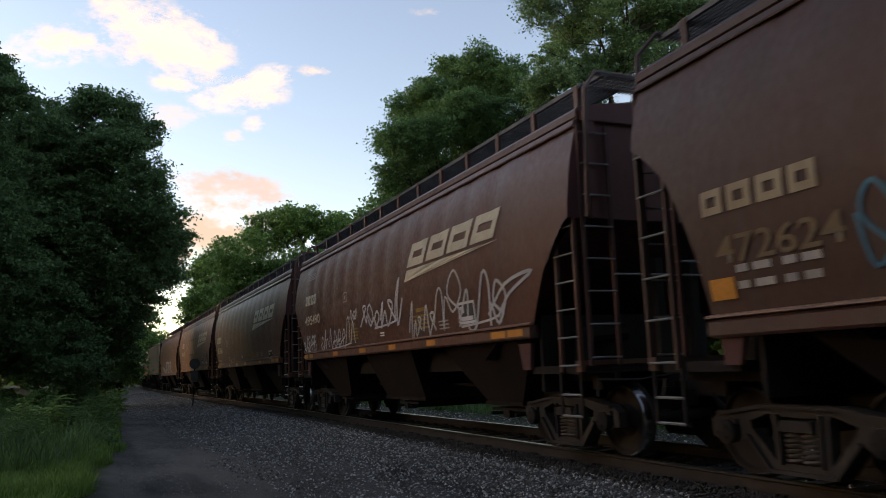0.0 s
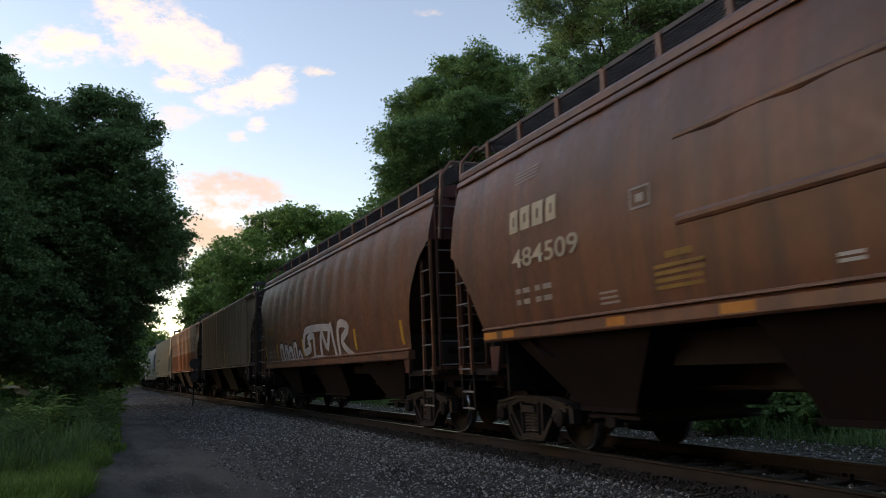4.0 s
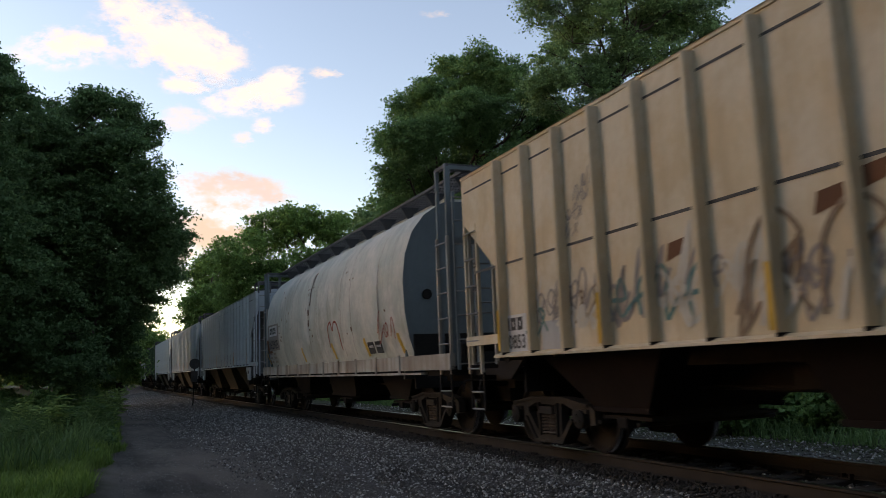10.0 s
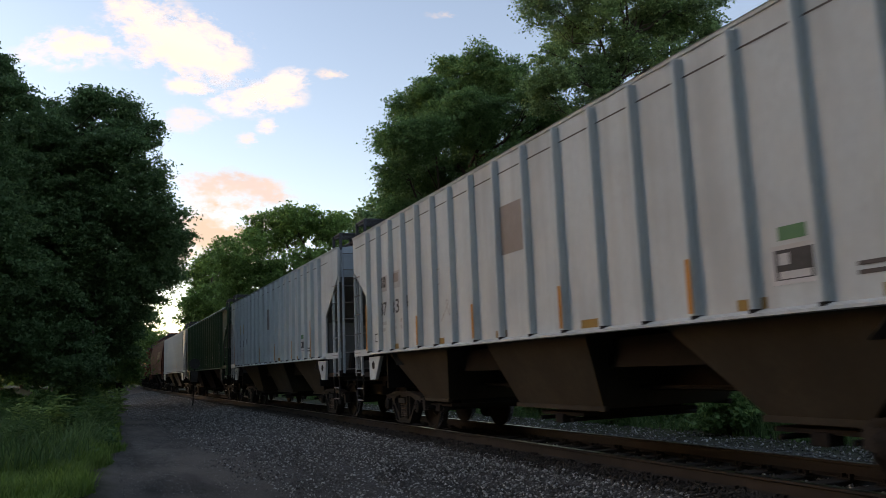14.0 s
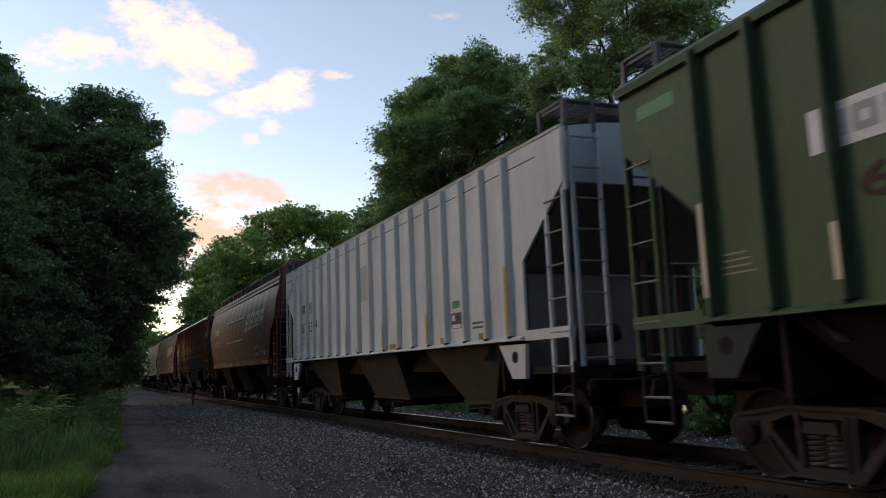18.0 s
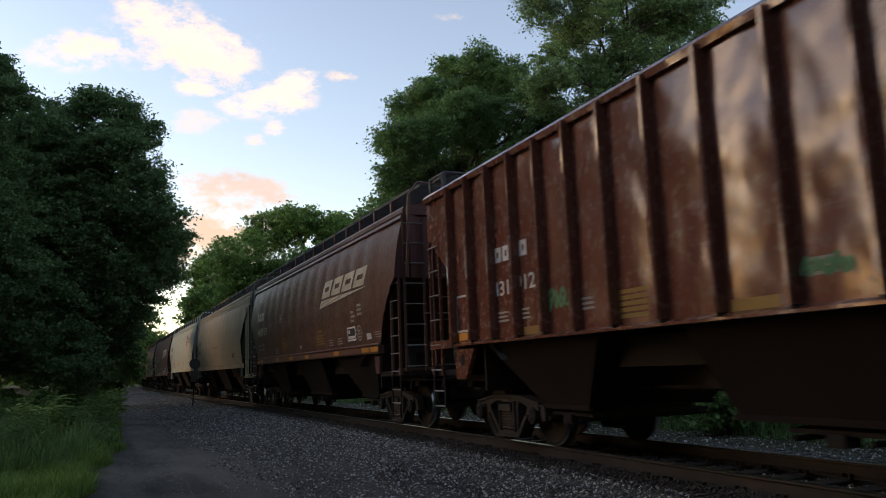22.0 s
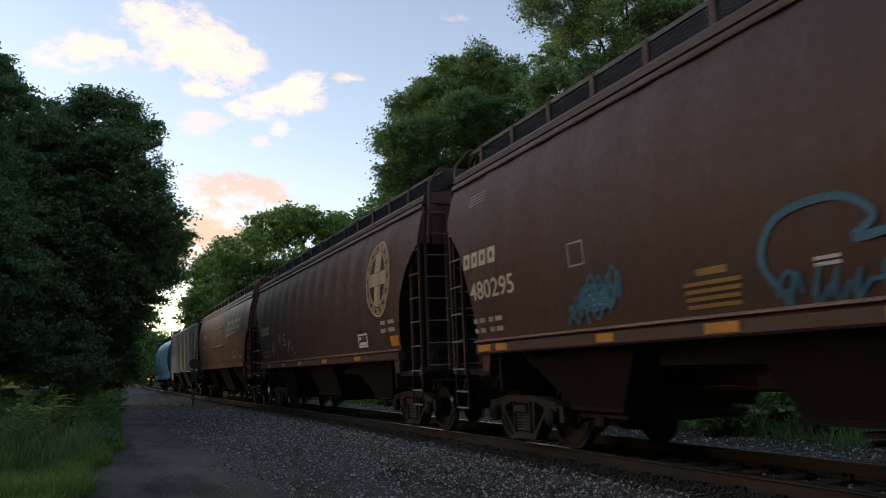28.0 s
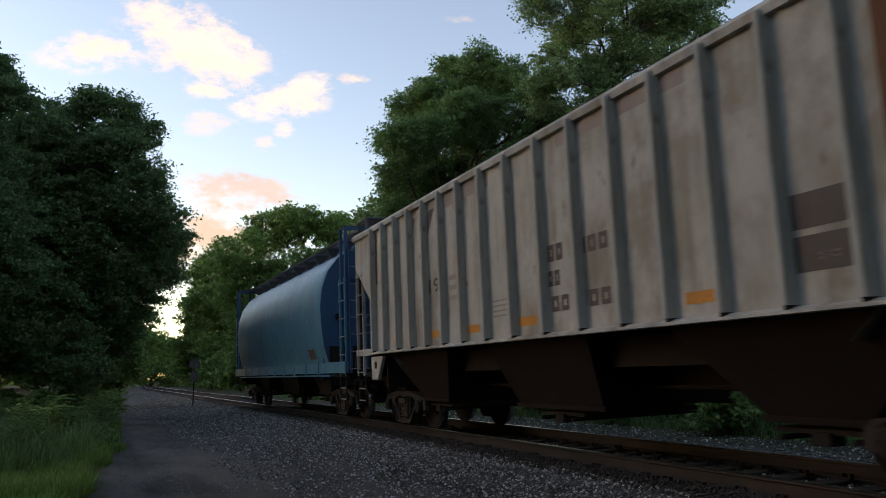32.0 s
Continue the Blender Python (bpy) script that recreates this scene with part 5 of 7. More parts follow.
    for y in np.linspace(-L + 2.4, L - 2.4, 9):
        part("bracket", Shape().box(-1.575, -1.545, y - 0.035, y + 0.035, 1.08, 1.46), sill, root)
    part("roof_trough", Shape().box(-0.62, 0.62, -F + 0.1, B - 0.3, 4.44, 4.56), body, root)
    for g in (-1, 1):
        part("walkway", grating_mesh(g * 0.95, g * 0.35, -L + 0.1, L - 0.1, 4.74, 10, 0.22), GRATING, root, "black open grating roof walkway")
        for k in range(11):
            part("walkway_bracket", shared("tbr", lambda: Shape().prism([(-0.06, 0), (0.06, 0), (0.22, 0.26), (-0.22, 0.26)], "y", -0.02, 0.02).mesh("walkway_bracket", GRATING)), None, root, at=pose(g * 0.7, -L + 0.9 + k * (2 * L - 1.8) / 10, 4.46))
    corner_gear(root, L, 3.42, ends, sill, 1.0, beam=STEEL_DARK)
    bays(root, L, tc - 0.4, STEEL_DARK, 1.2)
    return root


# ---- lettering and marks on the road side. a: metres from the rear end; z: height ----


TAG_SHAPES = (
    ((0.0, 0.1), (0.25, 0.95), (0.5, 0.8), (0.6, 0.0)),
    ((0.0, 0.5), (0.35, 0.05), (0.75, 0.45), (0.4, 0.85), (0.15, 0.5), (0.7, 0.1)),
    ((0.0, 0.2), (0.3, 1.15), (0.2, -0.2), (0.75, 0.55)),
    ((0.1, 0.35), (0.8, 0.5), (0.55, 0.95), (0.3, 0.6), (0.55, -0.05)),
    ((0.0, 0.0), (0.5, 0.65), (0.15, 0.75), (0.7, 0.15)),
)


class Side:
    """The road side of one car, on which marks lie a few millimetres proud."""

    def __init__(self, root, L, depth, proud=0.006, bow=None):
        self.root, self.L, self.depth, self.proud, self.bow = root, L, depth, proud, bow

    def at(self, a, z, extra=0.0):
        swell = self.bow(self.L - a, z) if self.bow and self.depth is curve_x else 0.0
        return (-(self.depth(z) + swell + self.proud + extra), self.L - a, z)

    def poly(self, name, pts, material, label="", extra=0.0):
        """A flat mark with a polygon outline, cut finely enough to follow the bow of the side."""
        lo, hi = min(p[1] for p in pts), max(p[1] for p in pts)
        n = max(1, int((hi - lo) / 0.09))
        s = Shape()
        if len(pts) == 4:
            (a0, z0), (a1, z1), (a2, z2), (a3, z3) = pts
            m = max(1, int(max(abs(a1 - a0), abs(a2 - a3)) / 0.15)) if self.bow else 1
            rows = []
            for k in range(n + 1):
                p, q = (a0 + (a3 - a0) * k / n, z0 + (z3 - z0) * k / n), (a1 + (a2 - a1) * k / n, z1 + (z2 - z1) * k / n)
                rows.append([self.at(p[0] + (q[0] - p[0]) * i / m, p[1] + (q[1] - p[1]) * i / m, extra) for i in range(m + 1)])
            s.grid(rows)
        else:
            s.add([self.at(a, z, extra) for a, z in pts], [tuple(range(len(pts)))])
        return part(name, s, material, self.root, label)

    def rect(self, name, a0, z0, a1, z1, material, label="", extra=0.0):
        return self.poly(name, [(a0, z0), (a1, z0), (a1, z1), (a0, z1)], material, label, extra)

    def frame_box(self, name, a0, z0, a1, z1, material, t=0.03, label=""):
        s = Shape()
        for b in ((a0, z0, a1, z0 + t), (a0, z1 - t, a1, z1), (a0, z0 + t, a0 + t, z1 - t), (a1 - t, z0 + t, a1, z1 - t)):
            s.add([self.at(b[0], b[1]), self.at(b[2], b[1]), self.at(b[2], b[3]), self.at(b[0], b[3])], [(0, 1, 2, 3)])
        return part(name, s, material, self.root, label)

    def stroke(self, name, pts, width, material, label="", extra=0.0):
        """A painted line of even width through points, rounded by subdivision."""
        p = [Vector(q) for q in pts]
        fine = []
        for i in range(len(p) - 1):
            p0, p1, p2, p3 = p[max(0, i - 1)], p[i], p[i + 1], p[min(len(p) - 1, i + 2)]
            for k in range(4):
                t = k / 4
                fine.append(0.5 * ((2 * p1) + (p2 - p0) * t + (2 * p0 - 5 * p1 + 4 * p2 - p3) * t * t + (3 * p1 - p0 - 3 * p2 + p3) * t ** 3))
        fine.append(p[-1])
        s = Shape()
        rows = []
        for i, c in enumerate(fine):
            d = fine[min(i + 1, len(fine) - 1)] - fine[max(i - 1, 0)]
            d = Vector((d.x, d.y)).normalized() if d.length else Vector((1, 0))
            nrm = Vector((-d.y, d.x)) * width / 2
            rows.append([self.at(c.x + nrm.x, c.y + nrm.y, extra), self.at(c.x - nrm.x, c.y - nrm.y, extra)])
        s.grid(rows)
        return part(name, s, material, self.root, label)

    def scrawl(self, a0, z0, a1, z1, n, width, material, seed, label="looping spray-paint scrawl"):
        """Unreadable tag: joined arches, loops and crossings of uneven size."""
        rng = random.Random(seed)
        h = z1 - z0
        count = max(2, round((a1 - a0) / (h * 0.75)))
        step = (a1 - a0) / count
        pts, run = [], 0
        for k in range(count):
            size, drop, lean = rng.uniform(0.7, 1.2), rng.uniform(-0.12, 0.2) * h, rng.uniform(0.1, 0.35)
            for x, z in rng.choice(TAG_SHAPES):
                x, z = x + rng.uniform(-0.08, 0.08), z + rng.uniform(-0.08, 0.08)
                pts.append((a0 + step * (k + 1.25 * x * size) + lean * h * z, z0 + drop + h * size * z))
            run += 1
            if k == count - 1 or (run > 1 and rng.random() < 0.5):
                self.stroke("spray_stroke", pts, width * rng.uniform(0.6, 0.85), material, label, extra=0.003 + 0.0015 * (k % 3))
                pts, run = [], 0
        if n > 2 and rng.random() < 0.6:
            b = a0 + (a1 - a0) * rng.uniform(0.2, 0.5)
            self.stroke("spray_stroke", [(b, z0 - 0.02), (b + 0.35 * (a1 - a0), z0 + 0.02), (b + 0.5 * (a1 - a0), z0 + 0.1 * h)], width * 0.55, material, label, extra=0.010)

    def number(self, text, a0, z0, z1, material, width=None, label=""):
        """Painted figures in the built-in font, from a0 rightwards."""
        cu = bpy.data.curves.new("car_number", "FONT")
        cu.body, cu.size, cu.resolution_u = text, 1.0, 4
        cu.offset = 0.012
        ob = new("car_number", cu)
        bpy.context.view_layer.update()
        me = bpy.data.meshes.new_from_object(ob.evaluated_get(bpy.context.evaluated_depsgraph_get()))
        bpy.data.objects.remove(ob)
        co = np.array([v.co[:] for v in me.vertices])
        h = co[:, 1].max() - co[:, 1].min()
        k = (z1 - z0) / h
        kx = width / (co[:, 0].max() - co[:, 0].min()) if width else k * 0.86
        a = a0 + (co[:, 0] - co[:, 0].min()) * kx
        z = z0 + (co[:, 1] - co[:, 1].min()) * k
        me.vertices.foreach_set("co", np.array([self.at(x, y, 0.006) for x, y in zip(a, z)], dtype=np.float32).ravel())
        me.materials.clear()
        me.materials.append(material)
        me.update()
        part("car_number", me, material, self.root, label or "painted car number")

    def bars(self, a0, z0, a1, z1, rows, material, fill=0.62, ragged=0.0, seed=1, label=""):
        """Small stencilled lines that cannot be read."""
        rng = random.Random(seed)
        h = (z1 - z0) / rows
        for k in range(rows):
            b, t = z0 + k * h, z0 + (k + fill) * h
            e = a1 - (a1 - a0) * ragged * rng.random()
            s = Shape().add([self.at(a0, b), self.at(e, b), self.at(e, t), self.at(a0, t)], [(0, 1, 2, 3)])
            part("stencil_line", s, material, self.root, label)

    def hollow(self, name, a0, z0, a1, z1, slant, t, material, label):
        """A slanted block with an open middle."""
        s = Shape()
        def put(u, v):
            z = z0 + (z1 - z0) * v
            return self.at(a0 + (a1 - a0) * u + slant * v, z)
        n = max(2, int((z1 - z0) / 0.09))
        tv = min(0.36, t / (z1 - z0))
        tu = min(0.42, t * 1.15 / (a1 - a0))
        for u0, u1, v0, v1, k in ((0, tu, 0, 1, n), (1 - tu, 1, 0, 1, n), (tu, 1 - tu, 0, tv, 1), (tu, 1 - tu, 1 - tv, 1, 1)):
            m = 5 if k == 1 else 1
            s.grid([[put(u0 + (u1 - u0) * j / m, v0 + (v1 - v0) * i / k) for j in range(m + 1)] for i in range(k + 1)])
        return part(name, s, material, self.root, label)

    def emblem(self, a0, z0, a1, z1, material, lean=0.10, n=4):
        """Railway mark drawn as plain slanted hollow blocks over a tapering stripe."""
        w = (a1 - a0 - lean) / n
        low = z0 + (z1 - z0) * 0.38
        for k in range(n):
            b = a0 + k * w + lean * 0.4
            self.hollow("emblem_block", b, low, b + w * 0.86, z1, lean * 0.6, 0.15, material, "slanted cream block of the emblem")
        self.poly("emblem_stripe", [(a0, z0), (a0 + 0.02, z0), (a1 - lean * 0.4, z0 + (z1 - z0) * 0.30), (a0 + lean * 0.35, z0 + (z1 - z0) * 0.30)], material, "tapering cream stripe")

    def blocks(self, a0, z0, a1, z1, n, material, label="reporting mark as plain blocks"):
        w = (a1 - a0) / n
        for k in range(n):
            self.hollow("mark_block", a0 + k * w, z0, a0 + k * w + w * 0.80, z1, 0.0, 0.30 * (z1 - z0), material, label)


def build_cars():
    P = {}
    def paint(key, base, dirt, **kw):
        if key not in P:
            P[key] = car_paint(key, base, dirt, seed=len(P) * 7.3, **kw)
        return P[key]
    brown = paint("mineral_brown_paint", BROWN, BROWN_DIRT, grime=0.5, rough=0.36, spec=0.38)
    old_brown = paint("aged_dark_brown_paint", (0.066, 0.028, 0.020), (0.056, 0.042, 0.033), grime=0.7, rough=0.45, spec=0.26)
    red = paint("red_brown_paint", RED_BROWN, BROWN_DIRT, grime=0.25, rough=0.34, spec=0.38)
    # Brown ends in a darkened tone for shaded slopes and a brightened upper one.
    end_brown = paint("shaded_brown_end", (0.085, 0.030, 0.024), (0.03, 0.02, 0.016), grime=0.6, rough=0.6)
    end_maroon = paint("lit_maroon_end", (0.125, 0.040, 0.034), (0.05, 0.026, 0.022), grime=0.4, rough=0.5)
    lip = paint("pale_brown_edge", (0.26, 0.15, 0.115), BROWN_DIRT, grime=0.4, rough=0.4)
    worn = paint("weathered_red_brown_paint", (0.18, 0.070, 0.036), (0.058, 0.040, 0.030), grime=0.95, rough=0.36, rust=0.4, spec=0.42)
    tan = paint("rust_tan_paint", (0.31, 0.190, 0.105), (0.12, 0.070, 0.040), grime=0.9, rough=0.6, rust=0.5, bleach=(0.36, 0.26, 0.16))
    ghost = paint("ghost_lettering", (0.42, 0.33, 0.22), (0.30, 0.21, 0.13), grime=0.6, rough=0.6)
    orange = paint("faded_orange_brown_paint", (0.60, 0.29, 0.15), (0.26, 0.11, 0.055), grime=0.8, rough=0.7, rust=0.5, bleach=(0.82, 0.64, 0.46))
    cream = paint("cream_tan_paint", (0.62, 0.485, 0.315), (0.38, 0.275, 0.165), grime=0.45, rough=0.75, bleach=(0.66, 0.57, 0.43))
    pale = paint("pale_grey_paint", (0.456, 0.479, 0.418), GREY_DIRT, grime=0.35, rough=0.65, bleach=(0.60, 0.56, 0.49))
    white = paint("light_grey_paint", (0.545, 0.585, 0.565), (0.19, 0.165, 0.135), grime=0.3, rough=0.62)
    # Ends of the round-sided grey car, darker than its shell.
    tank_end = paint("dark_teal_grey_end", (0.150, 0.180, 0.180), (0.075, 0.08, 0.078), grime=0.4, rough=0.6)
    # Rusty grey body colour, darkened for the shade behind the ladders.
    grimy = paint("shaded_rusty_grey_end", (0.14, 0.145, 0.138), (0.06, 0.045, 0.035), grime=0.8, rough=0.65, rust=0.6)
    # Cream body colour darkened the same way for the shaded lower end.
    cream_end = paint("shaded_cream_end", (0.30, 0.25, 0.185), (0.10, 0.07, 0.05), grime=0.6, rough=0.6)
    # Light grey body with the blue of sky light mixed into its colour.
    blue_end = paint("sky_tinted_grey_end", (0.40, 0.45, 0.47), (0.20, 0.21, 0.20), grime=0.4, rough=0.45)
    green = paint("dark_green_paint", (0.052, 0.110, 0.050), (0.04, 0.042, 0.028), grime=0.4, rough=0.5)
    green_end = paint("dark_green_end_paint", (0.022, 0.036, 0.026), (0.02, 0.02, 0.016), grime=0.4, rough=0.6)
    gloss_brown = paint("glossy_brown_paint", (0.150, 0.047, 0.030), BROWN_DIRT, rust=0.03, grime=0.2, rough=0.14, wave=1.0, depth=0.15, spec=0.75)
    sand = paint("sand_tan_paint", (0.40, 0.31, 0.19), (0.28, 0.21, 0.13), grime=0.35, rough=0.55)
    sage = paint("pale_sage_paint", (0.385, 0.41, 0.325), (0.25, 0.25, 0.195), grime=0.3, rough=0.6)
    # Two tones of one end: shade painted on the slope, light on the upper sheet.
    sage_end = paint("shaded_sage_end", (0.10, 0.115, 0.095), (0.08, 0.09, 0.08), grime=0.5, rough=0.6)
    sage_upper = paint("lit_sage_end", (0.27, 0.31, 0.275), (0.15, 0.16, 0.14), grime=0.4, rough=0.5)
    nw = paint("weathered_grey_paint", (0.40, 0.40, 0.345), (0.17, 0.135, 0.095), grime=0.95, rough=0.7, bleach=(0.46, 0.455, 0.41), rust=0.7)
    blue = paint("blue_paint", (0.046, 0.235, 0.33), (0.06, 0.09, 0.10), grime=0.6, rough=0.3, wave=0.5, spec=0.5)
    blue_dark = paint("deep_blue_end", (0.02, 0.085, 0.17), (0.02, 0.05, 0.09), grime=0.35, rough=0.5)
    patch_grey = paint("grey_patch_paint", (0.40, 0.40, 0.38), GREY_DIRT, grime=0.3, rough=0.55)
    patch_pale = paint("pale_repaint", (0.62, 0.57, 0.50), (0.42, 0.33, 0.24), grime=0.4, rough=0.55)
    patch_taupe = paint("taupe_patch_paint", (0.30, 0.255, 0.225), GREY_DIRT, grime=0.3, rough=0.6)
    patch_dark = paint("dark_patch_paint", (0.10, 0.085, 0.075), (0.06, 0.05, 0.045), grime=0.3, rough=0.6)
    patch_maroon = paint("maroon_patch_paint", (0.060, 0.030, 0.026), (0.035, 0.022, 0.020), grime=0.4, rough=0.6)
    faded_red = paint("faded_red_paint", (0.42, 0.19, 0.125), (0.36, 0.22, 0.14), grime=0.6, rough=0.6)
    worn_cream = paint("worn_cream_paint", (0.40, 0.31, 0.19), (0.20, 0.13, 0.08), grime=0.7, rough=0.6)
    faded_cream = paint("faded_cream_band_paint", (0.30, 0.22, 0.14), (0.15, 0.09, 0.06), grime=0.7, rough=0.6)
    patch_rust = paint("rust_patch", (0.16, 0.07, 0.035), (0.09, 0.045, 0.025), grime=0.6, rough=0.8)

    def ch(i, label, body, **kw):
        kw.setdefault("lip", lip)
        kw.setdefault("upper", end_maroon)
        runs = 1.08 if kw.get("round_cut") else 1.30 if kw.get("high_cut") else 1.14
        r = curved_hopper("covered_hopper_car", label, half(i), body, kw.pop("ends", end_brown), **kw)
        couple(i, r)
        return Side(r, half(i), curve_x, 0.013, panel_bow(half(i), runs, kw.get("panels", 13), kw.get("pillow", 0.026)))

    def rh(i, label, body, ends, **kw):
        r = ribbed_hopper("covered_hopper_car", label, half(i), body, ends, **kw)
        couple(i, r)
        s = Side(r, half(i), flat, 0.005)
        s.rib_d = kw.get("rib_d", 0.145)
        s.posts = [half(i) - y for y in rib_places(half(i), kw.get("shift", 0.0), kw.get("even", False))]
        return s

    def post_strip(s, a, z0, z1, material, label):
        """A reflective strip on the face of the nearest outside post."""
        c = min(s.posts, key=lambda p: abs(p - a))
        s.rect("reflector_strip", c - 0.036, z0, c + 0.036, z1, material, label, s.rib_d)

    def th(i, label, *m):
        r = tank_hopper("covered_hopper_car", label, half(i), *m)
        couple(i, r)
        return Side(r, half(i), tank_x, 0.012)

    def dims(s, a, z, material, seed):
        """Four short load-limit lines under a car number."""
        for k in range(2):
            for j in range(2):
                s.bars(a + j * 0.55, z + k * 0.15, a + j * 0.55 + 0.16, z + k * 0.15 + 0.07, 1, material, 1.0, 0.25, seed + k * 2 + j)
                s.bars(a + j * 0.55 + 0.21, z + k * 0.15, a + j * 0.55 + 0.44, z + k * 0.15 + 0.07, 1, material, 1.0, 0.25, seed + k * 2 + j + 9)

    def panel(s, a0, z0, a1, z1, frame_mat, fill=None):
        """Boxed maintenance stencil."""
        s.rect("stencil_panel", a0, z0, a1, z1, fill or DARK_LETTER, "dark maintenance stencil panel")
        s.proud += 0.003
        s.frame_box("panel_border", a0, z0, a1, z1, frame_mat, 0.04)
        s.bars(a0 + 0.08, z0 + 0.05, a1 - 0.08, z0 + 0.13, 1, frame_mat, 0.8)
        s.rect("panel_mark", a0 + 0.08, z0 + 0.17, a0 + 0.2, z1 - 0.07, frame_mat)
        s.proud -= 0.003

    def reflectors(s, places, z0, z1, material=ORANGE):
        for a, w in places:
            s.rect("reflector", a, z0, a + w, z1, material, "orange reflective strip")

    SILL_SPOTS = ((1.15, 0.42), (1.75, 0.36), (4.4, 0.35), (6.25, 0.45), (8.2, 0.4), (11.1, 0.45), (13.35, 0.5), (13.95, 0.5))

    def new_hopper(s, mark, num, text, stencil, logo, amber=((5.35, 1.9), (9.5, 1.9)), spots=SILL_SPOTS, ink=CREAM, squares=True, round_cut=False):
        s.blocks(mark[0], mark[1], mark[2], mark[3], 4, ink)
        s.number(text, num[0], num[1], num[3], ink, num[2] - num[0])
        dims(s, num[0], num[1] - 0.5, DIM_WHITE, len(text))
        if stencil:
            panel(s, *stencil, WHITE)
        if logo:
            s.emblem(*logo, CREAM, 0.38)
        for k, (a, z) in enumerate(amber):
            s.rect("amber_tab", a + 0.2, z + 0.31, a + 0.62, z + 0.38, AMBER_DIM)
            s.bars(a, z, a + 0.8, z + 0.29, 4, AMBER_DIM, 0.55, 0.1, k)
        for a in (4.3, 10.7, 11.5):
            s.bars(a, 1.84, a + 0.42, 2.02, 3, DIM_WHITE, 0.45, 0.2, int(a * 3))
        s.bars(7.6, 1.88, 7.85, 1.98, 2, WHITE, 0.6)
        s.bars(mark[0] + 0.1, 3.72, mark[0] + 0.75, 3.92, 4, DIM_WHITE, 0.35)
        if squares:
            s.frame_box("square_stencil", 5.05, 2.80, 5.40, 3.04, DIM_WHITE, 0.025)
            s.rect("square_mark", 5.15, 2.87, 5.28, 2.96, DIM_WHITE)
        # reflectors sit on the side sill
        low = -0.17 if round_cut else 0.0
        deep = s.depth
        s.depth = lambda z: 1.572
        reflectors(s, spots, 1.585 + low, 1.685 + low)
        s.depth = deep

    def right_block(s, a):
        for j in range(2):
            for k in range(3):
                s.bars(a + 0.5 * j, 2.30 + 0.10 * k + 0.12 * j, a + 0.5 * j + 0.36, 2.355 + 0.10 * k + 0.12 * j, 1, DIM_WHITE, 1.0, 0.4, k + 3 * j)
        pts = [(a + 0.55 + 0.17 * math.cos(t), 2.03 + 0.16 * math.sin(t)) for t in np.linspace(0, 2 * math.pi, 13)]
        s.stroke("round_stencil", pts, 0.03, DIM_WHITE)
        s.bars(a + 0.47, 1.93, a + 0.63, 2.13, 3, DIM_WHITE, 0.6)
        s.rect("white_tag", a + 1.05, 1.86, a + 1.35, 1.99, WHITE)
        s.bars(a + 1.6, 1.88, a + 2.0, 2.03, 3, DIM_WHITE, 0.45, 0.2, 4)

    def side_ribs(s, a0, a1, zs, material):
        for z in zs:
            x0 = s.depth(z)
            part("stiffener_bead", Shape().prism([(-x0 - 0.034, z - 0.02), (-x0 - 0.034, z + 0.02), (-x0 - 0.02, z + 0.05), (-x0 + 0.03, z + 0.065), (-x0 + 0.03, z - 0.06), (-x0 - 0.02, z - 0.05)], "y", s.L - a1, s.L - a0), material, s.root)

    # 0 and the browns that lead
    s = ch(0, "brown covered hopper with bowed sides and faded figures", old_brown, round_cut=True)
    s.blocks(1.15, 2.52, 2.60, 2.76, 4, worn_cream)
    s.number("472624", 1.28, 2.04, 2.30, FAINT_AMBER, 1.45)
    dims(s, 1.5, 1.80, DIM_WHITE, 5)
    s.rect("rust_patch", 1.12, 1.72, 1.45, 1.92, ORANGE, "orange patch")
    s.scrawl(2.75, 1.75, 5.0, 2.6, 3, 0.06, BLUE_SPRAY, 71)

    s = ch(1, "brown covered hopper with silver spray scrawls along its side", brown)
    new_hopper(s, (1.39, 3.02, 2.55, 3.28), (1.41, 2.47, 2.95, 2.72), "495490", (11.55, 1.87, 12.15, 2.22), (9.2, 2.82, 13.26, 3.5), spots=((1.03, 0.4), (1.6, 0.4), (4.0, 0.4), (6.14, 0.47), (8.1, 0.4), (10.1, 0.4), (12.64, 0.45), (13.15, 0.45)))
    s.scrawl(0.95, 1.70, 2.4, 2.15, 3, 0.05, SILVER_SPRAY, 3)
    s.scrawl(2.85, 1.78, 5.9, 2.3, 6, 0.06, SILVER_SPRAY, 4)
    s.scrawl(5.6, 2.36, 6.25, 2.62, 2, 0.05, SILVER_SPRAY, 7)
    s.scrawl(6.4, 2.08, 9.0, 2.65, 6, 0.07, SILVER_SPRAY, 5)
    s.scrawl(9.3, 1.72, 10.6, 2.2, 2, 0.06, SILVER_SPRAY, 6)
    s.scrawl(10.5, 1.85, 13.2, 2.6, 4, 0.065, SILVER_SPRAY, 9)
    s.stroke("spray_flourish", [(12.6, 1.95), (13.2, 2.35), (14.0, 2.45), (13.3, 2.2), (12.9, 1.9)], 0.05, SILVER_SPRAY, "sweeping silver spray flourish")

    s = ch(2, "brown covered hopper with cream emblem and small white scrawl", brown)
    new_hopper(s, (1.06, 2.68, 2.25, 2.96), (1.22, 2.20, 2.72, 2.47), "483660", (12.96, 1.66, 13.5, 1.98), (10.1, 2.82, 14.1, 3.5), amber=((5.5, 1.65), (9.6, 1.65)), squares=False)
    s.frame_box("square_stencil", 3.88, 2.45, 4.2, 2.7, DIM_WHITE, 0.025)
    s.rect("square_mark", 3.97, 2.52, 4.09, 2.62, DIM_WHITE)
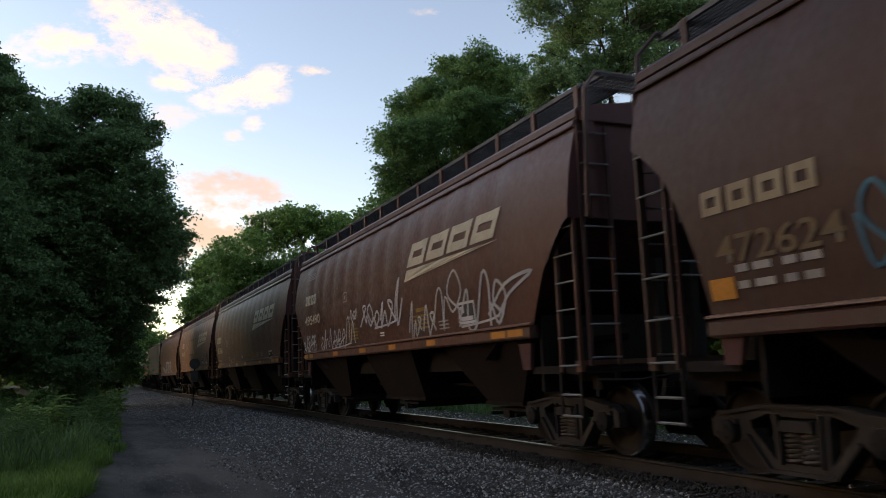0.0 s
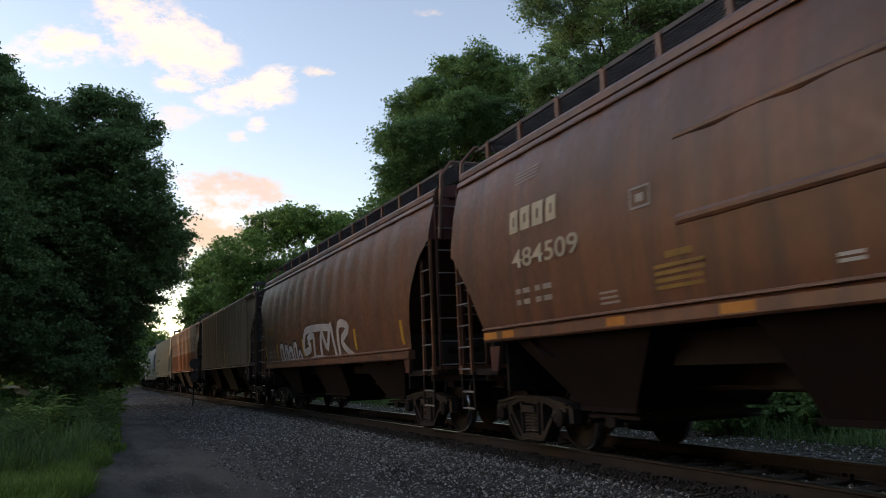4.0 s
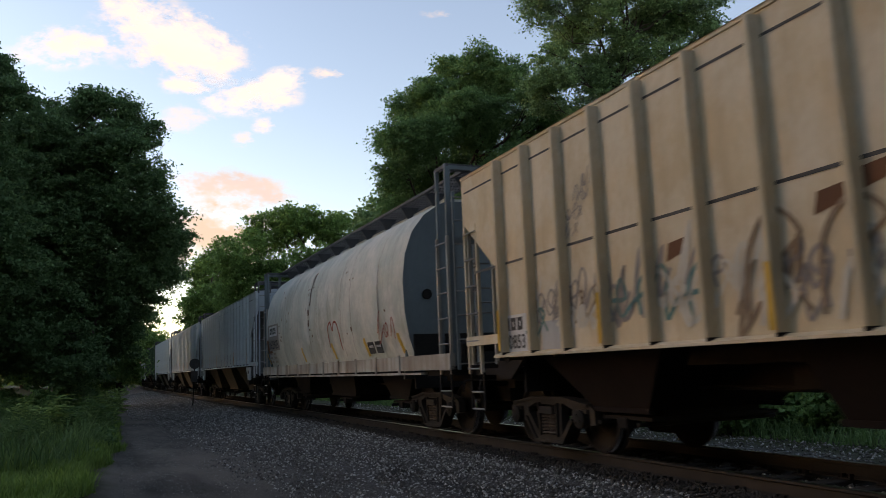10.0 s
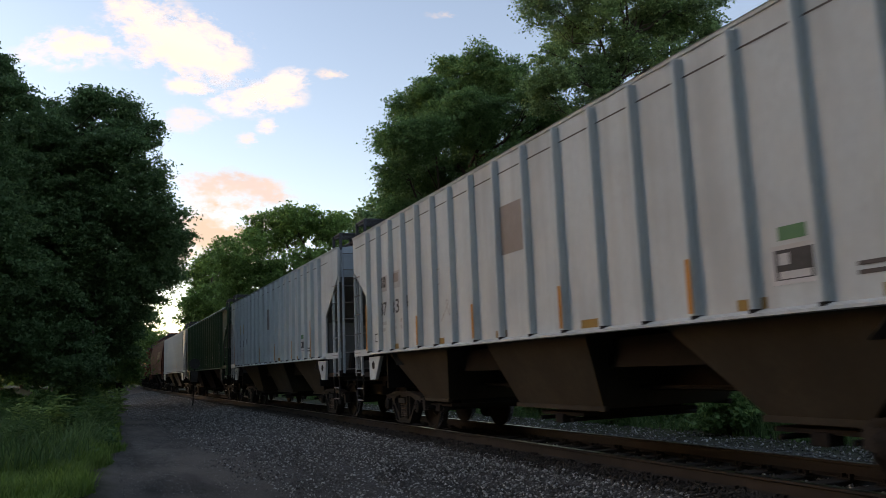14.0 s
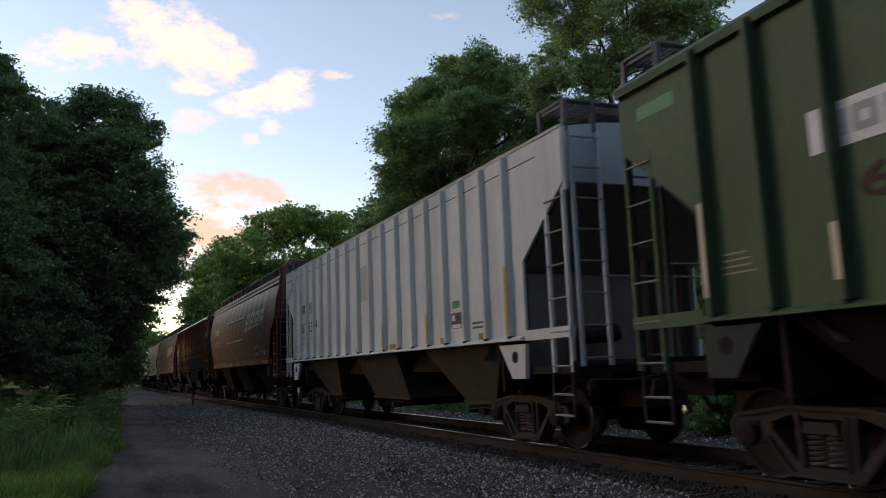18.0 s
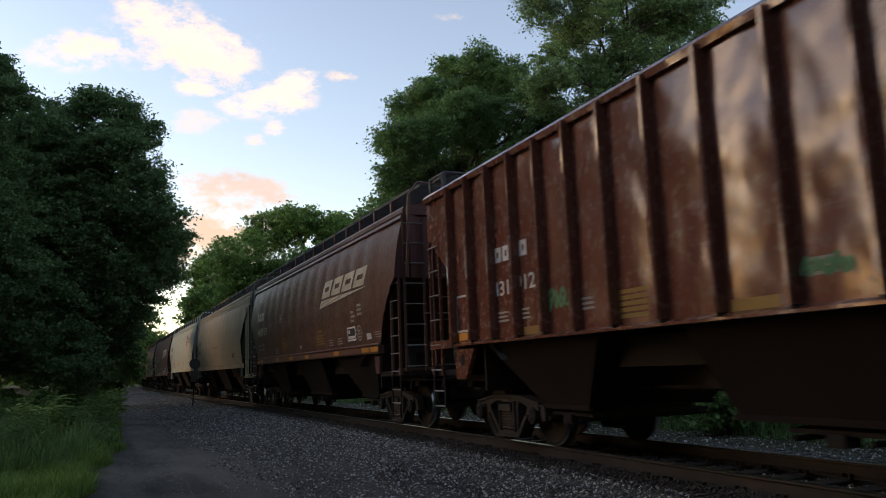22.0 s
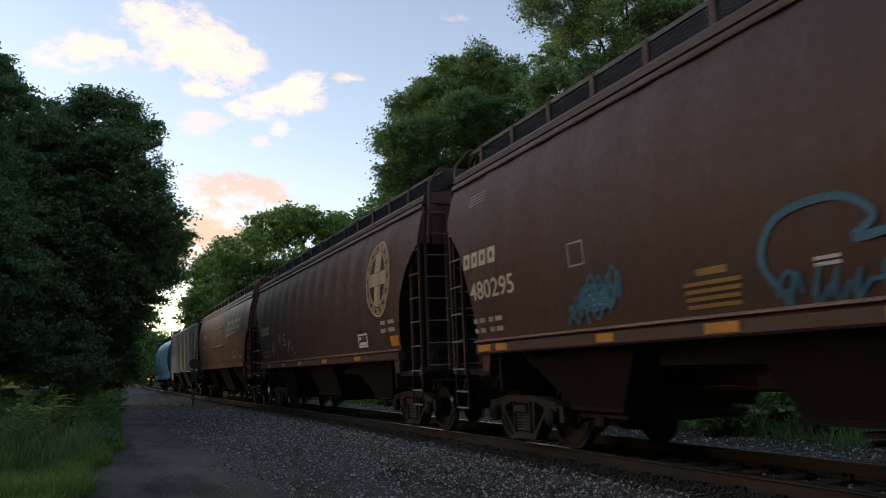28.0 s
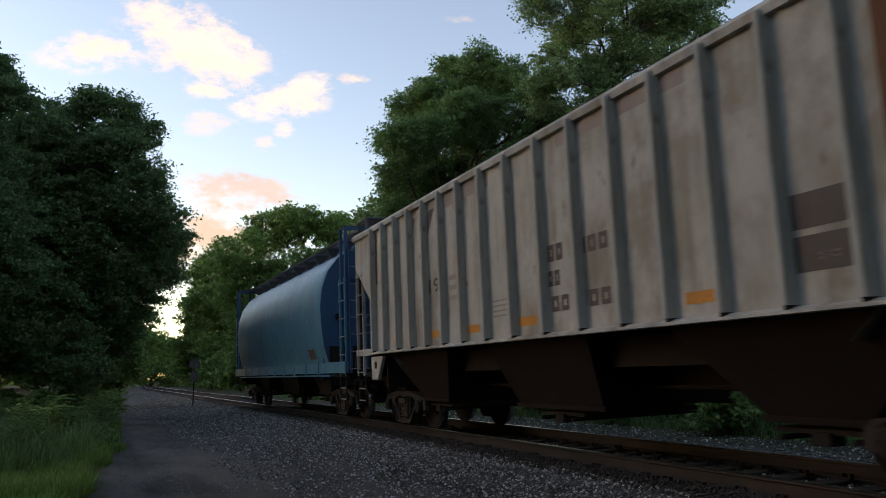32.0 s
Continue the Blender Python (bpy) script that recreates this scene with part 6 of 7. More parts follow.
    s.scrawl(4.7, 1.6, 5.7, 1.95, 3, 0.035, SILVER_SPRAY, 14)

    s = ch(3, "weathered red-brown covered hopper with stiffened side panel and emblem", worn)
    new_hopper(s, (2.18, 3.02, 3.55, 3.34), (2.27, 2.51, 4.0, 2.77), "484509", (12.3, 1.9, 12.88, 2.22), (10.3, 2.82, 14.4, 3.52))
    right_block(s, 13.0 - 0.3)
    side_ribs(s, 5.8, 9.9, (2.56, 3.42), worn)
    s.rect("dark_stain", 14.2, 1.95, 14.6, 2.4, patch_dark, "dark grimy patch")

    s = ch(4, "weathered red-brown covered hopper with white outlined spray shapes", worn, round_cut=True)
    s.blocks(1.29, 2.48, 2.69, 2.74, 4, AMBER_DIM)
    s.number("479708", 1.48, 2.03, 2.28, FAINT_AMBER, 1.38)
    dims(s, 1.6, 1.72, DIM_WHITE, 8)
    s.frame_box("square_stencil", 4.3, 2.35, 4.65, 2.6, DIM_WHITE, 0.025)
    for k, (a, w) in enumerate(((3.3, 0.62), (3.98, 0.5), (4.5, 0.6), (5.12, 0.55), (5.65, 0.5))):
        h = (2.12, 2.06, 2.0, 2.1, 1.86)[k]
        s.poly("spray_letter_fill", [(a, 1.5), (a + w, 1.5), (a + w * 0.9, h), (a + w * 0.1, h)], SILVER_SPRAY, "white sprayed letter shape", 0.002)
        s.stroke("spray_outline", [(a - 0.03, 1.5), (a + 0.05, h - 0.1), (a + w * 0.5, h + 0.05), (a + w, h - 0.12), (a + w + 0.03, 1.5)], 0.05, BLACK_SPRAY, extra=0.004)
        s.poly("spray_letter_eye", [(a + w * 0.3, 1.62), (a + w * 0.68, 1.62), (a + w * 0.62, h - 0.14), (a + w * 0.32, h - 0.18)], red, extra=0.006)
    for pts in ([(6.45, 1.75), (6.7, 2.3), (7.9, 2.36), (9.2, 2.3)], [(6.45, 1.75), (7.2, 1.85), (7.0, 2.1), (7.6, 2.15), (7.5, 1.55)], [(6.9, 1.5), (7.8, 1.55), (8.8, 1.5)], [(8.2, 1.5), (8.4, 2.2), (8.9, 1.8), (9.3, 2.35), (9.6, 1.5)], [(9.9, 1.5), (10.0, 2.3), (10.8, 2.2), (10.2, 1.9), (11.0, 1.5)]):
        s.stroke("spray_letter", pts, 0.19, SILVER_SPRAY, "broad white sprayed letter stroke", 0.004)
    for a in (1.05, 2.9, 6.27, 11.2, 14.2):
        s.poly("yellow_strip", [(a, 1.66), (a + 0.13, 1.66), (a + 0.10, 2.14), (a - 0.04, 2.14)], YELLOW, "yellow reflective strip")

    # 5 to 7: weathered ribbed cars
    cream_upper = paint("pale_cream_end_paint", (0.50, 0.47, 0.40), (0.28, 0.22, 0.15), grime=0.4, rough=0.6)
    tan_rib = paint("rubbed_tan_rib_paint", (0.40, 0.29, 0.19), (0.18, 0.115, 0.065), grime=0.6, rough=0.6, rust=0.3)
    rusty_gear = paint("rusty_brown_gear_paint", (0.115, 0.068, 0.045), (0.055, 0.036, 0.026), grime=0.6, rough=0.7, rust=0.4)
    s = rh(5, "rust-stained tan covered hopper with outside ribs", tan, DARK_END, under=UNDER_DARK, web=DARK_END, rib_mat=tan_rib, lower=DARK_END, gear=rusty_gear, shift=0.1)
    s.number("9", 3.62, 2.38, 2.78, ghost, 0.24, "ghost of a painted-out figure")
    s.number("0", 4.42, 2.42, 2.80, ghost, 0.24, "ghost of a painted-out figure")
    for a0, z0, a1, z1 in ((6.0, 2.55, 6.42, 3.0), (6.9, 2.6, 7.32, 3.02), (7.72, 2.62, 8.12, 3.02), (5.18, 1.85, 5.52, 2.2), (6.05, 1.80, 6.45, 2.16), (6.92, 1.85, 7.3, 2.25), (8.6, 1.9, 9.0, 2.3)):
        s.hollow("faded_letter", a0, z0, a1, z1, 0.03, 0.085, ghost, "ghost of a painted-out letter")
    for a in (1.3, 4.12, 6.58, 9.2, 12.0, 14.45):
        post_strip(s, a, 1.68, 2.2, YELLOW, "yellow reflective strip")
    for a in (2.1, 2.8):
        s.rect("stencil_panel", a, 1.88, a + 0.5, 2.14, patch_grey)
        s.bars(a + 0.05, 1.92, a + 0.42, 2.08, 2, patch_dark, 0.5)
    panel(s, 12.7, 1.85, 13.15, 2.25, WHITE)
    s.rect("stencil_panel", 11.9, 1.85, 12.35, 2.2, patch_dark)
    s.scrawl(9.5, 2.2, 12.5, 2.75, 4, 0.10, patch_taupe, 55, "faded sprayed shapes")

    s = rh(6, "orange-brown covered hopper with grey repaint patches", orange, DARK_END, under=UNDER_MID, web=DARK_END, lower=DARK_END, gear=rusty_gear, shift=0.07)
    s.rect("repaint_patch", 9.95, 2.72, 14.6, 3.66, patch_pale, "broad pale grey repaint patch")
    rust_brown = paint("rust_brown_paint", (0.26, 0.115, 0.058), (0.13, 0.06, 0.032), grime=0.7, rough=0.7, rust=0.4, bleach=(0.40, 0.21, 0.115))
    s.rect("rust_band", 9.95, 3.67, 15.6, 4.13, rust_brown, "dark rust-brown band under the eave")
    s.poly("rust_band", [(0.03, 4.13), (0.03, 3.53), (1.16, 2.64), (1.16, 2.96), (3.0, 2.96), (3.0, 4.13)], rust_brown, "dark rust-brown area near the end")
    s.rect("white_patch", 1.36, 2.58, 2.6, 2.95, WHITE)
    s.rect("white_patch", 1.36, 2.12, 2.6, 2.52, WHITE)
    s.rect("white_patch", 2.82, 2.2, 3.3, 2.46, WHITE)
    s.proud += 0.004
    s.blocks(1.4, 2.64, 2.5, 2.9, 4, DARK_LETTER)
    s.number("46086", 1.42, 2.18, 2.46, DARK_LETTER, 1.05)
    s.proud -= 0.004
    s.rect("green_patch", 2.8, 1.75, 3.25, 2.15, TEAL_SPRAY)
    s.rect("orange_patch", 1.36, 1.85, 1.7, 2.08, ORANGE)
    panel(s, 12.5, 1.78, 13.05, 2.1, WHITE)
    for k, (a, w) in enumerate(((3.6, 0.5), (5.4, 0.4), (7.2, 0.6), (9.1, 0.5), (11.2, 0.7), (13.5, 0.8))):
        s.rect("orange_strip", a, 1.6, a + w, 1.70, ORANGE)
        s.rect("scraped_paint", a + 0.7, 1.60, a + 1.3, 1.60 + 0.16 + 0.06 * (k % 3), patch_pale, "scraped pale primer")
    s.scrawl(4.4, 1.75, 5.6, 2.2, 2, 0.05, TEAL_SPRAY, 31)

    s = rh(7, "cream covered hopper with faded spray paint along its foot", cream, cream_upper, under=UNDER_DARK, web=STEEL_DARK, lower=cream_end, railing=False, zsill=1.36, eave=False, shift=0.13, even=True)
    s.rect("white_patch", 1.3, 1.38, 2.05, 1.9, WHITE)
    s.proud += 0.004
    s.blocks(1.36, 1.68, 1.95, 1.86, 3, DARK_LETTER)
    s.number("70853", 1.36, 1.42, 1.62, DARK_LETTER, 0.62)
    s.proud -= 0.004
    s.rect("grey_patch", 2.42, 1.38, 2.95, 1.75, patch_grey)
    for a in (0.99, 3.72, 6.42, 9.0, 11.6, 14.1):
        post_strip(s, a, 1.40, 1.98, YELLOW, "yellow reflective strip")
    panel(s, 11.9, 1.40, 12.4, 1.68, WHITE)
    s.stroke("panel_seam", [(0.4, 2.66), (7, 2.66), (15.2, 2.66)], 0.035, DARK_LETTER)
    s.stroke("panel_seam", [(0.1, 4.0), (7, 4.0), (15.4, 4.0)], 0.03, DARK_LETTER)
    rng = random.Random(91)
    pale_tag = paint("faded_tag_paint", (0.60, 0.55, 0.45), (0.40, 0.33, 0.24), grime=0.5, rough=0.7)
    for k in range(3):
        for j in range(19):
            a0 = 2.05 + 0.64 * j + rng.uniform(-0.15, 0.15)
            z0 = 1.42 + rng.uniform(0, 0.35) + 0.1 * k
            m = rng.choice((patch_taupe, pale_tag, BROWN_SPRAY, pale_tag, patch_taupe, TEAL_SPRAY if a0 < 5 or a0 > 9.5 else pale_tag))
            s.scrawl(a0, z0, a0 + rng.uniform(0.4, 0.8), z0 + rng.uniform(0.3, 0.6), 2, rng.uniform(0.045, 0.085), m, 80 + 20 * k + j, "faded sprayed shapes")
    for k, pts in enumerate(([(10.55, 1.45), (10.3, 2.0), (10.65, 2.5), (11.1, 2.42), (11.2, 2.0)], [(10.9, 2.55), (11.2, 2.1), (11.6, 1.5)], [(11.55, 2.6), (11.2, 2.1), (10.9, 1.5)],
                            [(11.8, 1.5), (11.72, 2.25), (12.15, 2.72), (12.6, 2.5), (12.68, 1.6)], [(12.0, 1.6), (12.05, 2.2), (12.35, 2.3), (12.45, 1.7)], [(12.9, 1.5), (12.95, 2.45), (13.5, 2.9), (14.05, 2.6), (14.15, 1.6)],
                            [(13.2, 1.6), (13.3, 2.2), (13.7, 2.25), (13.8, 1.6)], [(10.4, 1.6), (10.8, 1.9), (10.6, 2.2)])):
        s.stroke("spray_letter", pts, 0.10, TEAL_SPRAY if k % 3 else patch_taupe, "broad faded teal sprayed letter stroke", 0.012)
    for k in range(5):
        a = 6.2 + 0.82 * k
        s.stroke("spray_letter", [(a, 1.5), (a + 0.05, 2.1), (a + 0.35, 2.45 - 0.05 * k), (a + 0.65, 2.2), (a + 0.4, 1.95), (a + 0.7, 1.55)], 0.05, BROWN_SPRAY, "faded brown sprayed letter stroke", 0.012)
        s.stroke("spray_letter", [(a + 0.15, 1.45), (a + 0.3, 1.9), (a + 0.55, 1.7), (a + 0.35, 1.45)], 0.06, pale_tag, "faded pale sprayed letter stroke", 0.014)
    for a, z in ((7.0, 2.42), (7.4, 2.52), (9.4, 2.7), (9.9, 2.75), (10.3, 2.62), (5.1, 2.3)):
        s.poly("rust_stain", [(a, z - 0.12), (a + 0.3, z - 0.05), (a + 0.34, z + 0.1), (a + 0.05, z + 0.07)], patch_rust, "rust-brown stain")
    for k in range(4):
        s.scrawl(3.0 + 0.2 * k, 2.75 + 0.2 * k, 3.5 + 0.1 * k, 2.95 + 0.2 * k, 1, 0.025, patch_taupe, 120 + k)

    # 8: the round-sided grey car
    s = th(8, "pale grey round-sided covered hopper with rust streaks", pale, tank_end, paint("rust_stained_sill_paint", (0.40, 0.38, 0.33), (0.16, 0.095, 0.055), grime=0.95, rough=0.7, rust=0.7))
    s.rect("taupe_patch", 1.25, 1.95, 2.85, 2.8, patch_taupe, "taupe repaint patch")
    s.proud += 0.005
    s.rect("white_patch", 1.5, 2.42, 2.65, 2.74, WHITE)
    s.proud += 0.004
    s.blocks(1.6, 2.48, 2.55, 2.68, 4, DARK_LETTER)
    s.number("162905", 1.42, 2.0, 2.28, DARK_LETTER, 1.3)
    s.proud -= 0.009
    s.stroke("red_scrawl", [(8.7, 1.8), (8.68, 2.25), (8.95, 2.42), (9.1, 2.2), (9.25, 2.4), (9.55, 2.3), (9.7, 1.7)], 0.06, RED_SPRAY, "red sprayed loops", 0.003)
    s.scrawl(12.4, 1.8, 13.6, 2.35, 2, 0.04, RED_SPRAY, 61)
    for a in (0.75, 5.6, 8.75, 11.35, 13.5):
        s.poly("yellow_strip", [(a + 0.12, 1.5), (a + 0.28, 1.5), (a + 0.14, 1.9), (a, 1.9)], YELLOW, "yellow reflective strip")
    for a in (11.6, 12.1):
        s.rect("black_panel", a, 1.55, a + 0.42, 1.8, DARK_LETTER)
        s.bars(a + 0.06, 1.68, a + 0.34, 1.74, 1, WHITE, 0.8)
    for a, z0, z1, w in ((6.7, 2.45, 2.62, 0.14), (6.72, 2.75, 2.9, 0.16), (6.9, 3.0, 3.9, 0.07), (3.2, 2.3, 2.36, 0.12), (10.6, 2.1, 2.2, 0.08), (9.6, 1.9, 1.98, 0.06)):
        s.rect("rust_spot", a, z0, a + w, z1, patch_rust, "rust blotch")
    rng = random.Random(77)
    for k in range(34):
        a, z = rng.choice((6.75, 7.0, 7.1, 3.3, 4.4, 10.6, 13.0)) + rng.gauss(0, 0.18), rng.uniform(2.0, 3.95)
        w, h = rng.uniform(0.02, 0.07), rng.uniform(0.02, 0.10)
        s.poly("rust_spot", [(a, z), (a + w, z - h * 0.2), (a + w * 0.8, z + h), (a - w * 0.1, z + h * 0.8)], patch_rust, "rust fleck")
    for a in (3.95, 4.75, 6.75, 7.65, 9.85, 10.65, 12.6):
        s.stroke("weld_seam", [(a + 0.05, 1.55 + 0.25 * j) for j in range(11)], 0.018, patch_taupe, "dirt along a weld seam", 0.006)
    s.frame_box("square_stencil", 2.9, 2.45, 3.15, 2.7, patch_taupe, 0.025)
    s.rect("rust_patch", 0.98, 1.88, 1.62, 2.32, paint("orange_rust_patch", (0.30, 0.125, 0.055), (0.17, 0.075, 0.04), grime=0.6, rough=0.8), "orange-brown rust patch", -0.003)
    for k in range(6):
        s.bars(1.2 + 0.55 * (k % 2), 1.56 + 0.13 * (k // 2), 1.6 + 0.55 * (k % 2), 1.62 + 0.13 * (k // 2), 1, patch_taupe, 1.0, 0.3, k)

    # 9 to 11 and 13: light grey ribbed cars
    def grey_car(i, label, text, marks, patch, seed, scr=(), pm=None):
        s = rh(i, label, white, blue_end, lower=grimy, eave=False, shift=-0.07, rib_d=0.105, rib_w=0.036)
        a = marks
        s.rect("mark_patch", a, 2.8, a + 0.45, 3.12, patch_grey)
        s.rect("mark_patch", a + 0.75, 2.8, a + 1.25, 3.14, patch_grey)
        s.proud += 0.004
        s.blocks(a + 0.04, 2.88, a + 0.42, 3.1, 2, DARK_LETTER)
        s.rect("dark_patch", a + 0.82, 2.92, a + 1.16, 3.1, patch_taupe)
        s.number(text[:2], a, 2.3, 2.58, DARK_LETTER, 0.44)
        s.number(text[2:4], a + 0.72, 2.3, 2.58, DARK_LETTER, 0.46)
        s.number(text[4:], a + 1.5, 2.36, 2.6, DARK_LETTER, 0.2)
        s.proud -= 0.004
        for k in range(6):
            s.bars(a + 0.6 * (k % 3), 1.98 + 0.13 * (k // 3), a + 0.6 * (k % 3) + 0.4, 2.05 + 0.13 * (k // 3), 1, patch_grey, 1.0, 0.3, k)
        for b in (1.12, 4.02, 6.58, 9.05, 11.5, 14.45):
            post_strip(s, b, 1.62, 2.15 if b > 1.2 and b < 14 else 2.6, YELLOW if i == 13 else ORANGE, "orange reflective strip")
        for b in (2.6, 4.9, 7.2, 9.5, 12.1, 13.6):
            s.rect("tan_patch", b, 1.6, b + 0.36, 1.7, AMBER_DIM)
        panel(s, 12.55, 1.78, 13.05, 2.12, WHITE)
        s.rect("green_tag", 12.65, 2.16, 12.95, 2.28, GREEN_STICKER)
        s.bars(13.4, 1.78, 13.85, 1.92, 2, patch_dark, 0.5)
        s.frame_box("square_stencil", 4.85, 2.62, 5.15, 2.9, patch_grey, 0.02)
        s.frame_box("number_box", 1.5, 1.78, 1.85, 1.96, DARK_LETTER, 0.025)
        s.stroke("panel_seam", [(0.2, 4.0), (7, 4.0), (15.6, 4.0)], 0.02, patch_dark)
        s.rect("dull_patch", *patch, pm or patch_taupe, "dull repaint patch")
        for k, (a0, z0, a1, z1, n, m, w) in enumerate(scr):
            s.scrawl(a0, z0, a1, z1, n, w, m, seed + k)
        return s

    grey_car(9, "light grey ribbed covered hopper with black scrawls", "87624", 2.14, (7.6, 2.75, 8.2, 3.4), 200, ((5.15, 1.66, 5.85, 2.25, 1, BLACK_SPRAY, 0.05), (5.2, 1.9, 5.8, 2.3, 1, BLACK_SPRAY, 0.04), (6.85, 1.66, 8.3, 2.0, 3, BLACK_SPRAY, 0.055), (8.5, 1.7, 11.6, 2.1, 6, BLACK_SPRAY, 0.05)), patch_grey)
    grey_car(10, "light grey ribbed covered hopper with a tan patch", "87334", 1.9, (7.45, 2.78, 8.25, 3.5), 230, ((5.2, 2.0, 5.9, 2.4, 1, patch_grey, 0.04),), patch_taupe)
    s = grey_car(11, "light grey ribbed covered hopper with tan repaint patches", "87864", 2.15, (7.5, 2.7, 8.2, 3.4), 260)
    s.rect("tan_patch", 2.05, 2.82, 3.5, 3.18, cream, extra=0.008)
    s = rh(12, "dark green ribbed covered hopper with white patches", green, green_end, under=UNDER_DARK, web=green_end, lower=green_end)
    s.rect("white_patch", 2.60, 2.80, 4.0, 3.17, BRIGHT_WHITE)
    s.rect("white_patch", 4.3, 2.92, 4.9, 3.18, WHITE)
    s.proud += 0.004
    s.blocks(2.74, 2.88, 3.9, 3.1, 4, patch_grey)
    s.proud -= 0.004
    s.poly("painted_out_emblem", [(8.75, 2.75), (9.7, 2.95), (10.65, 3.85), (9.6, 3.6)], patch_maroon, "painted-out dark emblem")
    s.rect("green_tag", 0.32, 3.8, 0.95, 3.95, GREEN_STICKER)
    for a, z1 in ((1.06, 2.65), (2.5, 2.2), (4.78, 2.25), (7.36, 2.22), (9.98, 2.23), (12.32, 2.2), (14.45, 2.68)):
        post_strip(s, a, 1.75, z1, CREAM, "white reflective strip")
    panel(s, 12.66, 1.84, 13.2, 2.18, WHITE)
    s.rect("dark_panel", 11.85, 1.82, 12.25, 2.12, patch_dark)
    for a, z in ((1.45, 1.95), (5.3, 1.95), (7.7, 1.85), (10.4, 1.9), (13.6, 1.86), (12.6, 2.3), (14.0, 1.95)):
        s.bars(a, z, a + 0.46, z + 0.24, 4, patch_taupe, 0.3, 0.3, int(a * 10))
    s.number("160120", 2.8, 2.35, 2.62, patch_maroon, 1.9, "worn-away figures")
    s = grey_car(13, "light grey ribbed covered hopper with dull grey patch", "87534", 2.12, (7.65, 2.72, 8.45, 3.5), 290, ((0.2, 3.4, 0.75, 3.75, 1, BLACK_SPRAY, 0.035), (0.75, 3.55, 1.1, 3.85, 1, BLACK_SPRAY, 0.035)), patch_grey)
    # sprayed shapes on the hopper slopes
    low = Side(s.root, s.L, lambda z: 1.0 + (z - 0.6) * 0.433, 0.02)
    low.scrawl(2.9, 1.1, 4.5, 1.45, 3, 0.03, BLACK_SPRAY, 300)
    low.scrawl(6.95, 0.95, 9.1, 1.4, 4, 0.03, BLACK_SPRAY, 301)

    # 14 to 21
    s = ch(14, "clean red-brown covered hopper with cream emblem", red)
    new_hopper(s, (1.94, 3.08, 3.12, 3.34), (2.01, 2.51, 3.65, 2.76), "485297", (12.07, 1.88, 12.68, 2.2), (9.97, 2.82, 14.05, 3.5))
    right_block(s, 12.6)
    side_ribs(s, 5.8, 9.7, (2.55, 3.41), red)
    s = rh(15, "glossy brown ribbed covered hopper with rippled reflections", gloss_brown, end_brown, shift=-0.17, under=UNDER_DARK, lower=end_brown)
    s.blocks(2.7, 2.7, 3.75, 2.92, 4, WHITE)
    s.number("431", 2.62, 2.2, 2.42, WHITE, 0.5)
    s.number("912", 3.35, 2.22, 2.44, WHITE, 0.55)
    for a in (10.95, 11.75, 12.5, 13.3):
        s.poly("emblem_block", [(a, 2.92), (a + 0.4, 2.92), (a + 0.5, 3.15), (a + 0.1, 3.15)], CREAM)
        s.rect("emblem_stripe", a - 0.05, 2.83, a + 0.35, 2.88, CREAM)
    for a in (5.7, 9.6):
        s.bars(a, 1.66, a + 0.6, 2.0, 5, AMBER_DIM, 0.7)
    for a in (3.5, 7.5, 11.6):
        s.rect("amber_strip", a, 1.6, a + 0.6, 1.71, AMBER_DIM)
    s.rect("amber_panel", 14.0, 1.78, 14.5, 2.1, ORANGE)
    s.frame_box("number_box", 1.2, 1.75, 1.7, 2.35, WHITE, 0.035)
    s.rect("amber_panel", 1.25, 1.62, 1.7, 1.74, ORANGE)
    panel(s, 13.3, 1.78, 13.85, 2.06, WHITE)
    s.scrawl(4.1, 1.88, 4.8, 2.1, 1, 0.06, GREEN_STICKER, 330)
    s.scrawl(8.35, 1.82, 8.85, 1.95, 1, 0.06, GREEN_STICKER, 331)
    for a in (2.7, 3.4, 4.95, 8.4, 13.0):
        s.bars(a, 1.82, a + 0.4, 2.0, 3, DIM_WHITE, 0.5, 0.3, int(a * 7))
    s = ch(16, "dark brown covered hopper with cream emblem", brown)
    new_hopper(s, (1.44, 3.04, 2.64, 3.32), (1.55, 2.51, 3.08, 2.78), "488913", (12.35, 1.88, 12.98, 2.2), (10.0, 2.82, 14.05, 3.48))
    right_block(s, 12.7)
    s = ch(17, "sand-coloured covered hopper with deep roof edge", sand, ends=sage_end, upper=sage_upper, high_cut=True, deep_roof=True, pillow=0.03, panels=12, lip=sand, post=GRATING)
    s.blocks(1.37, 2.84, 2.25, 3.02, 4, patch_dark)
    s.blocks(1.5, 2.36, 2.2, 2.56, 4, patch_dark)
    dims(s, 1.5, 1.8, patch_taupe, 3)
    for k in range(1, 12):
        c = 1.14 + (2 * s.L - 2.28) * k / 12
        s.stroke("weld_seam", [(c, 1.75 + 0.3 * j) for j in range(9)], 0.028, patch_taupe, "vertical weld seam")
    s.rect("red_stripe", 7.05, 2.5, 8.8, 2.58, faded_red, "faded red lettering as a stripe")
    for z in (2.14, 2.22, 1.85, 1.93):
        s.stroke("dark_line", [(7.3, z), (8.0, z), (8.7, z)], 0.02, patch_taupe)
    for z in (2.88, 2.95):
        s.stroke("dark_line", [(13.4, z), (14.2, z), (15.0, z)], 0.025, patch_taupe)
    panel(s, 12.7, 1.84, 13.3, 2.16, sand)
    s.scrawl(4.6, 1.8, 5.0, 2.05, 1, 0.03, patch_taupe, 350)
    s.scrawl(2.6, 1.9, 3.7, 2.25, 2, 0.05, patch_taupe, 351)
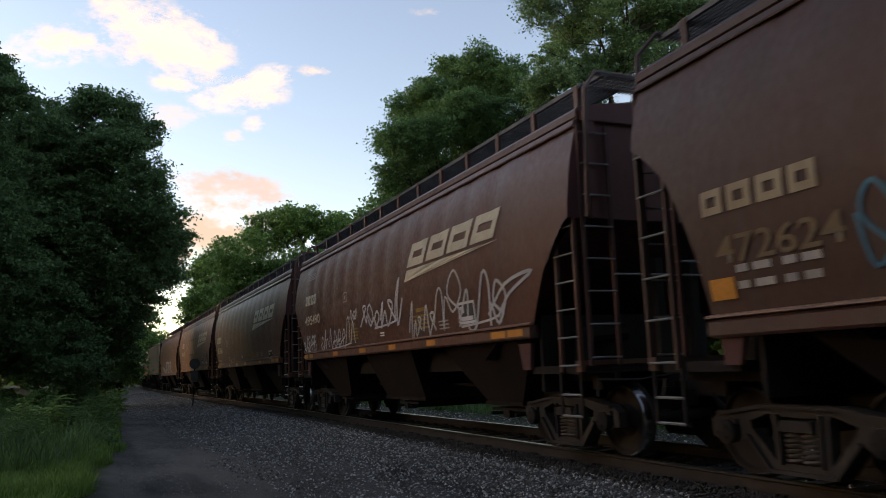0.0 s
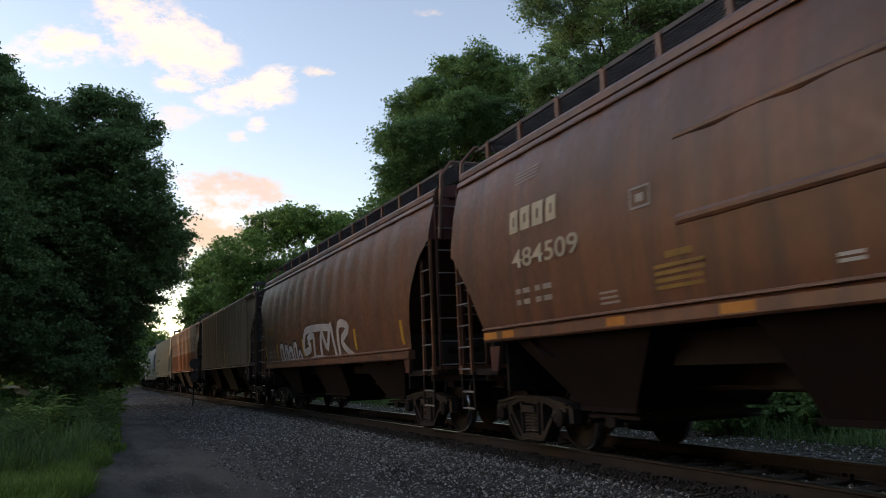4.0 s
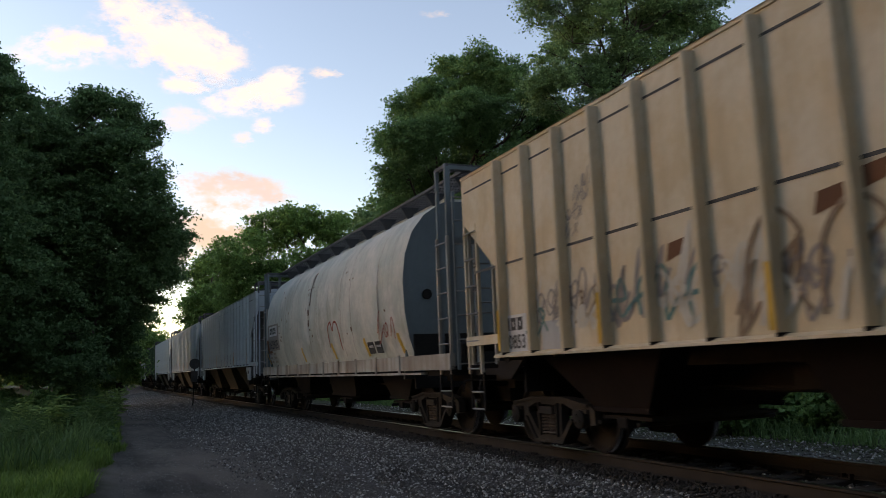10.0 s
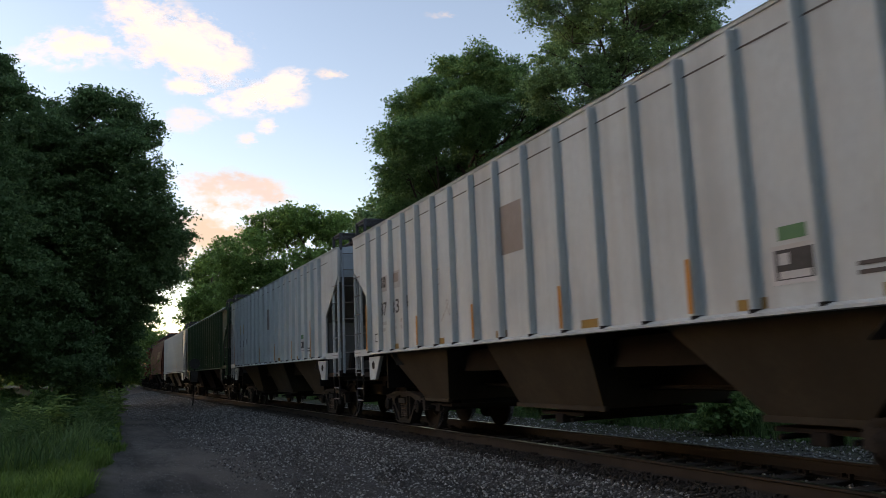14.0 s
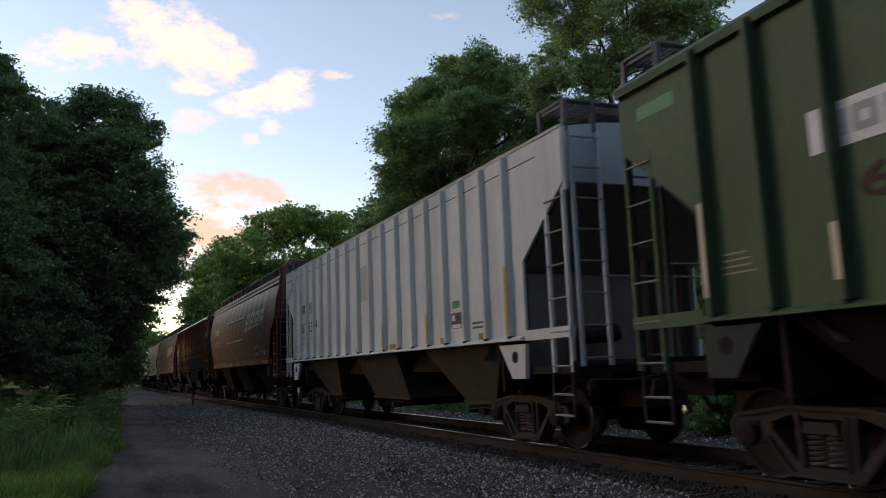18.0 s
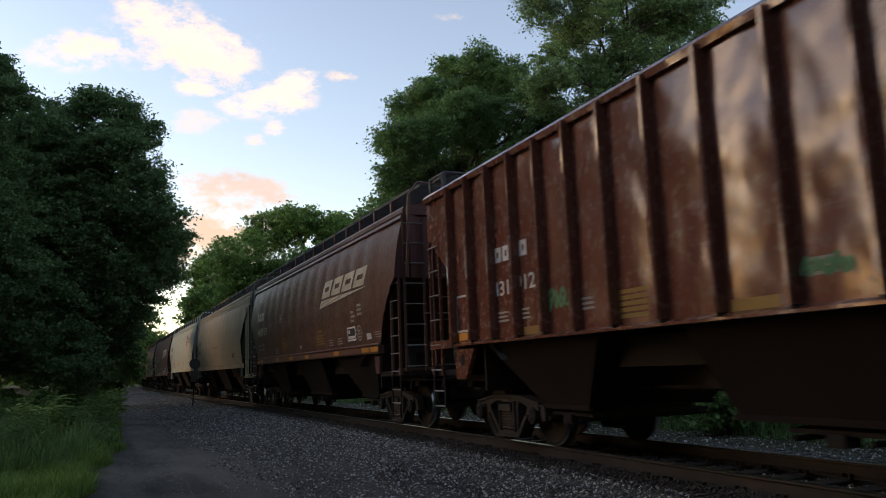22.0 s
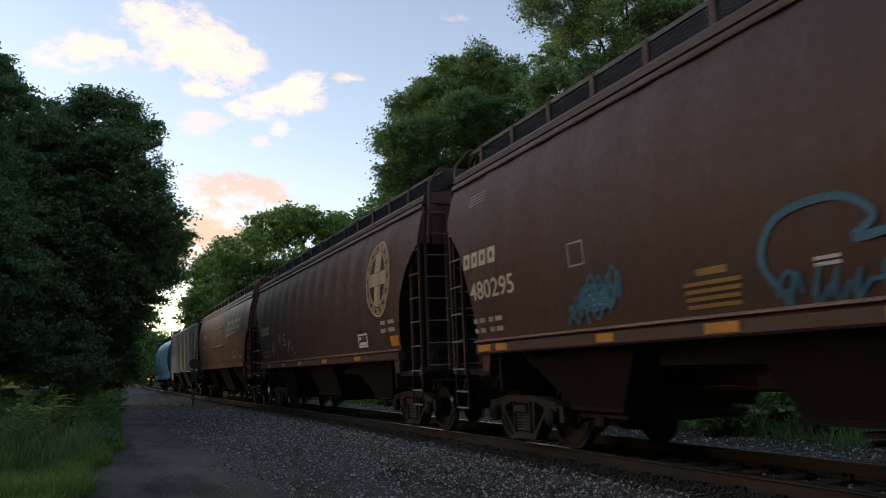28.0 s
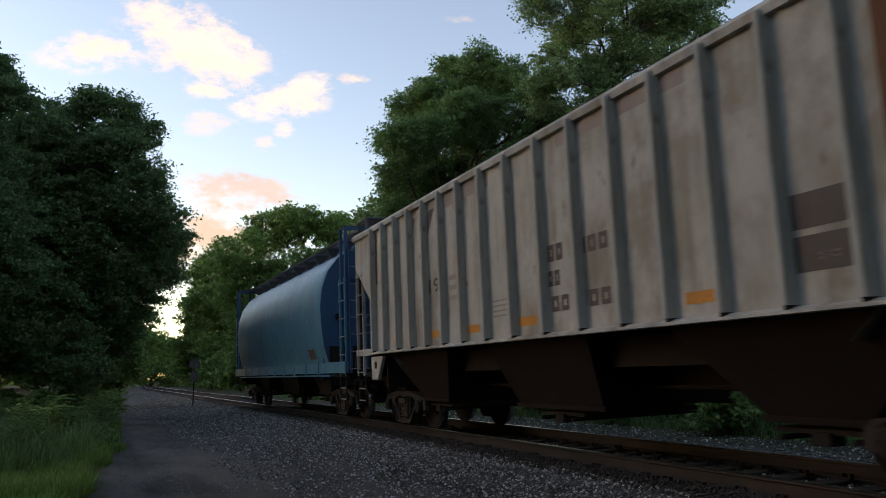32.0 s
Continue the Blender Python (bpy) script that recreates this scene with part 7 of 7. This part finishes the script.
    s.depth = lambda z: 1.572
    reflectors(s, ((2.6, 0.45), (5.2, 0.4), (9.4, 0.4), (12.0, 0.4)), 1.585, 1.685, AMBER_DIM)
    s = ch(18, "pale sage covered hopper with red and blue shield emblem", sage, ends=sage_end, upper=sage_upper, lip=sage)
    s.poly("shield", [(11.15, 3.2), (11.5, 3.1), (11.85, 3.2), (11.85, 3.72), (11.5, 3.8), (11.15, 3.72)], RED_SPRAY, "red shield emblem")
    s.poly("shield_band", [(11.15, 3.55), (11.85, 3.55), (11.85, 3.74), (11.15, 3.74)], BLUE_SPRAY, "blue band of the shield", 0.004)
    s.number("BUILDING", 11.97, 3.47, 3.6, DARK_LETTER, 1.05, "painted words")
    s.number("AMERICA", 11.97, 3.28, 3.41, DARK_LETTER, 0.95, "painted words")
    s.blocks(1.23, 3.1, 2.3, 3.36, 4, DARK_LETTER)
    s.number("22794", 1.22, 2.52, 2.78, DARK_LETTER, 1.3)
    dims(s, 1.3, 2.0, patch_taupe, 7)
    panel(s, 12.4, 1.92, 12.82, 2.2, WHITE)
    s.scrawl(2.9, 1.85, 4.3, 2.25, 2, 0.05, RED_SPRAY, 370)
    s.scrawl(6.2, 1.95, 7.3, 2.3, 2, 0.05, RED_SPRAY, 371)
    s.bars(8.9, 1.9, 10.1, 2.2, 4, patch_taupe, 0.35, 0.2, 5)
    right_block(s, 12.4)
    s.depth = lambda z: 1.572
    reflectors(s, ((8.3, 0.4), (10.6, 0.4), (12.98, 0.45), (13.5, 0.45)), 1.585, 1.685)
    s = ch(19, "brown covered hopper with turquoise scrawls", old_brown, round_cut=True)
    new_hopper(s, (0.79, 2.71, 2.0, 2.95), (1.0, 2.2, 2.48, 2.48), "480295", (12.59, 1.68, 13.17, 1.98), (10.15, 2.82, 14.15, 3.46), amber=((6.0, 1.66), (8.87, 1.66)), squares=False, round_cut=True)
    s.frame_box("square_stencil", 3.95, 2.35, 4.3, 2.65, DIM_WHITE, 0.025)
    for k in range(4):
        s.scrawl(3.75 + 0.14 * k, 1.66 + 0.08 * k, 4.75 + 0.08 * k, 2.0 + 0.07 * k, 2, 0.055, BLUE_SPRAY, 400 + 7 * k, "turquoise sprayed scrawl")
    s.stroke("spray_stroke", [(7.3, 1.6), (7.05, 2.0), (7.3, 2.35), (7.9, 2.4), (8.2, 2.2), (8.0, 2.05), (8.6, 2.15), (8.75, 2.5), (8.5, 2.0), (8.9, 1.95)], 0.07, BLUE_SPRAY, "turquoise sprayed loop", 0.003)
    s.scrawl(7.1, 1.62, 8.9, 1.88, 4, 0.05, BLUE_SPRAY, 402, "turquoise sprayed scrawl")
    s.scrawl(9.8, 1.62, 12.2, 1.84, 8, 0.04, SILVER_SPRAY, 403, "small silver sprayed scrawl")
    s = ch(20, "brown covered hopper with round cream emblem", old_brown, round_cut=True)
    def ring(k):
        return [(13.93 + 0.74 * k * math.cos(t), 3.08 + 0.80 * k * math.sin(t)) for t in np.linspace(0, 2 * math.pi, 33)]
    s.stroke("round_emblem_rim", ring(0.97), 0.045, worn_cream, "cream ring of the round emblem")
    s.stroke("round_emblem_band", ring(0.84), 0.13, faded_cream, "faded cream band of the round emblem", 0.001)
    s.stroke("round_emblem_rim", ring(0.70), 0.045, worn_cream, "cream ring of the round emblem", 0.002)
    s.rect("round_emblem_bar", 13.44, 2.94, 14.42, 3.22, worn_cream, extra=0.004)
    s.rect("round_emblem_bar", 13.74, 2.55, 14.12, 2.93, worn_cream, extra=0.004)
    s.rect("round_emblem_bar", 13.74, 3.23, 14.12, 3.61, worn_cream, extra=0.004)
    for k in range(14):
        t = 2 * math.pi * k / 14
        c = (13.93 + 0.62 * math.cos(t), 3.08 + 0.67 * math.sin(t))
        s.rect("round_emblem_dash", c[0] - 0.05, c[1] - 0.04, c[0] + 0.05, c[1] + 0.04, old_brown, extra=0.005)
    s.blocks(1.42, 2.5, 2.8, 2.76, 4, worn_cream)
    s.number("474309", 1.54, 2.03, 2.29, FAINT_AMBER, 1.52)
    dims(s, 1.6, 1.75, DIM_WHITE, 9)
    panel(s, 12.42, 1.7, 13.05, 2.0, WHITE)
    s.scrawl(3.0, 1.80, 3.5, 2.15, 1, 0.03, SILVER_SPRAY, 420, "thin pale scrawl")
    s.frame_box("square_stencil", 4.15, 2.15, 4.45, 2.4, DIM_WHITE, 0.025)
    s.rect("square_mark", 4.23, 2.22, 4.35, 2.32, DIM_WHITE)
    s.stroke("spray_stroke", [(5.15, 2.32), (4.95, 2.4), (4.85, 2.28), (5.1, 2.18), (5.05, 2.05), (4.85, 2.1)], 0.035, SILVER_SPRAY, "thin pale sprayed curl", 0.003)
    s.stroke("spray_stroke", [(5.3, 1.75), (5.5, 2.05), (5.75, 2.2), (5.65, 1.9)], 0.03, SILVER_SPRAY, "thin pale sprayed stroke", 0.003)
    s.stroke("spray_stroke", [(5.95, 1.7), (6.05, 2.0), (6.2, 1.75), (6.4, 1.85)], 0.03, SILVER_SPRAY, "thin pale sprayed stroke", 0.003)
    for k in range(4):
        s.bars(14.0 + 0.45 * (k % 2), 1.95 + 0.16 * (k // 2), 14.36 + 0.45 * (k % 2), 2.03 + 0.16 * (k // 2), 1, DIM_WHITE, 1.0, 0.2, k)
    s.rect("orange_patch", 14.5, 1.66, 14.95, 1.86, ORANGE)
    s.depth = lambda z: 1.572
    reflectors(s, ((2.3, 0.4), (4.5, 0.4), (6.6, 0.45), (9.3, 0.45), (12.1, 0.45)), 1.415, 1.515)
    s = ch(21, "red-brown covered hopper with stiffened side panel and emblem", red)
    new_hopper(s, (2.3, 3.06, 3.45, 3.32), (2.29, 2.53, 3.95, 2.77), "484927", (12.0, 1.92, 12.56, 2.24), (9.9, 2.83, 13.97, 3.54), spots=((1.05, 0.38), (1.5, 0.38), (4.0, 0.4), (6.3, 0.5), (8.3, 0.4), (11.0, 0.4), (13.3, 0.5), (13.9, 0.5)))
    right_block(s, 12.5)
    side_ribs(s, 5.95, 9.6, (2.55, 3.41), red)

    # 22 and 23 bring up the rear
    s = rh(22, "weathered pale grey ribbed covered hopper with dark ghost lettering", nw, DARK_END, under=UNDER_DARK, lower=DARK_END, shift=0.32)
    for k, (a0, a1) in enumerate(((3.35, 3.9), (4.05, 4.85))):
        s.poly("ghost_letter", [(a0, 3.2), (a0 + 0.2, 3.2), (a1, 4.0), (a1 - 0.25, 4.0)], patch_dark, "dark ghost of a large letter")
    for a0, z0, a1, z1 in ((8.45, 2.5, 9.05, 2.72), (9.35, 2.5, 10.05, 2.7), (8.45, 2.18, 8.95, 2.38), (8.45, 1.85, 9.15, 2.05), (9.3, 1.85, 10.05, 2.05)):
        s.blocks(a0, z0, a1, z1, 3, patch_dark, "faded lettering as plain blocks")
    s.number("19", 4.5, 2.5, 2.75, DARK_LETTER, 0.5)
    for k in range(3):
        s.bars(5.4, 2.3 + 0.17 * k, 6.2, 2.38 + 0.17 * k, 1, patch_taupe, 1.0, 0.4, k)
    s.bars(7.0, 1.9, 7.6, 2.2, 4, patch_taupe, 0.35)
    s.rect("dark_panel", 12.65, 2.22, 13.2, 2.52, patch_dark)
    s.rect("dark_panel", 12.65, 1.86, 13.2, 2.16, patch_dark)
    s.bars(12.9, 1.95, 13.1, 2.03, 2, DIM_WHITE, 0.5)
    for a, w in ((2.5, 0.3), (4.5, 0.4), (6.0, 0.5), (7.78, 0.5), (11.25, 0.42), (13.8, 0.45)):
        s.rect("amber_strip", a, 1.72, a + w, 1.84, ORANGE, "amber reflective patch")
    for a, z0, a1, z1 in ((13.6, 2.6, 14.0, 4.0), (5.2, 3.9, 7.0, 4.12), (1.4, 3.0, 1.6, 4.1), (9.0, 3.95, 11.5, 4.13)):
        s.rect("rust_and_taupe_patch", a, z0, a1, z1, patch_rust if z0 < 3.5 else patch_taupe, "rust-brown streak, plain taupe band under the eave")
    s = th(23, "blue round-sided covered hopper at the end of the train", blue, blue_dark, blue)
    s.rect("rust_spot", 12.2, 1.55, 12.8, 1.82, patch_rust, "rust-brown patch")


# ---- the train: where each car's ends stand along the line at the start, front then rear ----
PACE, PICK_UP = 11.4296, 0.3438


def advance(t):
    return PACE * t + PICK_UP * (t - 16) ** 2 / 100


ENDS = [(-7.75, 8.03), (9.37, 24.28), (25.55, 41.16), (42.54, 58.34), (59.42, 75.06), (76.33, 92.18), (93.51, 109.40), (110.68, 126.18),
        (126.86, 142.91), (144.38, 160.49), (161.91, 177.88), (179.18, 195.67), (196.98, 213.09), (214.43, 230.66), (232.13, 247.62), (248.80, 264.88),
        (266.47, 282.07), (283.26, 299.36), (300.78, 315.90), (317.11, 332.88), (334.28, 350.31), (351.74, 367.24), (368.65, 384.32), (385.20, 400.99)]
TRAIN = []


def half(i):
    return (ENDS[i][1] - ENDS[i][0]) / 2


def couple(i, root):
    TRAIN.append((root, (ENDS[i][0] + ENDS[i][1]) / 2))


BROWN = (0.104, 0.038, 0.024)
RED_BROWN = (0.152, 0.042, 0.026)
flat = lambda z: 1.52

build_cars()

# ---- clouds: thin drifting sheets far above the woods ----


def cloud_material(name, colour, glow, seed, cover, thick):
    """A sheet of vapour that thins out raggedly towards its rim."""
    m, n, l, p = shader(name)
    n.remove(p)
    tc = n.new("ShaderNodeTexCoord")
    def field(scale, detail, rough, shift):
        mp = n.new("ShaderNodeMapping")
        mp.inputs["Location"].default_value = (seed + shift, seed * 1.7, 0)
        mp.inputs["Scale"].default_value = (0.62, 1.15, 1)
        l.new(tc.outputs["Object"], mp.inputs["Vector"])
        t = n.new("ShaderNodeTexNoise")
        t.inputs["Scale"].default_value, t.inputs["Detail"].default_value, t.inputs["Roughness"].default_value = scale, detail, rough
        l.new(mp.outputs["Vector"], t.inputs["Vector"])
        return t.outputs["Fac"]
    g = n.new("ShaderNodeTexGradient")
    g.gradient_type = "SPHERICAL"
    mg = n.new("ShaderNodeMapping")
    mg.inputs["Location"].default_value = (-1, -1, 0)
    mg.inputs["Scale"].default_value = (2, 2, 0)
    l.new(tc.outputs["Generated"], mg.inputs["Vector"])
    l.new(mg.outputs["Vector"], g.inputs["Vector"])
    a = n.new("ShaderNodeMath")
    a.operation = "MULTIPLY_ADD"
    l.new(g.outputs["Fac"], a.inputs[0])
    a.inputs[1].default_value = 0.55
    l.new(times(n, l, ramp(n, l, field(0.0105, 11, 0.66, 0.0), 0.26, 0.74), 1.0), a.inputs[2])
    d = times(n, l, ramp(n, l, a.outputs[0], 0.66 - cover, 1.06 - cover), thick)
    edge = n.new("ShaderNodeMath")
    edge.operation = "MULTIPLY"
    l.new(d, edge.inputs[0])
    l.new(ramp(n, l, g.outputs["Fac"], 0.0, 0.35), edge.inputs[1])
    em = n.new("ShaderNodeEmission")
    c = mixc(n, l, ramp(n, l, field(0.005, 3, 0.5, 31.0), 0.38, 0.62), colour[0], colour[1])
    l.new(c, em.inputs["Color"])
    em.inputs["Strength"].default_value = glow
    tr = n.new("ShaderNodeBsdfTransparent")
    mx = n.new("ShaderNodeMixShader")
    l.new(edge.outputs[0], mx.inputs[0])
    l.new(tr.outputs[0], mx.inputs[1])
    l.new(em.outputs[0], mx.inputs[2])
    l.new(mx.outputs[0], n["Material Output"].inputs[0])
    return m


CLOUDS = []


def sky_dir(x, y):
    """The direction of a point of the view, in thousandths of its half width, from its middle."""
    h = math.tan(radians(58.498) / 2)
    return (VIEW.to_3x3() @ Vector((x / 1000 * h, y / 1000 * h, -1))).normalized()


def cloud(x, y, w, h, colour, glow, seed, cover, label, lean=0.0, pace=1.0):
    far = 3200.0
    k = far * math.tan(radians(58.498) / 2) / 1000
    d = sky_dir(x, y)
    s = Shape().add([(-w * k / 2, -h * k / 2, 0), (w * k / 2, -h * k / 2, 0), (w * k / 2, h * k / 2, 0), (-w * k / 2, h * k / 2, 0)], [(0, 1, 2, 3)])
    ob = new("cloud", s.mesh("cloud", cloud_material("cloud_vapour", colour, glow, seed, cover, 0.95 if cover > 0.05 else 0.6)))
    tagged(ob, label, "cloud", "drifting evening clouds", "structure")
    ob.matrix_basis = Matrix.Translation(Vector(EYE) + d * far) @ VIEW.to_3x3().to_4x4() @ pose(0, 0, 0, 0, 0, lean)
    CLOUDS.append((ob, ob.matrix_basis.copy(), pace))
    return ob


WARM, PINK, GLOW = ((1.0, 0.985, 0.975), (1.0, 0.955, 0.92)), ((0.99, 0.925, 0.88), (0.86, 0.84, 0.87)), ((1.0, 0.90, 0.75), (0.98, 0.88, 0.74))
cloud(-632, 470, 400, 200, WARM, 0.35, 3.0, 0.10, "broad white evening cloud with ragged edges", -14, 0.9)
cloud(-590, 455, 260, 120, WARM, 0.36, 63.0, 0.16, "bright thick middle of the broad cloud", -12, 0.9)
cloud(-868, 462, 280, 104, WARM, 0.34, 40.0, 0.10, "thin pale cloud bank", 4, 0.85)
cloud(-720, 556, 200, 80, WARM, 0.35, 77.0, 0.10, "small white cloud above the broad one", 0, 0.95)
cloud(-462, 346, 260, 92, WARM, 0.36, 101.0, 0.16, "small white evening cloud", 4, 1.1)
cloud(-398, 385, 150, 70, WARM, 0.36, 133.0, 0.12, "small white cloud shred", 10, 1.1)
cloud(-605, 297, 210, 76, WARM, 0.32, 151.0, 0.02, "soft pale cloud", 0, 0.9)
cloud(-600, 374, 150, 52, WARM, 0.34, 171.0, 0.08, "small white cloud shred", 0, 0.95)
cloud(-420, 283, 80, 46, WARM, 0.34, 191.0, 0.10, "tiny white cloud puff", 0, 0.85)
cloud(-462, 252, 90, 46, WARM, 0.32, 197.0, 0.06, "tiny pale cloud puff", 0, 0.85)
cloud(-279, 399, 120, 40, WARM, 0.32, 211.0, 0.06, "tiny white cloud wisp", -6, 1.1)
cloud(-30, 535, 110, 34, WARM, 0.28, 221.0, 0.0, "faint white cloud wisp", 0, 1.0)
cloud(-478, 136, 330, 108, PINK, 0.285, 231.0, 0.12, "peach-tinted cloud low over the woods", -8, 0.2)
cloud(-520, 20, 420, 240, GLOW, 0.27, 251.0, 0.10, "warm bright haze low over the woods", 0, 0.15)


# ---- everything that moves ----
def motions():
    for root, mid in TRAIN:
        rows = []
        for k in range(65):
            t = k * 0.5
            u = mid - advance(t)
            a, b = on_line(u - 6.1), on_line(u + 6.1)
            yaw = math.degrees(math.atan2(-(b.x - a.x), b.y - a.y))
            c = (a + b) / 2
            rows.append((t, pose(c.x, c.y, 0, 0, 0, yaw) @ pose(0, 0, 0, 0, -math.degrees(CANT), 0)))
        walk(root, rows)
    # the wheels roll; all the wheel pairs at one end of their trucks turn alike
    for group in WHEELSETS:
        first = group[0]
        where = first.matrix_basis.translation.copy()
        walk(first, [(k / 30, Matrix.Translation(where) @ pose(0, 0, 0, math.degrees((advance(k / 30) - advance(0)) / 0.457) % 360, 0, 0)) for k in range(0, 961)])
        for other in group[1:]:
            other.rotation_mode = "QUATERNION"
            other.animation_data_create()
            other.animation_data.action = first.animation_data.action
            other.animation_data.action_slot = first.animation_data.action_slot
    side = VIEW.to_3x3() @ Vector((1, -0.2, 0))
    for ob, m, pace in CLOUDS:
        drift = 3200.0 * math.tan(radians(58.498) / 2) / 784 * 62 * pace
        walk(ob, [(0.0, m), (16.0, Matrix.Translation(side * drift * 0.5) @ m), (32.0, Matrix.Translation(side * drift) @ m)])


motions()
